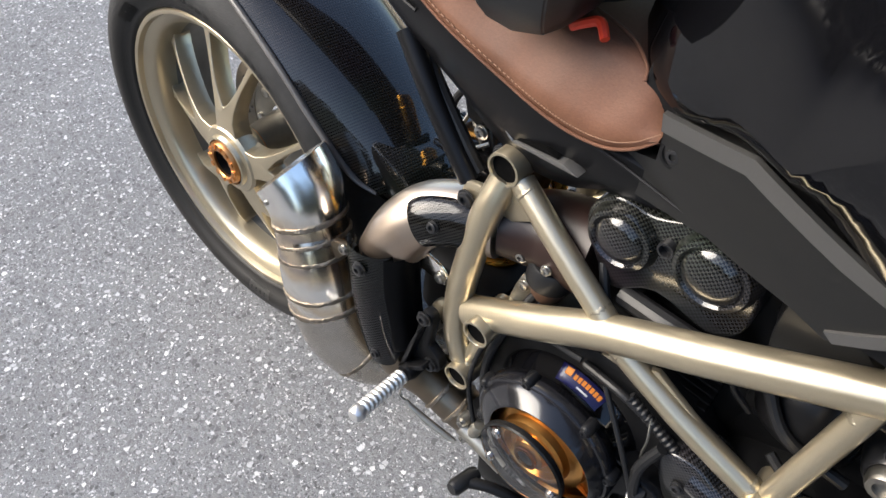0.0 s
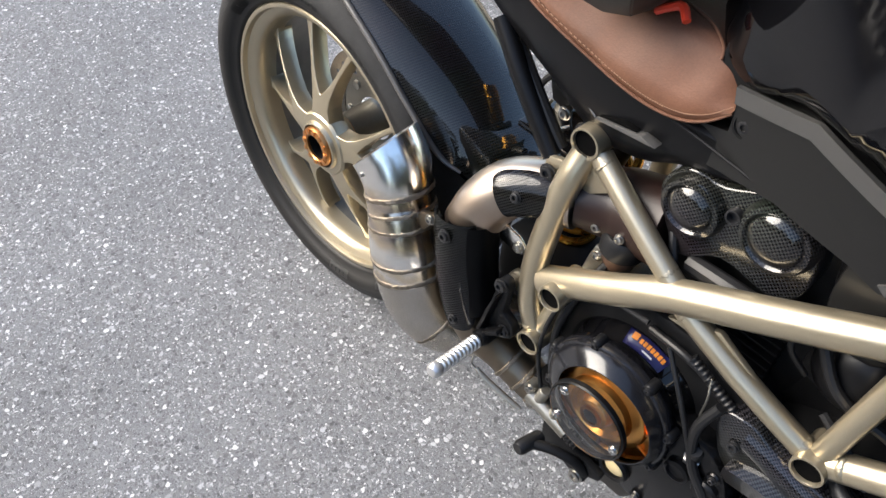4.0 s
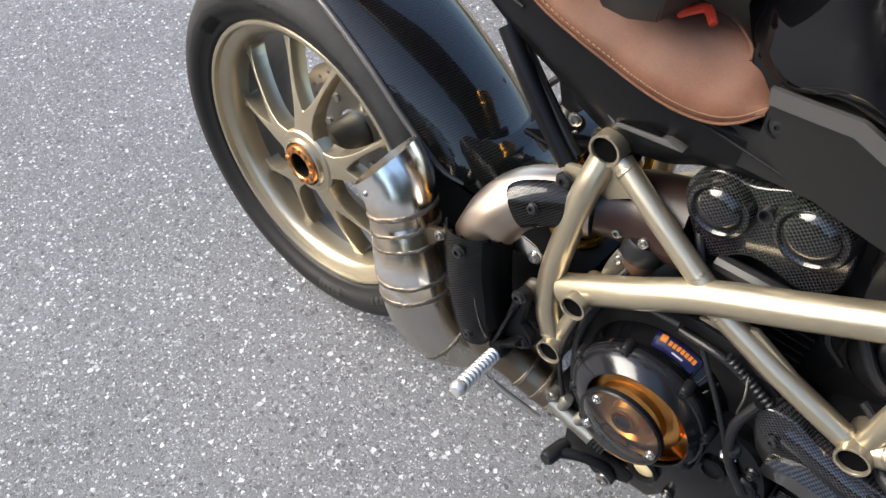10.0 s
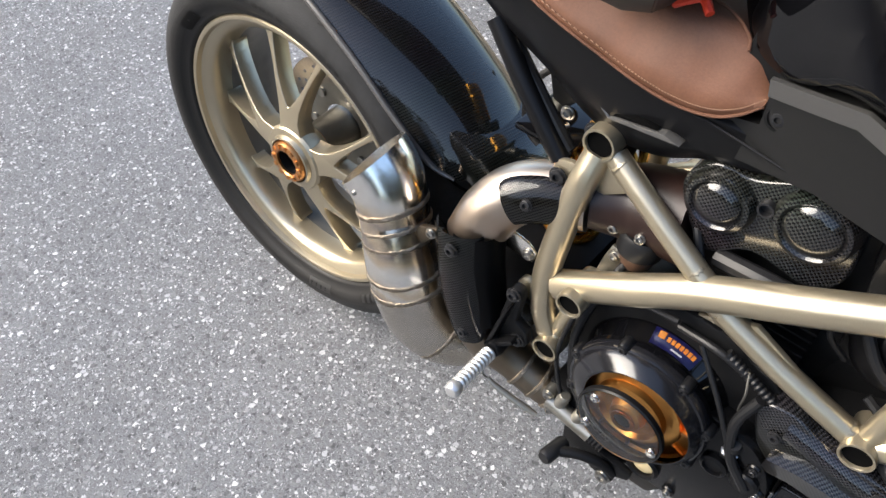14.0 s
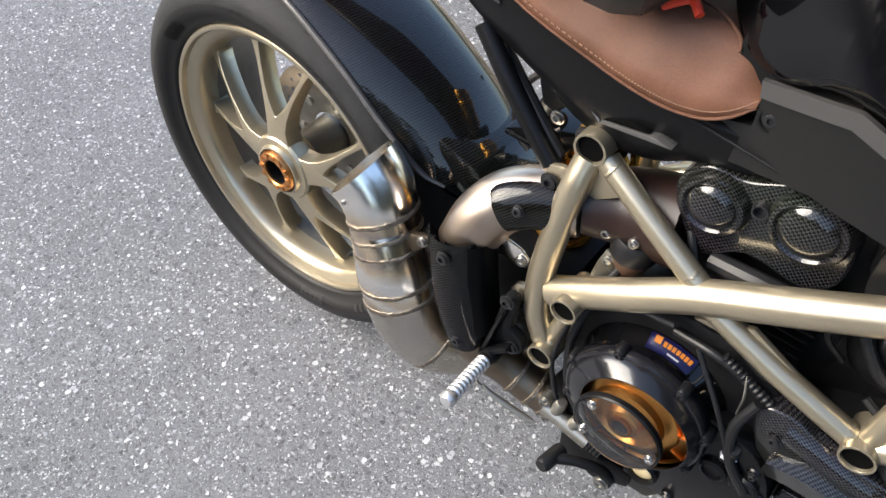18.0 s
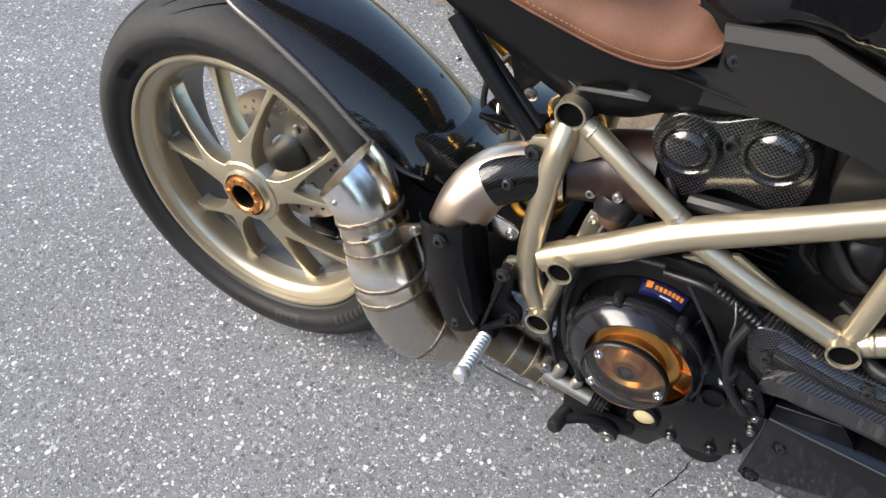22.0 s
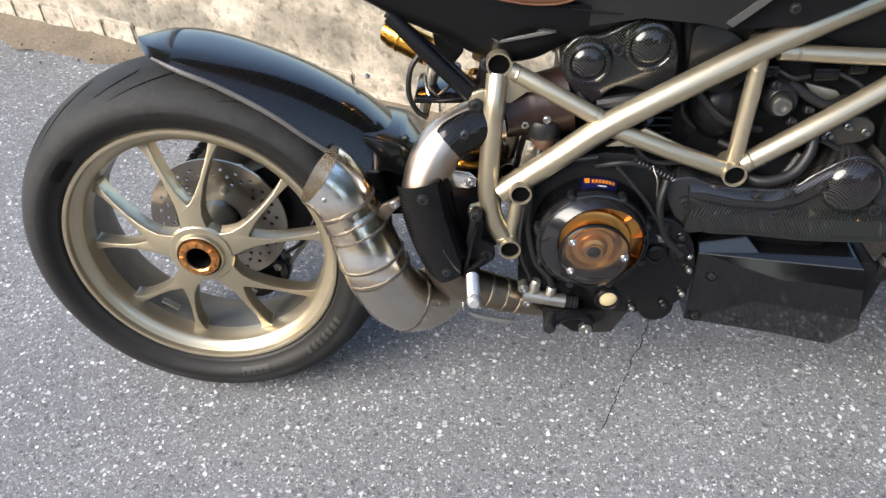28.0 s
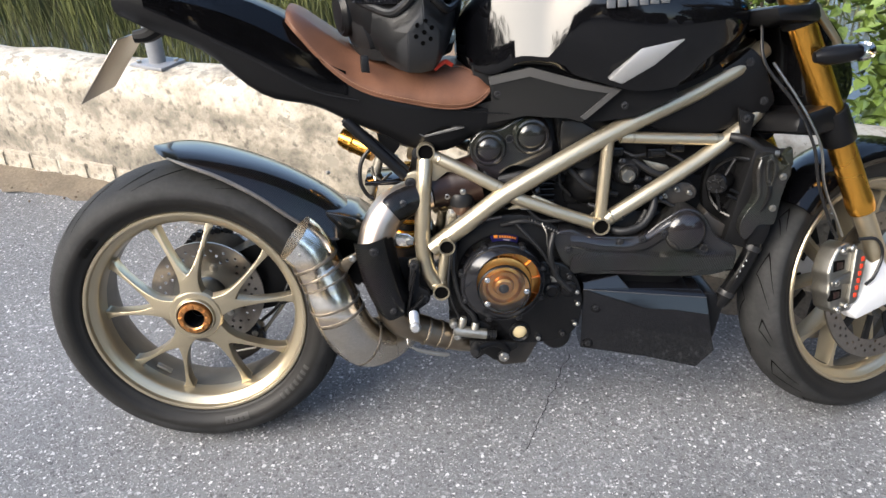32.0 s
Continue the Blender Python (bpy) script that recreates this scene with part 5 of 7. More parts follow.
part("peg_knuckle", lathe([(0, -0.016), (0.012, -0.016), (0.013, 0.006), (0.010, 0.014), (0, 0.014)], A, 16, aim(B - A)), MATT, peg_b)
bm = bmesh.new()
D = (B - A).normalized()
prof = []
for i in range(10):
    y = 0.018 + i * 0.0072
    prof += [(0.0078, y), (0.0100, y + 0.0018), (0.0100, y + 0.0040), (0.0078, y + 0.0058)]
prof += [(0.0095, 0.091), (0.0108, 0.095), (0.0100, 0.101), (0.007, 0.1045), (0, 0.1055)]
part("foot_peg", lathe([(0, 0.016)] + prof, A, 24, aim(D)), PEG, peg_b, "ribbed polished alloy foot peg")

# engine
engine = part("engine", prism(rounded([(0.56, 0.46), (0.60, 0.52), (0.70, 0.535), (0.78, 0.50), (0.82, 0.42), (0.80, 0.28), (0.73, 0.24), (0.62, 0.235), (0.56, 0.29), (0.545, 0.38)], 4), -0.115, 0.13, 0.012), MATT, bike, "black twin-cylinder engine with carbon belt covers")
cover = part("clutch_case", prism(rounded([(0.555, 0.40), (0.575, 0.465), (0.625, 0.500), (0.70, 0.500), (0.755, 0.47), (0.80, 0.40), (0.80, 0.30), (0.74, 0.262), (0.64, 0.262), (0.575, 0.31)], 5), -0.1035, -0.06, 0.006), ENGINE_BLACK, engine, "satin black clutch side case")
part("lower_case", prism(rounded([(0.70, 0.43), (0.77, 0.437), (0.806, 0.412), (0.824, 0.37), (0.826, 0.32), (0.813, 0.28), (0.775, 0.256), (0.70, 0.252), (0.64, 0.262), (0.585, 0.30), (0.60, 0.35)], 5), -0.142, -0.09, 0.008), ENGINE_BLACK, engine, "black engine side cover")
CC = V((0.659, 0, 0.404))
part("case_rim", lathe([(0.090, -0.095), (0.0935, -0.104), (0.0925, -0.112), (0.0885, -0.119), (0.0795, -0.1335), (0.0785, -0.138), (0.082, -0.142), (0.0865, -0.144), (0.0865, -0.150), (0.080, -0.150), (0.060, -0.118), (0.056, -0.095)], CC, 72, closed=True), GLOSS, engine, "gloss black rounded clutch case shoulder")


bm = lathe([(0.0865, -0.1505), (0.0865, -0.158), (0.085, -0.162), (0.0825, -0.163), (0.0815, -0.1655), (0.078, -0.1705), (0.0665, -0.182), (0.0645, -0.182), (0.065, -0.178), (0.080, -0.164), (0.084, -0.148)], CC, 72)
for v in bm.verts:
    q = V((v.co.x - CC.x, 0, v.co.z - CC.z))
    u = max(0.0, min(1.0, (0.083 - q.length) / 0.019))
    v.co += V((0.010, 0, 0.010)) * u
part("clutch_cover", bm, CASE, engine, "black conical clutch cover round an open window")
part("clutch_basket", lathe([(0.060, -0.125), (0.078, -0.150), (0.077, -0.158), (0.076, -0.162), (0.074, -0.158), (0.060, -0.158), (0.058, -0.165), (0.050, -0.168), (0, -0.168)], CC, 64), ORANGE, engine, "orange anodised clutch basket behind the window")
for k in range(12):
    a = radians(30 * k + 8)
    o = part("basket_rib", box(-0.012, -0.1625, -0.0022, 0.010, -0.158, 0.0022, 0.001), COPPER, engine)
    o.matrix_local = Matrix.Translation(CC + V((0.066 * math.cos(a), 0, 0.066 * math.sin(a)))) @ Matrix.Rotation(-a, 4, "Y")
part("pressure_plate", lathe([(0.044, -0.168), (0.042, -0.176), (0.036, -0.178), (0.031, -0.173), (0.022, -0.173), (0.019, -0.182), (0.014, -0.184), (0.012, -0.178), (0, -0.178)], CC, 56), ORANGE, engine, "copper-orange pressure plate")
part("plate_bore", lathe([(0.0105, -0.186), (0.008, -0.187), (0, -0.187)], CC, 24), BOLT, engine)
part("plate_ring", lathe([(0.0145, -0.186), (0.0145, -0.188), (0.0105, -0.188), (0.0105, -0.186)], CC, 32, closed=True), COPPER, engine)
part("sight_cover", lathe([(0.0505, -0.191), (0.0515, -0.194), (0.0505, -0.1985), (0.047, -0.1995), (0, -0.1995)], CC, 64), GLASS, engine, "round clear clutch window")
part("cover_ring", lathe([(0.0535, -0.190), (0.0535, -0.196), (0.0515, -0.198), (0.0505, -0.196), (0.0505, -0.190)], CC, 64, closed=True), SATIN, engine)
for x, z in ((0.625, 0.430), (0.624, 0.378), (0.703, 0.402)):
    bolt((x, -0.1985, z), engine, 0.0048, CHROME, h=0.004, name="screw")
for a in (20, 62, 114, 165, 205, 250, 292, 335):
    p = CC + V((0.0855 * math.cos(radians(a)), -0.150, 0.0855 * math.sin(radians(a))))
    part("lug", lathe([(0.0075, -0.004), (0.0075, 0.010), (0.006, 0.0125), (0, 0.0125)], p, 16, aim((0, -1, 0))), SATIN, engine)
    bolt(p + V((0, -0.0125, 0)), engine, 0.0042, BOLT, h=0.003)
# sticker wrapped over the shoulder of the case


def on_shoulder(u, v, lift):
    """A place on the sloping shoulder: u across (-1 to 1), v from the front edge to the back (0 to 1)."""
    a = radians(85.0 - 18.5 * u)
    y = -0.1335 + 0.0165 * v
    r = 0.0795 + (0.0885 - 0.0795) * (y + 0.1335) / 0.0145 + lift
    return CC + V((r * math.cos(a), y - lift * 0.6, r * math.sin(a)))


def decal(name, u0, u1, v0, v1, lift, material, parent, label="", n=8):
    bm = bmesh.new()
    net = [[bm.verts.new(on_shoulder(u0 + (u1 - u0) * i / n, v0 + (v1 - v0) * j / 3, lift)) for j in range(4)] for i in range(n + 1)]
    for p, q in zip(net, net[1:]):
        for j in range(3):
            bm.faces.new((p[j], q[j], q[j + 1], p[j + 1]))
    bmesh.ops.solidify(bm, geom=list(bm.faces), thickness=0.0003)
    return part(name, bm, material, parent, label)


st = decal("sticker", -1, 1, 0.0, 1.0, 0.0012, BLUE, engine, "small dark blue sticker with orange marks", 14)
decal("sticker_badge", -0.78, -0.50, 0.50, 0.92, 0.0018, YELLOW, st)
for i in range(7):
    decal("sticker_bar", -0.40 + i * 0.185, -0.26 + i * 0.185, 0.48, 0.78, 0.0018, YELLOW, st, "", 2)
decal("sticker_bar", -0.1, 0.42, 0.18, 0.28, 0.0018, WHITE, st, "", 4)
# sight glass, plugs, drain
part("oil_sight_ring", lathe([(0.022, -0.13), (0.022, -0.145), (0.019, -0.149), (0.0155, -0.147), (0.0155, -0.135)], (0.695, 0, 0.281), 28, closed=True), SATIN, engine)
part("oil_sight_glass", lathe([(0.0155, -0.142), (0.012, -0.1445), (0, -0.145)], (0.695, 0, 0.281), 24), OILGLASS, engine, "amber oil level window")
sens = part("oil_sensor", lathe([(0.0125, 0), (0.0125, 0.012), (0.009, 0.013), (0.009, 0.017)], (0.768, -0.134, 0.397), 6, aim((0, -0.35, 0.94))), BOLT_SILVER, engine, "zinc hexagon sensor with a black plug")
part("sensor_plug", lathe([(0.0095, 0.014), (0.0095, 0.028), (0.007, 0.034), (0, 0.034)], (0.768, -0.134, 0.397), 16, aim((0, -0.35, 0.94))), HOSE, sens)
part("inspection_plug", lathe([(0.016, -0.13), (0.016, -0.148), (0.012, -0.150), (0.011, -0.146), (0, -0.146)], (0.762, 0, 0.373), 24), SATIN, engine)
hexp = part("inspection_plug", lathe([(0.017, -0.13), (0.017, -0.147), (0.014, -0.150), (0, -0.150)], (0.797, 0, 0.377), 10), SATIN, engine)
part("plug_slot", box(0.788, -0.1515, 0.3745, 0.806, -0.149, 0.3795, 0.001), GLOSS, hexp)
part("water_pump", lathe([(0.03, -0.10), (0.034, -0.125), (0.028, -0.138), (0, -0.14)], (0.775, 0, 0.262), 24), SATIN, engine)
for x, z in ((0.817, 0.342), (0.812, 0.295), (0.786, 0.272), (0.814, 0.369), (0.798, 0.404), (0.735, 0.264), (0.60, 0.305)):
    part("lug", lathe([(0.0085, -0.03), (0.0085, 0.004), (0.007, 0.006), (0, 0.006)], (x, -0.139, z), 14, aim((0, -1, 0))), ENGINE_BLACK, engine)
    bolt((x, -0.145, z), engine, 0.0038, BOLT_SILVER if x > 0.81 or z < 0.27 else BOLT)
sump = part("sump", prism([(0.63, 0.27), (0.745, 0.27), (0.737, 0.235), (0.712, 0.188), (0.66, 0.185), (0.64, 0.205)], -0.12, 0.1, 0.006), STEEL_SUMP, engine, "dull grey-brown sump")
# rear brake master cylinder, its bracket and the pedal
part("master_bracket", prism([(0.547, 0.322), (0.60, 0.318), (0.634, 0.298), (0.634, 0.268), (0.555, 0.272)], -0.143, -0.10, 0.003), MATT, engine)
mcyl = part("master_cylinder", tube([(0.556, -0.153, 0.297), (0.600, -0.153, 0.2885), (0.624, -0.153, 0.284)], 0.0115, 18, 1), ALU, engine, "bare alloy rear brake master cylinder")
part("cylinder_boot", tube([V((0.622, -0.153, 0.2843)) + V((0.022, 0, -0.0045)) * (i / 16) for i in range(17)], [0.0105 if i % 4 < 2 else 0.0085 for i in range(17)], 14, 1), HOSE, mcyl)
for x, z, hh in ((0.572, 0.300, 0.024), (0.599, 0.293, 0.017)):
    part("banjo_stub", lathe([(0.0085, 0), (0.0085, hh), (0.0065, hh + 0.003), (0, hh + 0.003)], (x, -0.153, z), 14, aim((0.18, 0, 1))), ALU, mcyl)
for x, z in ((0.556, 0.311), (0.563, 0.283)):
    part("ear", lathe([(0.0085, -0.02), (0.0085, 0.006), (0, 0.006)], (x, -0.152, z), 16, aim((0, -1, 0))), ALU, mcyl)
    bolt((x, -0.158, z), mcyl, 0.0055, BOLT_SILVER)
part("reservoir_hose", tube([(0.603, -0.153, 0.309), (0.597, -0.151, 0.330), (0.578, -0.147, 0.352), (0.566, -0.143, 0.39), (0.560, -0.138, 0.44), (0.568, -0.118, 0.50), (0.578, -0.10, 0.535)], 0.0055, 10, 6), HOSE, mcyl)
part("heel_plate", prism([(0.588, 0.272), (0.640, 0.268), (0.690, 0.263), (0.690, 0.250), (0.668, 0.236), (0.655, 0.221), (0.640, 0.222), (0.620, 0.238), (0.604, 0.226), (0.592, 0.232)], -0.158, -0.146, 0.003), MATT, engine)
part("pivot_boss", lathe([(0.013, -0.12), (0.013, -0.160), (0.010, -0.163), (0, -0.163)], (0.660, 0, 0.233), 20), MATT, engine)
bolt((0.660, -0.163, 0.233), engine, 0.0088, BOLT_SILVER, h=0.006)
lever = part("brake_lever", tube(LEVER, [0.008, 0.0075, 0.007, 0.0075], 12, 4), MATT, bike, "black rear brake pedal")
part("lever_pad", lathe([(0, -0.020), (0.009, -0.020), (0.0105, -0.016), (0.0105, 0.016), (0.008, 0.020), (0, 0.020)], LEVER[-1], 14, aim((-0.15, -0.95, 0.1))), HOSE, lever, "black rubber pedal pad")

# cylinder heads under carbon belt covers
part("rear_cylinder", prism([(0.605, 0.48), (0.72, 0.47), (0.80, 0.47), (0.83, 0.60), (0.80, 0.735), (0.65, 0.72), (0.605, 0.66)], -0.06, 0.09, 0.02), MATT, engine)
for i in range(7):
    part("cooling_fin", box(0.668, -0.078, 0.508 + i * 0.0125, 0.775, -0.05, 0.5125 + i * 0.0125, 0.0015), ENGINE_BLACK, engine)
bc = part("belt_cover", prism(rounded([(0.600, 0.672), (0.622, 0.703), (0.66, 0.706), (0.705, 0.728), (0.745, 0.722), (0.764, 0.69), (0.766, 0.645), (0.74, 0.622), (0.685, 0.628), (0.645, 0.60), (0.612, 0.635)], 4), -0.092, -0.03, 0.015, 4), CARBON_COVER, engine, "carbon-fibre timing belt cover with two round bosses")
for x, z, r in ((0.640, 0.668, 0.034), (0.724, 0.691, 0.037)):
    part("boss", lathe([(r + 0.003, -0.085), (r, -0.097), (r - 0.003, -0.102), (r - 0.007, -0.1035), (r - 0.010, -0.1005), (r - 0.0125, -0.104), (r * 0.42, -0.1075), (0, -0.109)], (x, 0, z), 40), CARBON_COVER, bc)
part("boss_hole", lathe([(0.008, -0.090), (0.008, -0.1), (0.006, -0.1), (0.006, -0.093), (0, -0.093)], (0.681, 0, 0.687), 16), BOLT, bc)
part("front_cylinder", prism([(0.78, 0.30), (0.80, 0.48), (0.90, 0.53), (1.06, 0.52), (1.10, 0.40), (1.0, 0.32)], -0.095, 0.10, 0.02), MATT, engine)
hc = part("belt_cover", prism(rounded([(0.764, 0.487), (0.80, 0.503), (0.84, 0.488), (0.94, 0.483), (0.978, 0.508), (1.03, 0.538), (1.072, 0.52), (1.10, 0.475), (1.145, 0.442), (1.12, 0.392), (1.0, 0.388), (0.905, 0.398), (0.838, 0.402), (0.792, 0.42)], 4), -0.132, -0.08, 0.016, 4), CARBON_COVER, engine, "long carbon-fibre cover over the front cylinder belt")
part("boss", lathe([(0.046, -0.12), (0.043, -0.134), (0.038, -0.142), (0.030, -0.147), (0.016, -0.150), (0, -0.151)], (1.035, 0, 0.487), 40), CARBON_COVER, hc)
# a rounded shoulder along the upper edge and a sharp shelf above the lower flank
part("shoulder", loft([[(x, -0.118, z + 0.012), (x, -0.131, z + 0.009), (x, -0.139, z), (x, -0.139, z - 0.010 - w), (x, -0.131, z - 0.020 - w)] for x, z, w in ((0.800, 0.484, 0.0), (0.825, 0.482, 0.004), (0.87, 0.470, 0.006), (0.92, 0.466, 0.008), (0.96, 0.480, 0.010), (0.995, 0.505, 0.012), (1.02, 0.518, 0.010))]), CARBON_COVER, hc, "rounded upper shoulder of the cover", smooth=60)
part("ridge", loft([[(x, -0.128, z + w), (x, -0.141, z + 0.35 * w), (x, -0.148, z), (x, -0.146, z - 0.006), (x, -0.138, z - 0.034), (x, -0.124, z - 0.044)] for x, z, w in ((0.800, 0.440, 0.003), (0.83, 0.446, 0.010), (0.88, 0.447, 0.012), (0.95, 0.442, 0.011), (1.05, 0.437, 0.010), (1.115, 0.436, 0.009), (1.138, 0.436, 0.003))]), CARBON_COVER, hc, "sharp carbon ridge along the cover", smooth=20)
part("cover_hole", lathe([(0.0085, -0.140), (0.0085, -0.1485), (0.0065, -0.1485), (0.0065, -0.142), (0, -0.142)], (1.071, 0, 0.455), 16), BOLT, hc)
for p in ((0.90, -0.141, 0.476), (0.945, -0.141, 0.480), (0.988, -0.141, 0.490), (0.795, -0.134, 0.462)):
    bolt(p, hc, 0.006, BOLT)
# belly pan
PAN = [(0.830, 0.368), (0.916, 0.362), (1.085, 0.330), (1.105, 0.300), (1.105, 0.225), (1.075, 0.185), (0.975, 0.200), (0.840, 0.235), (0.828, 0.30)]
belly = part("belly_pan", prism(PAN, -0.100, 0.140, 0.008, 2), PANBLACK, bike, "gloss black faceted belly pan")


# outer shell: a band along the top, a long mirror facet under the ridge, a flat side that tucks in at the bottom
PAN_POINTS = {"A": (0.831, -0.122, 0.378), "B": (0.902, -0.129, 0.395), "C": (0.928, -0.127, 0.363), "D": (1.083, -0.118, 0.349), "E": (0.829, -0.139, 0.371), "F": (1.093, -0.130, 0.335), "G": (1.100, -0.136, 0.296), "H": (1.022, -0.143, 0.316), "I": (0.966, -0.143, 0.321), "K": (0.830, -0.122, 0.224), "L": (0.982, -0.105, 0.182), "M": (1.103, -0.080, 0.135), "N": (1.131, -0.105, 0.191), "O": (1.115, -0.128, 0.230), "Q": (0.931, -0.140, 0.277)}
bm = bmesh.new()
pv = {k: bm.verts.new(p) for k, p in PAN_POINTS.items()}
for face_keys in ("ECBA", "EFDC", "EIHGF", "EKQI", "IQH", "HQOG", "QKL", "QLMO", "OMN"):
    bm.faces.new([pv[k] for k in face_keys])
rim_edges = [e for e in bm.edges if e.is_boundary]
ex = bmesh.ops.extrude_edge_only(bm, edges=rim_edges)
for v in ex["geom"]:
    if isinstance(v, bmesh.types.BMVert):
        v.co += V((0, 0.05, 0.004))
bmesh.ops.bevel(bm, geom=[e for e in bm.edges if len(e.link_faces) == 2 and e.calc_face_angle(0) > 0.12], offset=0.0012, segments=2, affect="EDGES")
part("pan_side", bm, PANBLACK, belly, "gloss black faceted side of the pan with a mirror-like upper facet", smooth=9)
# thin grey tube draws the bright highlight on the ridge between E and F
part("pan_seam", tube([PAN_POINTS["E"], V(PAN_POINTS["E"]).lerp(V(PAN_POINTS["F"]), 0.5) + V((0, -0.0006, 0)), PAN_POINTS["F"]], 0.0010, 6, 1), GREY_EDGE, belly, "pale highlight line drawn along the pan's ridge")
for p in ((0.857, -0.136, 0.326), (0.845, -0.126, 0.236)):
    part("bolt_well", lathe([(0.011, 0), (0.011, 0.002), (0.009, 0.0022), (0.008, 0.0005), (0, 0.0005)], p, 20, aim((0, -1, 0))), SATIN, belly)
    bolt(p, belly, 0.0055, BOLT)
part("pan_end", prism([(1.090, 0.342), (1.118, 0.338), (1.135, 0.30), (1.122, 0.232), (1.095, 0.215), (1.09, 0.25)], -0.118, 0.12, 0.006), SATIN, belly)

# frame-side black fillers
part("crankcase_top", box(0.79, -0.055, 0.46, 1.09, 0.08, 0.585, 0.01), MATT, engine)
part("airbox", prism([(0.60, 0.72), (0.78, 0.735), (0.83, 0.71), (0.90, 0.74), (1.05, 0.80), (1.10, 0.76), (1.02, 0.70), (0.88, 0.70), (0.80, 0.64), (0.78, 0.66), (0.77, 0.72)], -0.075, 0.075, 0.01), MATT, bike)
part("intake_cover", prism(rounded([(0.783, 0.70), (0.792, 0.716), (0.826, 0.712), (0.875, 0.668), (0.845, 0.615), (0.80, 0.625), (0.785, 0.655)], 3), -0.085, -0.05, 0.008), GREY, bike, "dark grey plastic intake cover")
part("side_cover", prism([(0.93, 0.705), (1.122, 0.818), (1.150, 0.843), (1.176, 0.822), (1.210, 0.738), (1.198, 0.715), (1.072, 0.665), (0.99, 0.684)], -0.080, -0.058, 0.006), SATIN, bike, "satin black frame infill cover")
for p in ((1.150, -0.0805, 0.815), (1.186, -0.0805, 0.738)):
    bolt(p, bike, 0.007, BOLT, h=0.003)
part("throttle_body", lathe([(0.052, 0.05), (0.054, -0.02), (0.052, -0.055), (0.045, -0.075), (0.028, -0.09), (0, -0.096)], (0.845, 0, 0.583), 32), SATIN, engine, "domed black throttle body cover")
part("mount_plate", prism([(0.955, 0.625), (1.005, 0.612), (1.018, 0.595), (0.985, 0.590)], -0.072, -0.066, 0.002), ALU, engine, "bare alloy mounting plate")
for p in ((0.962, -0.082, 0.588), (0.975, -0.08, 0.575), (0.940, -0.085, 0.572), (1.0, -0.075, 0.575), (0.905, -0.09, 0.63)):
    part("fitting", lathe([(0.006, 0), (0.006, 0.008), (0.004, 0.009), (0.004, 0.016), (0, 0.016)], p, 8, aim((0.2, -0.9, 0.3))), BOLT, engine)
part("throttle_cap", lathe([(0, -0.078), (0.02, -0.098), (0.024, -0.094), (0.03, -0.075), (0.03, -0.05)], (0.92, 0, 0.605), 24), BOLT, engine)
part("sensor", lathe([(0.016, -0.08), (0.016, -0.103), (0.013, -0.108), (0.008, -0.108), (0.008, -0.104), (0, -0.104)], (0.918, 0, 0.603), 18), CALIPER, engine, "grey metal throttle sensor")
for p, ax, r in (((0.93, -0.100, 0.548), (0.3, -0.9, 0.2), 0.006), ((1.005, -0.088, 0.575), (0.2, -0.9, 0.4), 0.006), ((1.045, -0.085, 0.600), (0.2, -0.9, 0.3), 0.005), ((0.905, -0.112, 0.520), (0, -0.9, 0.5), 0.005), ((0.985, -0.092, 0.548), (0.1, -0.9, 0.4), 0.005), ((0.735, -0.085, 0.575), (0, -1, 0.3), 0.005)):
    fit = part("pipe_fitting", lathe([(r * 1.5, 0), (r * 1.5, 0.006), (r, 0.007), (r, 0.016), (r * 0.8, 0.018), (0, 0.018)], p, 6, aim(ax)), BOLT, engine, "small dark hexagon fitting")
    part("fitting_collar", lathe([(r * 1.7, -0.004), (r * 1.7, 0.001), (r * 1.4, 0.002)], p, 14, aim(ax)), CALIPER, fit)
part("head_casting", prism(rounded([(0.985, 0.545), (1.000, 0.568), (1.035, 0.580), (1.062, 0.568), (1.062, 0.545), (1.020, 0.532)], 3), -0.090, -0.05, 0.008, 3), STEEL_SUMP, engine, "dull cast cylinder head behind the frame")
for x, z in ((0.998, 0.553), (1.022, 0.566), (1.048, 0.558)):
    part("head_stud", lathe([(0.0055, 0), (0.0055, 0.007), (0.0035, 0.008), (0.0035, 0.016), (0, 0.016)], (x, -0.090, z), 6, aim((0, -1, 0.1))), CALIPER, engine)
for x, y, z, dx in ((0.806, -0.092, 0.630, 0.034), (0.880, -0.090, 0.640, 0.030), (0.962, -0.082, 0.632, 0.036), (1.010, -0.080, 0.640, 0.026)):
    plug = part("wiring_plug", box(x, y, z, x + dx, y + 0.02, z + 0.018, 0.002), ENGINE_BLACK, engine)
    part("plug_clip", box(x + 0.006, y - 0.002, z + 0.005, x + dx - 0.006, y, z + 0.012, 0.0008), SATIN, plug)
for pts, r in (([(0.806, -0.085, 0.639), (0.785, -0.090, 0.625), (0.782, -0.094, 0.590), (0.806, -0.085, 0.560)], 0.0032), ([(0.910, -0.083, 0.649), (0.932, -0.090, 0.640), (0.955, -0.086, 0.641)], 0.0035),
               ([(0.998, -0.075, 0.641), (1.03, -0.085, 0.625), (1.045, -0.088, 0.600)], 0.0035), ([(0.84, -0.098, 0.545), (0.87, -0.108, 0.535), (0.905, -0.114, 0.522)], 0.005), ([(0.925, -0.110, 0.545), (0.945, -0.108, 0.555), (0.985, -0.100, 0.548), (1.02, -0.100, 0.530)], 0.0042)):
    part("wire_loom", tube(pts, r, 8, 5), HOSE, engine)
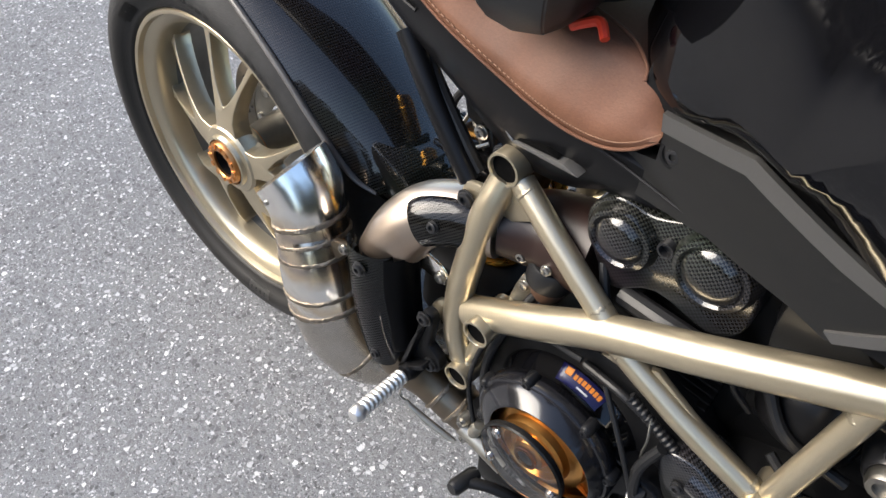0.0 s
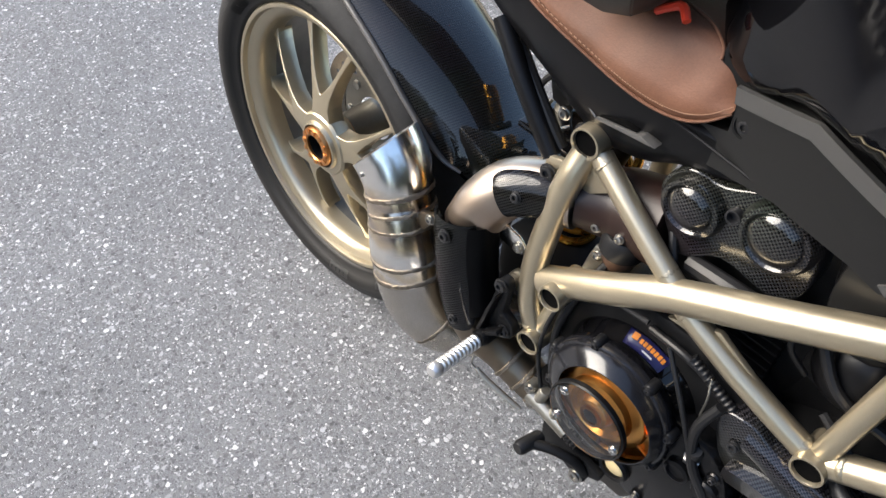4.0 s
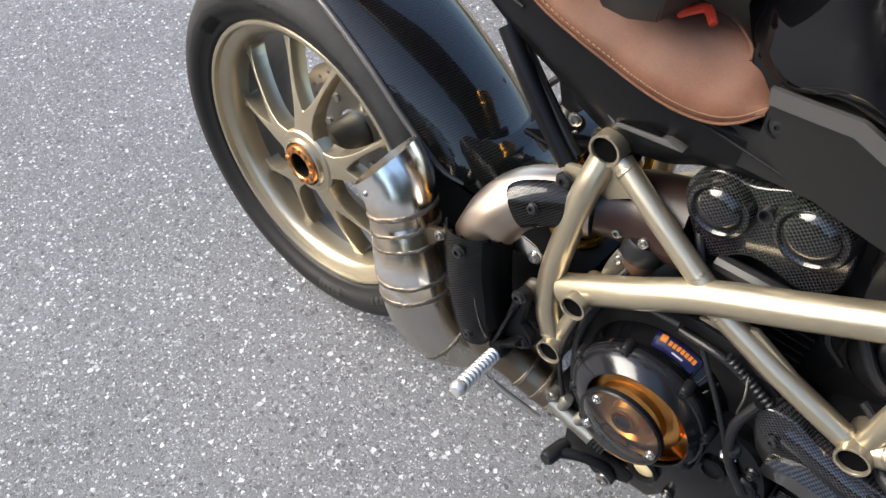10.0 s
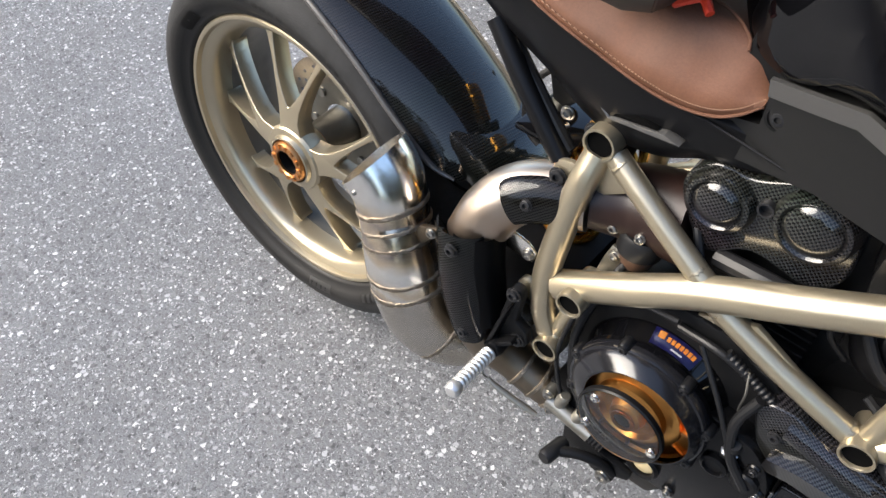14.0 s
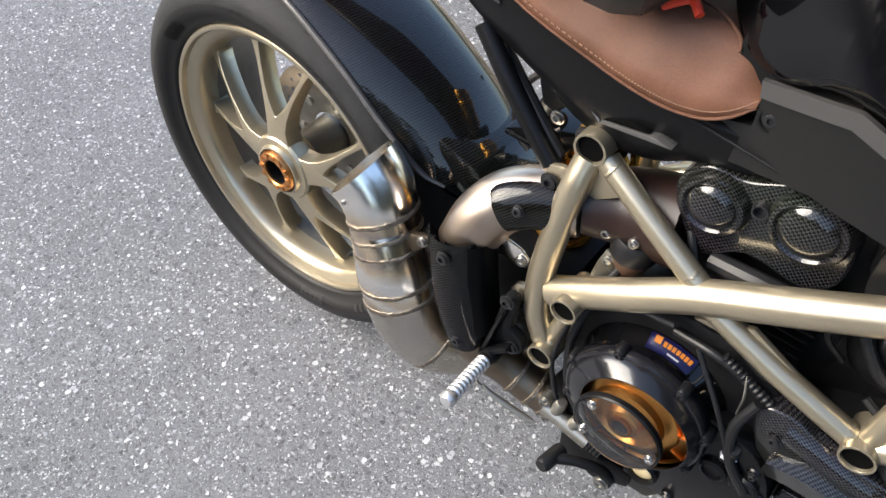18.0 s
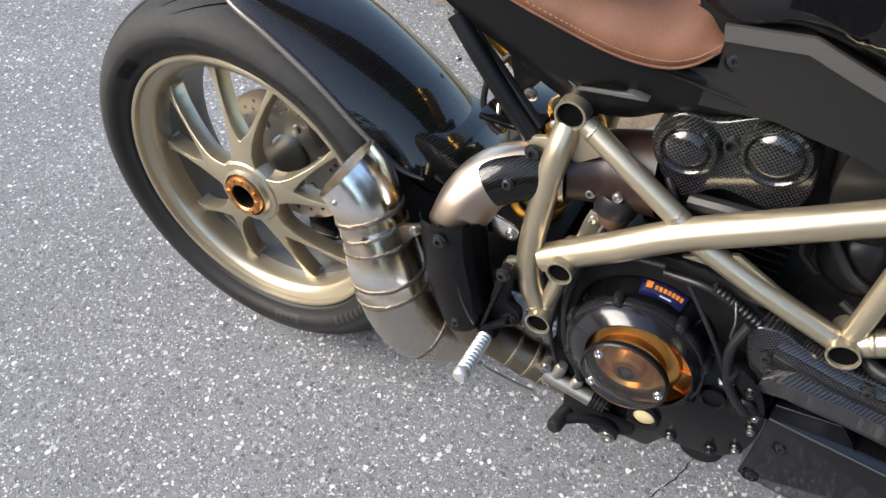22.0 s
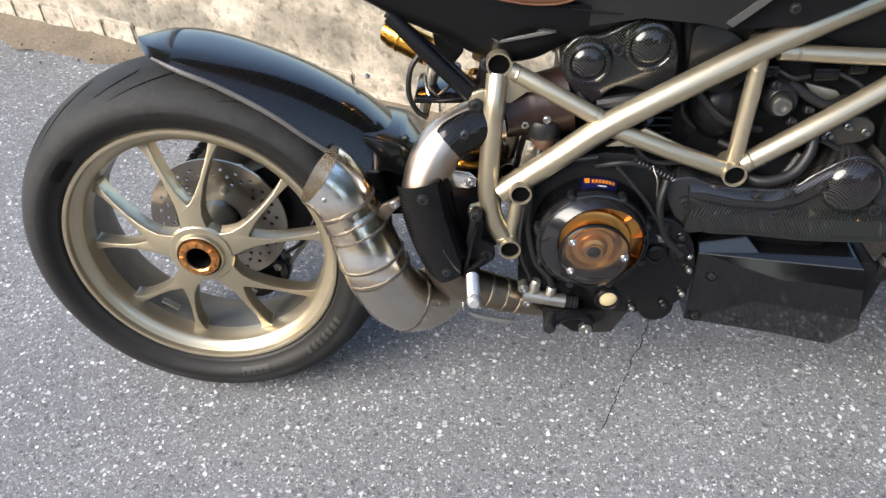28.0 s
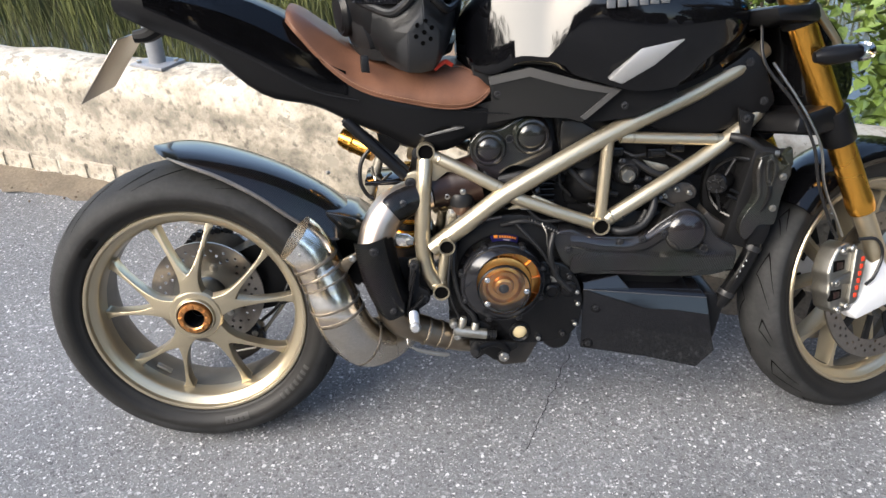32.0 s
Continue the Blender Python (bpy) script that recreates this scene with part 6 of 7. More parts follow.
part("breather_hose", tube([(0.875, -0.105, 0.498), (0.905, -0.125, 0.492), (0.945, -0.128, 0.505), (0.968, -0.118, 0.535), (0.975, -0.10, 0.57)], 0.0085, 12, 6), HOSE, engine, "black rubber breather hose")
part("starter_body", box(0.79, -0.07, 0.53, 0.90, 0.06, 0.64, 0.02), MATT, engine)
part("inlet_duct", prism([(0.90, 0.57), (1.09, 0.58), (1.15, 0.655), (1.16, 0.72), (0.90, 0.72)], -0.055, 0.06, 0.015), MATT, engine)


def lerp_rows(rows, n):
    """Rows of numbers resampled smoothly, n steps a span."""
    a = np.array(rows, float)
    out = []
    P = np.vstack([2 * a[0] - a[1], a, 2 * a[-1] - a[-2]])
    for i in range(1, len(P) - 2):
        for k in range(n):
            t = k / n
            p, q, r, s = P[i - 1:i + 3]
            out.append(0.5 * (2 * q + (r - p) * t + (2 * p - 5 * q + 4 * r - s) * t * t + (3 * q - p - 3 * r + s) * t ** 3))
    out.append(P[-2])
    return out


def mirrored(right):
    """A closed ring from the points of its right half, from the bottom middle to the top middle."""
    return right + [(x, -y, z) for x, y, z in right[-2:0:-1]]


# tail: x, low z, seam z, top z, low width, seam width, top width
TAIL = [(-0.07, 0.945, 0.965, 0.985, 0.02, 0.035, 0.02), (0.0, 0.915, 0.955, 0.99, 0.045, 0.065, 0.04), (0.094, 0.876, 0.915, 0.985, 0.06, 0.085, 0.055), (0.20, 0.79, 0.862, 0.955, 0.075, 0.098, 0.065),
        (0.30, 0.765, 0.805, 0.90, 0.085, 0.105, 0.075), (0.37, 0.730, 0.785, 0.85, 0.088, 0.106, 0.075), (0.44, 0.697, 0.765, 0.80, 0.087, 0.105, 0.08), (0.48, 0.675, 0.755, 0.785, 0.087, 0.105, 0.083), (0.525, 0.663, 0.750, 0.775, 0.087, 0.105, 0.085), (0.57, 0.670, 0.747, 0.770, 0.087, 0.103, 0.085), (0.608, 0.690, 0.745, 0.765, 0.087, 0.1015, 0.085), (0.66, 0.702, 0.742, 0.76, 0.084, 0.095, 0.08), (0.74, 0.724, 0.745, 0.755, 0.07, 0.08, 0.06)]
secs = []
for x, zl, zs, zt, wl, ws, wt in lerp_rows(TAIL, 4):
    secs.append(mirrored([(x, 0, zl), (x, -wl * 0.9, zl), (x, -wl, zl + 0.006), (x, -((wl + ws) / 2 if x < 0.42 else 0.25 * wl + 0.75 * ws), (zl + zs) / 2 - 0.004), (x, -ws, zs), (x, -ws * 1.0, zs + 0.35 * (zt - zs)), (x, -ws * (0.985 if x < 0.38 else 0.93), zs + 0.70 * (zt - zs)), (x, -wt * 0.8, zt), (x, 0, zt + 0.004)]))
tail = part("tail_fairing", loft(secs), SATIN, bike, "black tail fairing, gloss above and satin below", smooth=40)
bm = bmesh.new()
prev = None
for x, zl, zs, zt, wl, ws, wt in lerp_rows(TAIL[1:6], 6):
    r = [bm.verts.new(p) for p in ((x, -ws - 0.002, zs + 0.004), (x, -ws - 0.003, zs + 0.35 * (zt - zs)), (x, -ws * 0.985 - 0.003, zs + 0.70 * (zt - zs) + 0.001), (x, -wt * 0.8, zt + 0.004))]
    if prev:
        for k in range(3):
            bm.faces.new((prev[k], prev[k + 1], r[k + 1], r[k]))
    prev = r
bmesh.ops.solidify(bm, geom=list(bm.faces), thickness=0.002)
part("tail_panel", bm, GLOSS, bike, "gloss black upper tail panel with a sharp crease", smooth=22)
part("tail_seam", tube([(0.12, -0.0905, 0.90), (0.23, -0.1025, 0.842), (0.31, -0.107, 0.798), (0.39, -0.1075, 0.778)], 0.002, 6, 4), MATT, bike)
vent_y = lambda x, z: -0.16 * max(0.0, x - 0.513)
vent = part("vent", prism([(0.512, 0.6985), (0.592, 0.7175), (0.574, 0.7190), (0.516, 0.7035)], -0.1015, -0.088, 0.0006, fy=vent_y), GREY_EDGE, bike, "grey lip of the vent slot in the tail side")
part("vent_slot", prism([(0.516, 0.7040), (0.566, 0.7182), (0.550, 0.7195), (0.519, 0.7085)], -0.1000, -0.090, 0.0004, fy=vent_y), GROOVE, vent)
part("vent_edge", tube([(0.476, -0.0975, 0.7215), (0.495, -0.0985, 0.711), (0.513, -0.1005, 0.7005)], [0.0006, 0.0015, 0.0015], 6, 3), GREY_EDGE, vent)
# plate holder and light at the tail end
part("tail_light", prism([(-0.057, 0.994), (-0.047, 0.996), (-0.025, 0.956), (-0.036, 0.953)], -0.030, 0.030, 0.002), RED, bike, "red tail light")
part("plate_arm", tube([(0.02, 0, 0.93), (-0.02, 0, 0.905), (-0.05, 0, 0.90)], [0.02, 0.016, 0.012], 10, 4), MATT, bike)
o = part("number_plate", box(-0.09, -0.0015, -0.075, 0.09, 0.0015, 0.075, 0.001), DISC, bike, "number plate seen edge-on, its face turned away")
o.matrix_local = Matrix.Translation((-0.105, 0.02, 0.845)) @ Matrix.Rotation(radians(90), 4, "Z") @ Matrix.Rotation(radians(38), 4, "X")
o2 = part("plate_backing", box(-0.085, 0.003, -0.04, 0.085, 0.008, 0.07, 0.002), MATT, bike)
o2.matrix_local = o.matrix_local @ Matrix.Translation((0, -0.011, 0))

# front side panel with silver edges
PANEL = [(0.645, 0.765), (0.643, 0.806), (0.715, 0.828), (0.81, 0.798), (0.882, 0.784), (0.818, 0.722), (0.787, 0.730), (0.71, 0.736), (0.62, 0.716), (0.585, 0.735), (0.60, 0.752)]
py = lambda x, z: -0.010 * math.sin(math.pi * max(0.0, min(1.0, (x - 0.62) / 0.27))) - 0.096 - 0.12 * max(0, x - 0.64) - 0.15 * max(0, z - 0.775) + 0.10 * max(0, 0.745 - z)
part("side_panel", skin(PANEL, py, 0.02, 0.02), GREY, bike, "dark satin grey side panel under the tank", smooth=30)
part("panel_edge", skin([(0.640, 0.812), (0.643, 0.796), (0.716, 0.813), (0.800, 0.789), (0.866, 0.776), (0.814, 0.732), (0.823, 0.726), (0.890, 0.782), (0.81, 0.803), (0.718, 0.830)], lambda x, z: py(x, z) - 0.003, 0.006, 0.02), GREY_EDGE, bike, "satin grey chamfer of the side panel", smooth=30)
part("panel_seam", tube([(0.575, -0.1065, 0.752), (0.62, -0.102, 0.745), (0.70, -0.107, 0.738)], 0.0015, 6, 3), MATT, bike)
part("bolt_well", lathe([(0.0125, 0), (0.0125, 0.002), (0.010, 0.0025), (0.009, 0.001), (0, 0.001)], (0.658, -0.0995, 0.779), 24, aim((0, -1, 0.1))), MATT, bike)
bolt((0.658, -0.1005, 0.779), bike, 0.0062, BOLT, h=0.004)
# black infill between the panel and the frame tube
part("tank_skirt", skin([(0.70, 0.735), (0.79, 0.73), (0.82, 0.715), (0.92, 0.725), (1.00, 0.765), (0.99, 0.785), (0.88, 0.79), (0.80, 0.80), (0.70, 0.80)], lambda x, z: -0.088 - 0.13 * max(0, x - 0.70), 0.02, 0.03), SATIN, bike, "satin black skirt below the tank")
bolt((0.897, -0.131, 0.752), bike, 0.006, BOLT)

part("tank_base", prism([(0.605, 0.77), (0.61, 0.835), (0.70, 0.845), (1.07, 0.85), (1.10, 0.80), (0.98, 0.745), (0.72, 0.75)], -0.086, 0.086, 0.004), MATT, bike)
# tank: x, low z, top z, half width, low width
TANK = [(0.582, 0.838, 0.90, 0.052, 0.052), (0.61, 0.818, 0.945, 0.084, 0.082), (0.65, 0.814, 0.99, 0.110, 0.106), (0.70, 0.830, 1.02, 0.132, 0.118), (0.76, 0.822, 1.035, 0.155, 0.125), (0.84, 0.797, 1.04, 0.178, 0.14),
        (0.92, 0.778, 1.035, 0.188, 0.148), (1.00, 0.785, 1.01, 0.180, 0.14), (1.07, 0.815, 0.98, 0.155, 0.12), (1.12, 0.85, 0.955, 0.12, 0.10), (1.145, 0.875, 0.93, 0.07, 0.06)]
secs = []
for x, zl, zt, w, wl in lerp_rows(TANK, 5):
    h = zt - zl
    half = [(x, 0, zl), (x, -wl * 0.7, zl), (x, -wl, zl + 0.004)]
    k = max(0.0, min(1.0, (0.815 - x) / 0.07))
    for f0, g0, f1, g1 in ((0.16, 0.55, 0.04, 0.4), (0.32, 0.85, 0.08, 0.8), (0.55, 1.0, 0.12, 1.0), (0.66, 0.985, 0.30, 0.947), (0.75, 0.93, 0.48, 0.894), (0.83, 0.83, 0.64, 0.847), (0.90, 0.68, 0.78, 0.800), (0.95, 0.46, 0.91, 0.56), (0.985, 0.22, 0.975, 0.24)):
        f, g = f0 + (f1 - f0) * k, g0 + (g1 - g0) * k
        half.append((x, -(wl + (w - wl) * g if f0 < 0.55 else w * g), zl + h * f))
    half.append((x, 0, zt))
    secs.append(mirrored(half))
tank = part("fuel_tank", loft(secs), GLOSS, bike, "gloss black fuel tank reflecting the sky", smooth=24)
bm = prism([(0.853, 0.812), (0.877, 0.803), (0.935, 0.835), (0.988, 0.879), (0.965, 0.876), (0.909, 0.866)], -0.184, -0.160, 0.003)
part("tank_inlay", bm, SILVER_EDGE, bike, "silver-grey angular inlay on the tank side")
for i in range(6):
    o = part("badge_bar", box(-0.0075, -0.001, -0.008, 0.0075, 0.001, 0.006, 0.0004), GREY_EDGE, tank)
    o.matrix_local = Matrix.Translation((0.850 + i * 0.019, -0.1865 + 0.0007 * abs(i - 3), 0.945 + i * 0.001)) @ Matrix.Rotation(radians(-16), 4, "X")

# seat: x, edge z, edge y, shoulder z, top z, top half width
SEAT = [(0.262, 0.925, 0.070, 0.942, 0.950, 0.04), (0.285, 0.902, 0.095, 0.920, 0.938, 0.05), (0.345, 0.835, 0.108, 0.860, 0.893, 0.06), (0.408, 0.792, 0.111, 0.819, 0.855, 0.07), (0.504, 0.766, 0.113, 0.799, 0.831, 0.078), (0.56, 0.756, 0.113, 0.797, 0.830, 0.078),
        (0.60, 0.757, 0.110, 0.796, 0.827, 0.080), (0.625, 0.767, 0.106, 0.795, 0.819, 0.080), (0.643, 0.783, 0.100, 0.791, 0.798, 0.070)]
secs = []
for i, (x, ze, ye, zs, zt, wt) in enumerate(lerp_rows(SEAT, 6)):
    crease = 0.003 * noise.noise(V((x * 30, 1, 0))) + 0.0012 * noise.noise(V((x * 90, 7, 0)))
    half = [(x, 0, ze - 0.005), (x, -ye * 0.9, ze - 0.004), (x, -ye, ze), (x, -ye - 0.002 + crease, ze + 0.25 * (zs - ze)), (x, -ye * 0.97 - crease, ze + 0.6 * (zs - ze)), (x, -ye * 0.87 - crease, zs), (x, -(ye * 0.38 + wt * 0.55), zs + 0.62 * (zt - zs)), (x, -wt, zt - 0.003), (x, -wt * 0.9, zt - 0.002), (x, -wt * 0.5, zt), (x, 0, zt + 0.001)]
    secs.append(mirrored(half))
seat = part("seat", loft(secs), LEATHER, bike, "worn brown leather seat with tan stitching", smooth=70)
rows = lerp_rows(SEAT, 6)
part("seam", tube([(0.45, -0.040, 0.8445), (0.50, -0.048, 0.8325), (0.54, -0.056, 0.8310), (0.58, -0.066, 0.8300), (0.605, -0.080, 0.8235), (0.611, -0.088, 0.8155)], 0.0016, 8, 6), LEATHER, seat, "tan welt where the front flap is sewn on")
part("edge_piping", tube([(x, -ye - 0.001, ze + 0.0005) for x, ze, ye, zs, zt, wt in rows], 0.0016, 8, 1), LEATHER, seat, "rolled leather edge of the seat")
bm = bmesh.new()
pts = [V((x, -ye - 0.0026, ze + 0.0085)) for x, ze, ye, zs, zt, wt in lerp_rows(SEAT, 16)]
for a, b in zip(pts[4:-1], pts[5:]):
    sweep(bm, [a + (b - a) * 0.12, a + (b - a) * 0.66], 0.0006, 5)
part("stitching", bm, STITCH, seat, "tan stitching")

# rear subframe tubes and hoses
part("subframe_tube", tube([(0.36, -0.085, 0.735), (0.41, -0.095, 0.685), (0.472, -0.100, 0.622)], 0.0115, 14, 4), SATIN, bike, "black subframe tube")
part("cable_wrap", tube([(0.355, -0.07, 0.735), (0.40, -0.083, 0.70), (0.45, -0.09, 0.655), (0.475, -0.09, 0.63)], 0.008, 10, 5), HOSE, bike)
part("subframe_tube", tube([(0.42, 0.02, 0.70), (0.47, 0.03, 0.66), (0.515, 0.04, 0.66)], 0.013, 12, 4), ALU, bike)
part("bracket", prism([(0.415, 0.715), (0.46, 0.70), (0.462, 0.672), (0.445, 0.650), (0.428, 0.655), (0.420, 0.68)], -0.06, -0.052, 0.002), MATT, bike, "black subframe bracket")
bolt((0.497, -0.088, 0.665), bike, 0.009, BOLT)
bolt((0.450, -0.061, 0.649), bike, 0.007, BOLT_SILVER)
part("spring_hook", tube([(0.40, -0.02, 0.62), (0.405, -0.045, 0.605), (0.412, -0.05, 0.595), (0.425, -0.045, 0.60), (0.44, -0.03, 0.608)], 0.0025, 8, 4), BOLT_SILVER, bike)
# shock absorber
shock = part("shock_reservoir", tube([(0.345, 0.05, 0.665), (0.405, 0.03, 0.64)], 0.024, 28, 1), GOLD, bike, "gold anodised shock reservoir")
part("reservoir_ring", lathe([(0.0245, -0.004), (0.026, 0), (0.0245, 0.004)], (0.36, 0.045, 0.659), 28, aim((0.06, -0.02, -0.025))), GOLD, shock)
part("reservoir_cap", lathe([(0.02, -0.01), (0.022, -0.004), (0.022, 0.01)], (0.343, 0.051, 0.666), 28, aim((0.06, -0.02, -0.025))), GOLD, shock)
part("linkage_cover", box(0.385, -0.060, 0.590, 0.465, 0.045, 0.600, 0.003), GLOSS, bike, "gloss black cover over the shock linkage")
part("push_rod", tube([(0.425, 0.0, 0.66), (0.405, 0.0, 0.60), (0.392, 0.0, 0.54)], [0.009, 0.011, 0.008], 14, 3), ALU, bike, "bare alloy suspension link rod")
part("link_hose", tube([(0.40, -0.01, 0.66), (0.378, -0.015, 0.63), (0.373, -0.02, 0.59), (0.385, -0.02, 0.56), (0.40, -0.02, 0.55)], 0.0045, 8, 5), HOSE, bike)
bm = bmesh.new()
coil = []
S0, S1 = V((0.50, -0.02, 0.615)), V((0.455, 0.0, 0.43))
ax = (S1 - S0).normalized()
u = ax.orthogonal().normalized()
w = ax.cross(u)
for i in range(181):
    a = i / 180 * 2 * math.pi * 6.5
    coil.append(S0 + (S1 - S0) * (i / 180) + (u * math.cos(a) + w * math.sin(a)) * 0.034)
part("shock_spring", sweep(bm, coil, 0.006, 10), GOLD, bike, "gold coil spring of the rear shock")
part("shock_body", tube([S0 - ax * 0.03, S1 + ax * 0.03], 0.021, 18, 1), MATT, bike)
# clutch fluid reservoir
cup = part("fluid_cup", lathe([(0.017, -0.012), (0.021, 0.0), (0.022, 0.012), (0.0215, 0.018)], (0.582, -0.088, 0.543), 24, aim((0, 0, 1))), CUP, bike, "small amber fluid reservoir with a wide black cap")
part("cap", lathe([(0.026, 0.0), (0.0265, 0.020), (0.023, 0.026), (0, 0.026)], (0.582, -0.088, 0.554), 24, aim((0, 0, 1))), HOSE, cup)
part("cup_bracket", prism([(0.545, 0.495), (0.575, 0.505), (0.578, 0.542), (0.556, 0.548), (0.55, 0.525)], -0.100, -0.094, 0.002), ALU, cup)
bolt((0.562, -0.101, 0.536), cup, 0.006, BOLT_SILVER)
# hoses and wires
for pts, r in (([(0.66, -0.09, 0.60), (0.71, -0.10, 0.612), (0.76, -0.095, 0.61), (0.79, -0.06, 0.59)], 0.011), ([(0.62, -0.08, 0.63), (0.645, -0.10, 0.60), (0.66, -0.10, 0.57)], 0.005),
               ([(0.66, -0.12, 0.515), (0.71, -0.13, 0.525), (0.76, -0.125, 0.505), (0.80, -0.12, 0.48)], 0.0045), ([(0.69, -0.13, 0.52), (0.735, -0.146, 0.47), (0.765, -0.150, 0.42)], 0.003),
               ([(0.565, -0.13, 0.51), (0.553, -0.148, 0.45), (0.55, -0.15, 0.38), (0.575, -0.155, 0.31)], 0.003), ([(0.57, -0.13, 0.50), (0.60, -0.135, 0.528), (0.66, -0.135, 0.538)], 0.0035),
               ([(0.765, -0.135, 0.50), (0.757, -0.145, 0.46), (0.77, -0.148, 0.41), (0.80, -0.150, 0.375)], 0.006), ([(0.88, -0.11, 0.49), (0.93, -0.115, 0.485), (0.96, -0.11, 0.53)], 0.008),
               ([(0.80, -0.09, 0.62), (0.84, -0.10, 0.58), (0.90, -0.09, 0.56)], 0.006), ([(0.93, -0.08, 0.63), (0.98, -0.09, 0.60), (1.02, -0.07, 0.60)], 0.007), ([(0.70, -0.10, 0.565), (0.74, -0.112, 0.52), (0.80, -0.115, 0.52)], 0.004)):
    part("hose", tube(pts, r, 10, 6), HOSE, bike)
part("hose_sleeve", tube([V((0.715, -0.128, 0.528)) + V((0.085, 0.004, -0.045)) * (i / 60) for i in range(61)], [0.0062 if i % 4 < 2 else 0.0050 for i in range(61)], 10, 1), HOSE, bike)
part("wire", tube([(0.742, -0.128, 0.52), (0.750, -0.138, 0.50), (0.752, -0.14, 0.475), (0.758, -0.14, 0.468)], 0.0014, 6, 5), CALIPER, bike)
part("connector", box(0.70, -0.118, 0.545, 0.72, -0.108, 0.556, 0.001), BOLT_SILVER, bike)
# radiator group
rad = part("radiator", prism([(1.165, 0.66), (1.215, 0.65), (1.165, 0.44), (1.12, 0.455)], -0.12, 0.12, 0.004), MATT, bike, "black radiator with fan and carbon side shroud")
FAN = V((1.150, -0.098, 0.566))
fan_turn = aim((-0.62, -0.78, 0.1))
part("fan_ring", lathe([(0.060, -0.03), (0.064, -0.028), (0.065, 0.010), (0.062, 0.012), (0.058, 0.011), (0.057, -0.026)], FAN, 40, fan_turn, closed=True), ENGINE_BLACK, rad, "black plastic fan ring")
for k in range(7):
    a = radians(360 / 7 * k)
    sp, sq = fan_turn @ V((math.cos(a), 0, math.sin(a))), fan_turn @ V((math.cos(a + 0.5), 0, math.sin(a + 0.5)))
    ax = fan_turn @ V((0, 1, 0))
    part("fan_blade", loft([[FAN + sp * q - ax * 0.012, FAN + sq * q - ax * 0.001, FAN + sq * q + ax * 0.001, FAN + sp * q - ax * 0.010] for q in (0.020, 0.038, 0.055)]), MATT, rad)
hub = part("fan_motor", lathe([(0.021, -0.03), (0.022, 0.018), (0.019, 0.022), (0.010, 0.022), (0.009, 0.025), (0, 0.026)], (1.108, -0.095, 0.578), 28, fan_turn), ENGINE_BLACK, rad, "black fan motor with a ribbed cap")
for k in range(6):
    d = fan_turn @ V((math.cos(k * 1.047), 0, math.sin(k * 1.047)))
    c = V((1.108, -0.095, 0.578)) + (fan_turn @ V((0, 0.0225, 0)))
    part("motor_rib", tube([c + d * 0.004, c + d * 0.018], 0.0012, 6, 1), BOLT, hub)
for p, q in (((1.124, -0.112, 0.568), (1.163, -0.112, 0.549)), ((1.119, -0.112, 0.557), (1.163, -0.112, 0.533)), ((1.163, -0.112, 0.549), (1.177, -0.110, 0.556)), ((1.112, -0.112, 0.598), (1.130, -0.108, 0.630)), ((1.100, -0.110, 0.560), (1.110, -0.106, 0.520))):
    part("fan_strut", tube([p, q], 0.0034, 8, 1), SATIN, rad)
part("fan_shell", prism(rounded([(1.085, 0.545), (1.095, 0.61), (1.13, 0.648), (1.17, 0.650), (1.185, 0.60), (1.175, 0.52), (1.145, 0.475), (1.10, 0.50)], 3), -0.064, -0.04, 0.006), MATT, rad)
part("lower_tank", prism(rounded([(1.085, 0.520), (1.10, 0.505), (1.16, 0.46), (1.15, 0.44), (1.11, 0.455), (1.08, 0.49)], 2), -0.10, 0.08, 0.006), STEEL_SUMP, rad, "dull cast lower end of the radiator")
shroud = part("shroud", prism(rounded([(1.164, 0.627), (1.170, 0.641), (1.193, 0.645), (1.207, 0.628), (1.220, 0.622), (1.226, 0.627), (1.231, 0.607), (1.225, 0.586), (1.217, 0.548), (1.213, 0.510), (1.206, 0.498), (1.180, 0.499), (1.166, 0.478), (1.153, 0.468), (1.142, 0.490), (1.146, 0.516), (1.161, 0.542), (1.167, 0.567), (1.163, 0.602)], 3), -0.140, -0.112, 0.010, 4), CARBON_COVER, rad, "glossy carbon radiator side shroud")
part("shroud_loop", tube([(1.184, -0.1395, 0.630), (1.190, -0.1405, 0.638), (1.198, -0.1405, 0.626), (1.198, -0.141, 0.601), (1.193, -0.141, 0.583), (1.186, -0.1405, 0.594), (1.1835, -0.140, 0.615), (1.184, -0.1395, 0.630)], 0.0035, 10, 5), CARBON_COVER, shroud, "raised teardrop rim")
part("shroud_rib", tube([(1.171, -0.1385, 0.636), (1.1665, -0.1405, 0.615), (1.169, -0.1415, 0.585), (1.172, -0.141, 0.562), (1.163, -0.1405, 0.538)], [0.003, 0.0055, 0.0055, 0.005, 0.003], 12, 5), CARBON_COVER, shroud, "rolled front rib of the shroud")
part("shroud_socket", prism([(1.183, 0.500), (1.209, 0.499), (1.207, 0.475), (1.198, 0.452), (1.160, 0.452), (1.168, 0.476)], -0.134, -0.095, 0.005), SATIN, shroud, "grey plastic hose socket")
part("shroud_edge", prism([(1.215, 0.640), (1.234, 0.655), (1.240, 0.62), (1.231, 0.607), (1.222, 0.625)], -0.13, -0.11, 0.004), CARBON_COVER, rad)
for p in ((1.216, -0.1405, 0.599), (1.203, -0.1405, 0.534)):
    bolt(p, rad, 0.006, CALIPER)
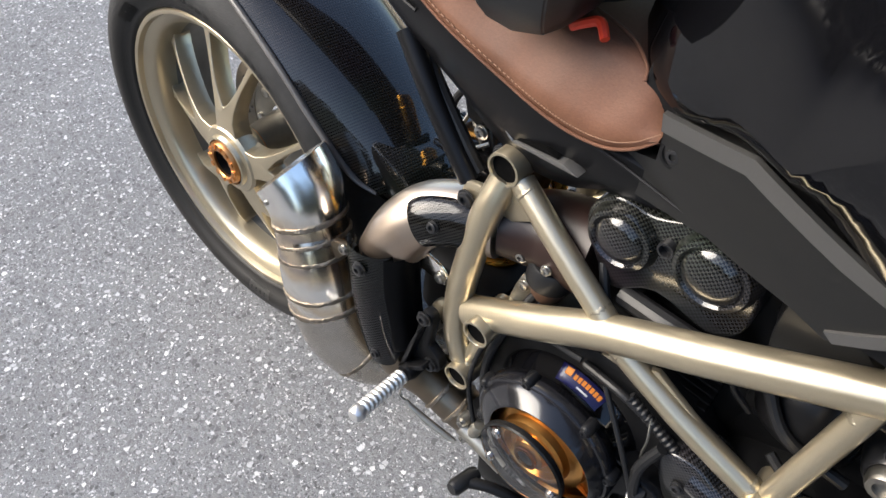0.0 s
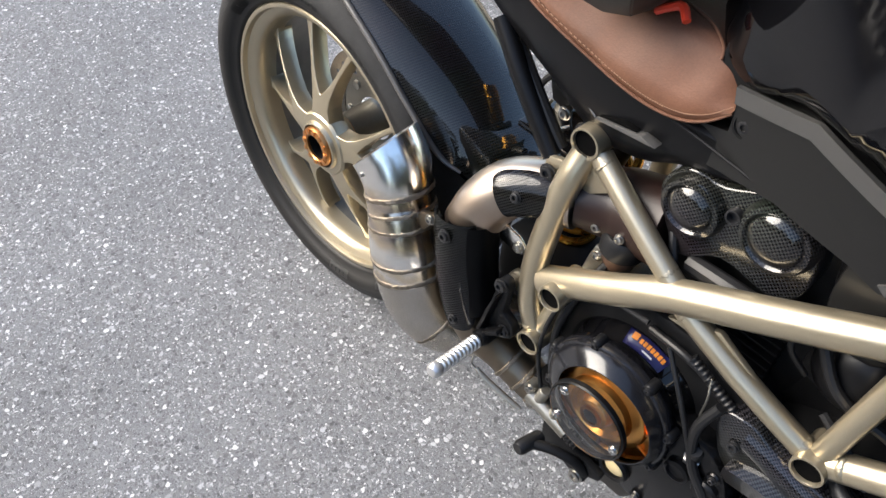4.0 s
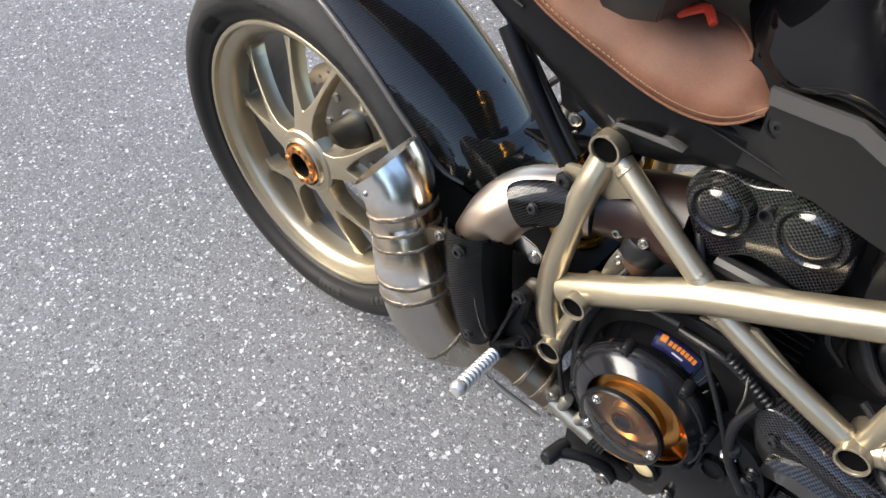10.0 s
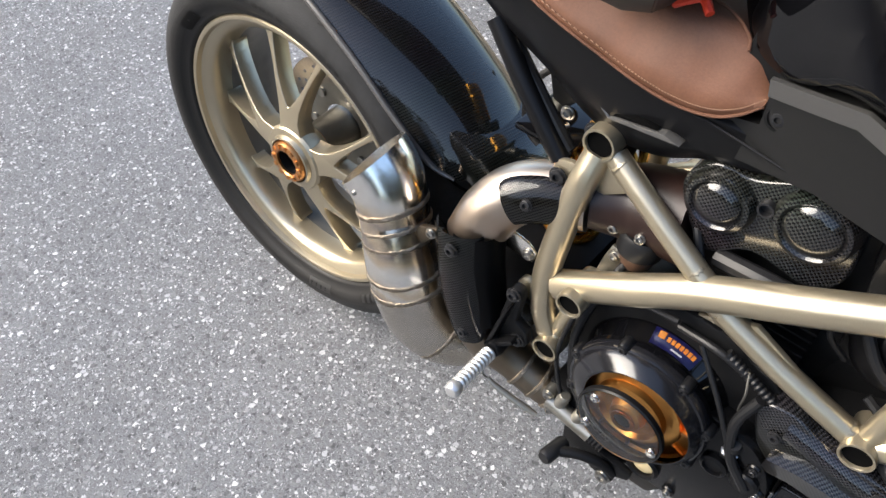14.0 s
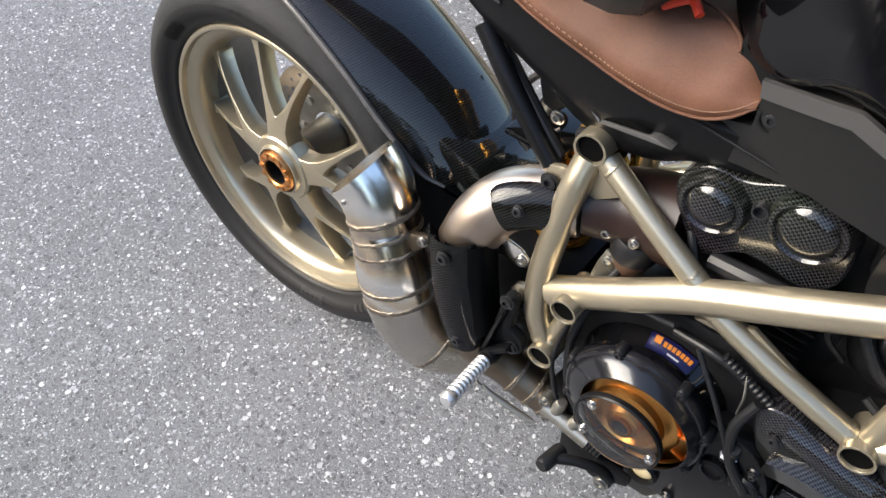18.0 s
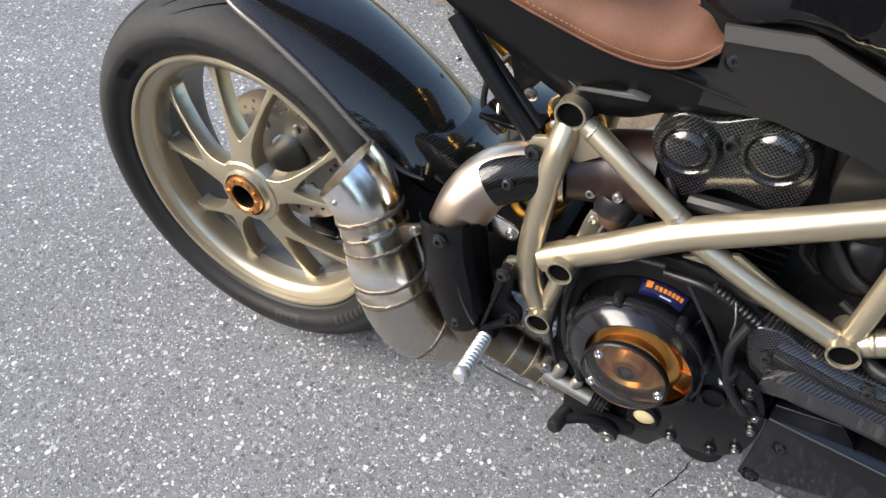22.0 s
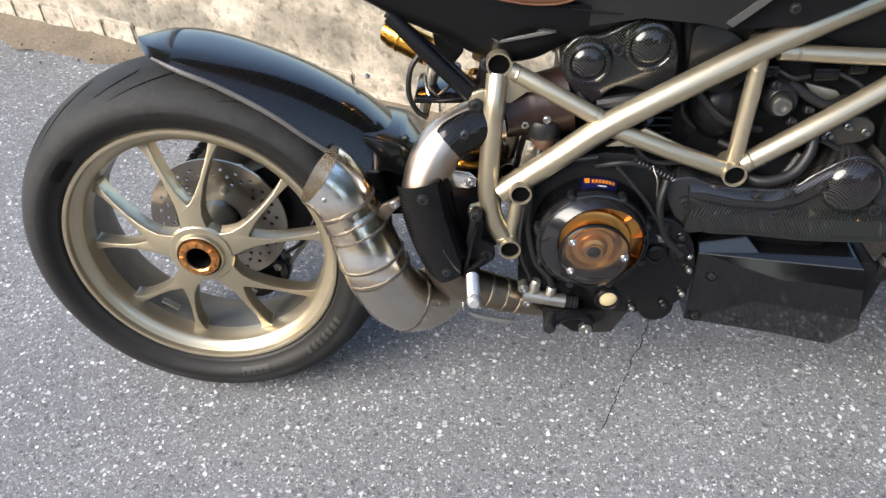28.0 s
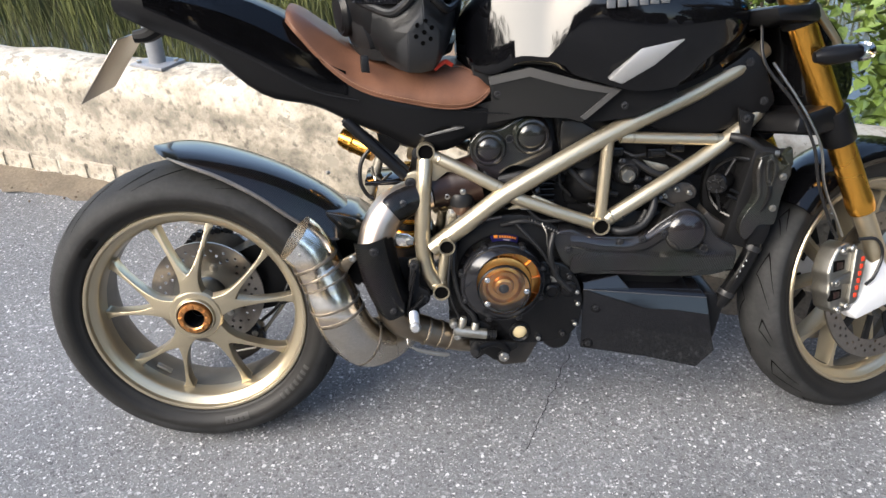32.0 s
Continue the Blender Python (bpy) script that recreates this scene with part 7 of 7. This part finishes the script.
part("coolant_pipe", tube([(1.190, -0.108, 0.455), (1.182, -0.110, 0.425), (1.160, -0.112, 0.375), (1.138, -0.108, 0.325), (1.125, -0.10, 0.305)], 0.0172, 18, 5), ENGINE_BLACK, rad, "glossy black radiator hose")
for p in ((1.186, -0.109, 0.438), (1.142, -0.109, 0.335)):
    part("hose_clip", lathe([(0.0185, -0.006), (0.019, 0), (0.0185, 0.006)], p, 20, aim((0.42, 0.05, 1))), BOLT, rad)
part("upper_hose", tube([(1.120, -0.095, 0.672), (1.148, -0.108, 0.668), (1.178, -0.112, 0.648), (1.205, -0.112, 0.640), (1.236, -0.108, 0.638)], 0.0095, 14, 5), HOSE, rad, "black upper radiator hose")
part("hose_clip", lathe([(0.0105, -0.005), (0.0112, 0), (0.0105, 0.005)], (1.207, -0.112, 0.640), 18, aim((1, 0, -0.1))), CALIPER, rad)
for i in range(4):
    part("hose_mark", box(1.153 + i * 0.005, -0.1275, 0.377 + i * 0.012, 1.1555 + i * 0.005, -0.1266, 0.381 + i * 0.012, 0.0002), WHITE, rad)

# ---- front end, turned to the left ----
SP = V((1.589, 0, 0))
SA = V((-math.sin(radians(24.5)), 0, math.cos(radians(24.5))))
STEER = Matrix.Translation(SP) @ Matrix.Rotation(radians(24.5), 4, SA) @ Matrix.Translation(-SP)
FH = V((1.475, 0, 0.30))


def fpart(name, bm, material, label="", smooth=35.0):
    o = part(name, bm, material, bike, label, smooth)
    o.matrix_local = STEER
    return o


front = rim("front_wheel", 0.2325, 0.052, FH, "bronze front wheel with drilled brake discs", STEER)
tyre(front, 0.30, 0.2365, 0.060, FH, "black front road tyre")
tread_cuts(front, 0.30, 0.060, FH, 15, 50, -24, 1.1, 1.2)
tread_cuts(front, 0.30, 0.060, FH, 15, 38, 14, 0.7)
for k in range(5):
    bm = bmesh.new()
    mid = 15 + 72 * k
    spoke_arm(bm, FH, mid, 0.03, mid, 0.085, 0.040, 0.030, -0.03, -0.03, 0.06, 0.05, 3)
    for s in (-18, 18):
        spoke_arm(bm, FH, mid + s * 0.42, 0.075, mid + s, 0.210, 0.018, 0.0115, -0.028, -0.02, 0.05, 0.04)
    part("spoke", bm, BRONZE, front)
part("hub", lathe([(0.03, -0.06), (0.03, 0.06), (0.02, 0.06), (0.02, -0.06)], FH, 32, closed=True), BRONZE, front)
for y in (-0.078, 0.073):
    disc(front, FH, 0.125, 0.165, y, 30, "drilled steel front brake disc")
    for k in range(10):
        spoke_bm = prism([(0.07, -0.009), (0.126, -0.011), (0.126, 0.011), (0.07, 0.009)], y + 0.001, y + 0.005, 0.001)
        bmesh.ops.transform(spoke_bm, matrix=Matrix.Translation(FH) @ Matrix.Rotation(radians(36 * k), 4, "Y"), verts=spoke_bm.verts)
        part("disc_spider", spoke_bm, MATT, front)
FA, FB = V((1.431, 0, 0.368)), V((1.178, 0, 0.898))
fd = (FB - FA).normalized()
for s in (-1, 1):
    o = V((0, s * 0.105, 0))
    leg = fpart("fork_leg", lathe([(0.0, 0.13), (0.0265, 0.13), (0.0285, 0.14), (0.0285, 0.158), (0.027, 0.165), (0.0265, 0.30), (0.0265, 0.62), (0, 0.62)], FA + o, 32, aim(fd)), GOLD, "gold anodised upside-down fork leg")
    part("slider", lathe([(0.021, 0.0), (0.021, 0.14), (0, 0.14)], FA + o, 24, aim(fd)), BRONZE, leg, "gold-coated fork slider")
    part("fork_collar", lathe([(0.0275, 0.295), (0.033, 0.297), (0.034, 0.30), (0.034, 0.362), (0.033, 0.366), (0.0275, 0.367)], FA + o, 32, aim(fd)), SATIN, leg, "black lower clamp collar")
    part("clamp_collar", lathe([(0.0275, 0.555), (0.036, 0.557), (0.036, 0.59), (0.0275, 0.592)], FA + o, 32, aim(fd)), SATIN, leg)
    part("fork_cap", lathe([(0.022, 0.62), (0.022, 0.628), (0.013, 0.631), (0.013, 0.640), (0.010, 0.642), (0, 0.642)], FA + o, 20, aim(fd)), BLUE_CAP, leg, "blue anodised fork cap")
    foot = part("fork_foot", prism([(1.415, 0.395), (1.452, 0.382), (1.50, 0.315), (1.49, 0.27), (1.455, 0.275), (1.35, 0.255), (1.33, 0.275), (1.40, 0.335)], s * 0.125, s * 0.088, 0.008), WHITE, leg, "pale grey cast fork foot")
    cal = part("brake_caliper", prism([(1.290, 0.436), (1.318, 0.446), (1.352, 0.432), (1.372, 0.400), (1.360, 0.345), (1.346, 0.290), (1.325, 0.262), (1.290, 0.258), (1.266, 0.276), (1.262, 0.305), (1.256, 0.318), (1.262, 0.345), (1.256, 0.372), (1.264, 0.392), (1.272, 0.410)], s * 0.118, s * 0.060, 0.007, 3), CALIPER, leg, "grey radial brake caliper with red lettering bars")
    cal.matrix_local = Matrix.Translation((1.325, s * 0.1, 0.35)) @ Matrix.Scale(0.81, 4) @ Matrix.Translation((-1.318, -s * 0.1, -0.352))
    if s < 0:
        part("caliper_plate", prism([(1.338, 0.428), (1.362, 0.420), (1.372, 0.398), (1.346, 0.288), (1.322, 0.282), (1.316, 0.296)], -0.131, -0.112, 0.004), CALIPER, cal)
        part("caliper_bridge", prism([(1.262, 0.352), (1.300, 0.362), (1.342, 0.372), (1.334, 0.332), (1.300, 0.342), (1.262, 0.338)], -0.126, -0.112, 0.004), CALIPER, cal)
        for x, z in ((1.292, 0.388), (1.283, 0.312)):
            part("pad_window", prism([(x - 0.022, z - 0.015), (x + 0.018, z - 0.012), (x + 0.02, z + 0.014), (x - 0.020, z + 0.016)], -0.1195, -0.11, 0.003), GROOVE, cal)
            part("pad", prism([(x - 0.010, z - 0.010), (x + 0.012, z - 0.008), (x + 0.012, z + 0.009), (x - 0.010, z + 0.010)], -0.1205, -0.112, 0.002), BROWN_PIPE, cal)
        for x, z in ((1.335, 0.428), (1.318, 0.276), (1.280, 0.345), (1.302, 0.426), (1.288, 0.272)):
            part("caliper_bolt", lathe([(0.010, -0.002), (0.010, 0.006), (0.0075, 0.009), (0.004, 0.009), (0.004, 0.005), (0, 0.005)], (x, -0.118, z), 14, aim((0, -1, 0))), BOLT_SILVER, cal)
        for i in range(6):
            part("letter_bar", box(1.3355 + i * 0.0047 - 0.004, -0.1322, 0.300 + i * 0.0185, 1.3355 + i * 0.0047 + 0.006, -0.1308, 0.312 + i * 0.0185, 0.0003), RED, cal)
        part("foot_mark", box(1.437, -0.1262, 0.352, 1.452, -0.1248, 0.366, 0.0003), BLUE, foot)
        part("brake_line", tube([(1.30, -0.11, 0.44), (1.265, -0.125, 0.47), (1.222, -0.13, 0.56), (1.20, -0.135, 0.64), (1.165, -0.12, 0.72), (1.115, -0.095, 0.80), (1.12, -0.08, 0.87)], 0.0032, 8, 6), HOSE, leg)
        part("brake_line", tube([(1.315, -0.11, 0.44), (1.285, -0.12, 0.48), (1.234, -0.132, 0.56), (1.212, -0.14, 0.64), (1.175, -0.125, 0.72), (1.13, -0.10, 0.80)], 0.0026, 8, 6), BOLT_SILVER, leg)
        part("sensor_wire", tube([(1.35, -0.12, 0.43), (1.39, -0.13, 0.425), (1.41, -0.13, 0.39), (1.39, -0.128, 0.345), (1.37, -0.125, 0.33)], 0.0035, 8, 6), HOSE, leg)
fpart("lower_clamp", prism([(1.17, 0.70), (1.26, 0.715), (1.30, 0.665), (1.22, 0.655), (1.16, 0.665)], -0.13, 0.13, 0.012), SATIN, "black lower triple clamp")
fpart("top_clamp", prism([(1.09, 0.90), (1.20, 0.905), (1.205, 0.865), (1.10, 0.872)], -0.145, 0.145, 0.012), SATIN, "black top triple clamp with handlebar")
fpart("handlebar", tube([(1.10, -0.12, 0.915), (1.06, -0.22, 0.955), (1.02, -0.36, 0.965)], 0.011, 12, 5), MATT, "black handlebar")
# front mudguard
secs = []
for i in range(15):
    a = radians(138 - 100 * i / 14)
    sec = []
    for dr, in_ in ((0.0, 0), (-0.004, 1)):
        arc = []
        for k in range(9):
            b = math.pi * k / 8
            y = -0.074 * math.cos(b)
            r = 0.275 + 0.05 * math.sin(b) ** 0.7 + dr
            arc.append(FH + V((r * math.cos(a), y * (0.96 if in_ else 1), r * math.sin(a))))
        sec += arc if not in_ else arc[::-1]
    secs.append(sec)
fpart("front_mudguard", loft(secs), GLOSS, "gloss black front mudguard", 50)
# headlight cowl, stay and turn signal
fpart("headlight_cowl", prism(rounded([(1.24, 0.70), (1.22, 0.82), (1.20, 0.90), (1.26, 0.90), (1.34, 0.82), (1.36, 0.74), (1.31, 0.68)], 3), -0.085, 0.085, 0.02), GLOSS, "black headlight cowl")
fpart("cowl_stay", prism([(1.19, 0.905), (1.215, 0.905), (1.275, 0.835), (1.285, 0.80), (1.225, 0.775), (1.225, 0.785), (1.268, 0.805), (1.262, 0.83)], -0.125, -0.112, 0.004), BRONZE, "bronze headlight stay")
sig = fpart("turn_signal", lathe([(0, -0.05), (0.010, -0.048), (0.017, -0.03), (0.018, 0.0), (0.015, 0.03), (0.010, 0.042)], (1.232, -0.160, 0.807), 20, aim((0.9, -0.4, 0.05))), SATIN, "black turn signal with a clear lens")
part("lens", lathe([(0.0185, -0.0), (0.018, 0.014), (0.012, 0.026), (0, 0.03)], (1.263, -0.174, 0.809), 20, aim((0.9, -0.4, 0.05))), CLEAR_LENS, sig)
part("stalk", tube([(1.24, -0.11, 0.80), (1.25, -0.15, 0.803)], 0.008, 10, 1), MATT, sig)

# side stand on the far side
part("side_stand", tube([(0.70, 0.12, 0.25), (0.66, 0.20, 0.14), (0.63, 0.285, 0.042)], [0.013, 0.011, 0.010], 12, 4), MATT, bike, "black side stand")
part("stand_foot", box(0.60, 0.262, 0.034, 0.66, 0.308, 0.043, 0.003), MATT, bike)

# ---- helmet lying on the seat ----
MASK = mat("mask_grey", (0.0115, 0.0118, 0.0128), 0.45, grain=0.2, grain_scale=300, bump=0.05)
HM = BIKE @ Matrix.Translation((0.478, -0.012, 0.957)) @ Matrix.Rotation(radians(-74), 4, "Z")
helmet = thing("helmet", "matt black helmet with vented chin mask on the leather seat", "helmet", HM)
bm = bmesh.new()
bmesh.ops.create_uvsphere(bm, u_segments=40, v_segments=24, radius=1)
for v in bm.verts:
    v.co = V((v.co.x * 0.135, v.co.y * 0.118, v.co.z * 0.125))
bmesh.ops.bisect_plane(bm, geom=list(bm.verts) + list(bm.edges) + list(bm.faces), plane_co=(0, 0, -0.075), plane_no=(0.25, 0, -1), clear_outer=True)
part("shell", bm, SATIN, helmet, "satin black helmet shell", smooth=60)


def face(h0, h1, rf, ang, mat_, name, label, out=0.0, thick=0.006, lip=None):
    """A curved piece round the front of the helmet between heights h0 and h1."""
    bm = bmesh.new()
    rings = []
    for j in range(9):
        u = j / 8
        ring = []
        for k in range(25):
            a = radians(-ang + 2 * ang * k / 24)
            top = h1 + (lip(a) if lip else 0)
            z = h0 + (top - h0) * u
            rx, ry = rf(z)
            ring.append(bm.verts.new((rx * math.cos(a) + out * math.cos(a) ** 6, ry * math.sin(a), z)))
        rings.append(ring)
    for a_, b_ in zip(rings, rings[1:]):
        for k in range(24):
            bm.faces.new((a_[k], a_[k + 1], b_[k + 1], b_[k]))
    bmesh.ops.solidify(bm, geom=list(bm.faces), thickness=-thick)
    return part(name, bm, mat_, helmet, label, smooth=50)


def eye(z):
    return 0.148 - 0.25 * max(0, z) ** 1.3, 0.124 - 0.1 * max(0, z)


# chin mask: columns from the side to the nose: top y, x, z, then bottom y, x, z
HALF = [(0.116, 0.005, 0.016, 0.075, 0.02, -0.080), (0.108, 0.055, 0.000, 0.066, 0.055, -0.104), (0.088, 0.098, -0.012, 0.054, 0.085, -0.114), (0.058, 0.128, -0.022, 0.040, 0.108, -0.121), (0.032, 0.146, -0.006, 0.027, 0.122, -0.125), (0.0, 0.153, 0.024, 0.0, 0.127, -0.127)]
cols = [(-a, b, c, -d, e, f) for a, b, c, d, e, f in HALF] + [q for q in HALF[-2::-1]]


def mask_point(col, u, out=0.0):
    yt, xt, zt, yb, xb, zb = col
    bulge = math.sin(math.pi * u ** 0.8)
    k = 0.020 * bulge * max(0.0, xt) / 0.15 + out
    return V((xb + (xt - xb) * u + k, 0.9 * (yb + (yt - yb) * u) * (1 + 0.10 * bulge), zb + (zt - zb) * u))


bm = bmesh.new()
grid = [[bm.verts.new(mask_point(c, j / 8)) for j in range(9)] for c in cols]
for p, q in zip(grid, grid[1:]):
    for j in range(8):
        bm.faces.new((p[j], q[j], q[j + 1], p[j + 1]))
bmesh.ops.solidify(bm, geom=list(bm.faces), thickness=-0.006)
bmesh.ops.bevel(bm, geom=[e for e in bm.edges if len(e.link_faces) == 2 and e.calc_face_angle(0) > 0.5], offset=0.0015, segments=2, affect="EDGES")
part("mask", bm, MASK, helmet, "matt dark grey chin mask with breather holes", smooth=28)
part("visor_frame", tube([mask_point(c, 1.0, 0.004) + V((0, 0, 0.006)) for c in cols], 0.0085, 10, 3), HOSE, helmet, "black rubber goggle frame")
face(0.0, 0.085, eye, 62, VISOR, "visor", "dark glossy goggle lens", 0.004)
for i in range(7):
    y, z = (0.0, -0.050) if i == 6 else (0.0155 * math.cos(radians(60 * i + 20)), -0.050 + 0.0195 * math.sin(radians(60 * i + 20)))
    f = abs(y) / 0.031
    col = tuple(p + (q - p) * f for p, q in zip(HALF[-1], HALF[-2]))
    u = (z - col[5]) / (col[2] - col[5])
    x = mask_point(col, u).x
    part("breather_hole", lathe([(0.0042, -0.006), (0.0042, 0.0012), (0.0036, 0.0012), (0.0034, 0.0004), (0, 0.0004)], (x, y, z), 14, aim((1, y * 7, -0.12))), GROOVE, helmet)
part("side_disc", lathe([(0.046, 0.0), (0.045, 0.014), (0.040, 0.020), (0.035, 0.018), (0.031, 0.022), (0, 0.023)], (0.0, -0.104, -0.022), 40, aim((0.1, -1, -0.05))), SATIN, helmet, "satin black side pivot disc")
part("cheek_lining", lathe([(0.055, 0.0), (0.050, 0.02), (0.03, 0.03), (0, 0.03)], (0.02, -0.075, -0.055), 24, aim((0.15, -1, -0.3))), HOSE, helmet)
part("chin_strap", prism([(0.06, -0.100), (0.105, -0.112), (0.108, -0.122), (0.06, -0.112)], -0.100, -0.092, 0.001), HOSE, helmet)
part("buckle", box(0.098, -0.108, -0.120, 0.112, -0.094, -0.090, 0.002), HOSE, helmet)
part("pull_tab", tube([(0.09, 0.037, -0.13), (0.093, 0.048, -0.121), (0.094, 0.059, -0.116), (0.105, 0.068, -0.122)], [0.0035, 0.0040, 0.0045, 0.0040], 8, 4), RED, helmet, "bright red strap pull tab")
part("neck_lining", lathe([(0.10, 0), (0.105, 0.02), (0.085, 0.024), (0.08, 0)], (-0.005, 0, -0.10), 32, aim((0.1, 0, 1)), closed=True), HOSE, helmet)
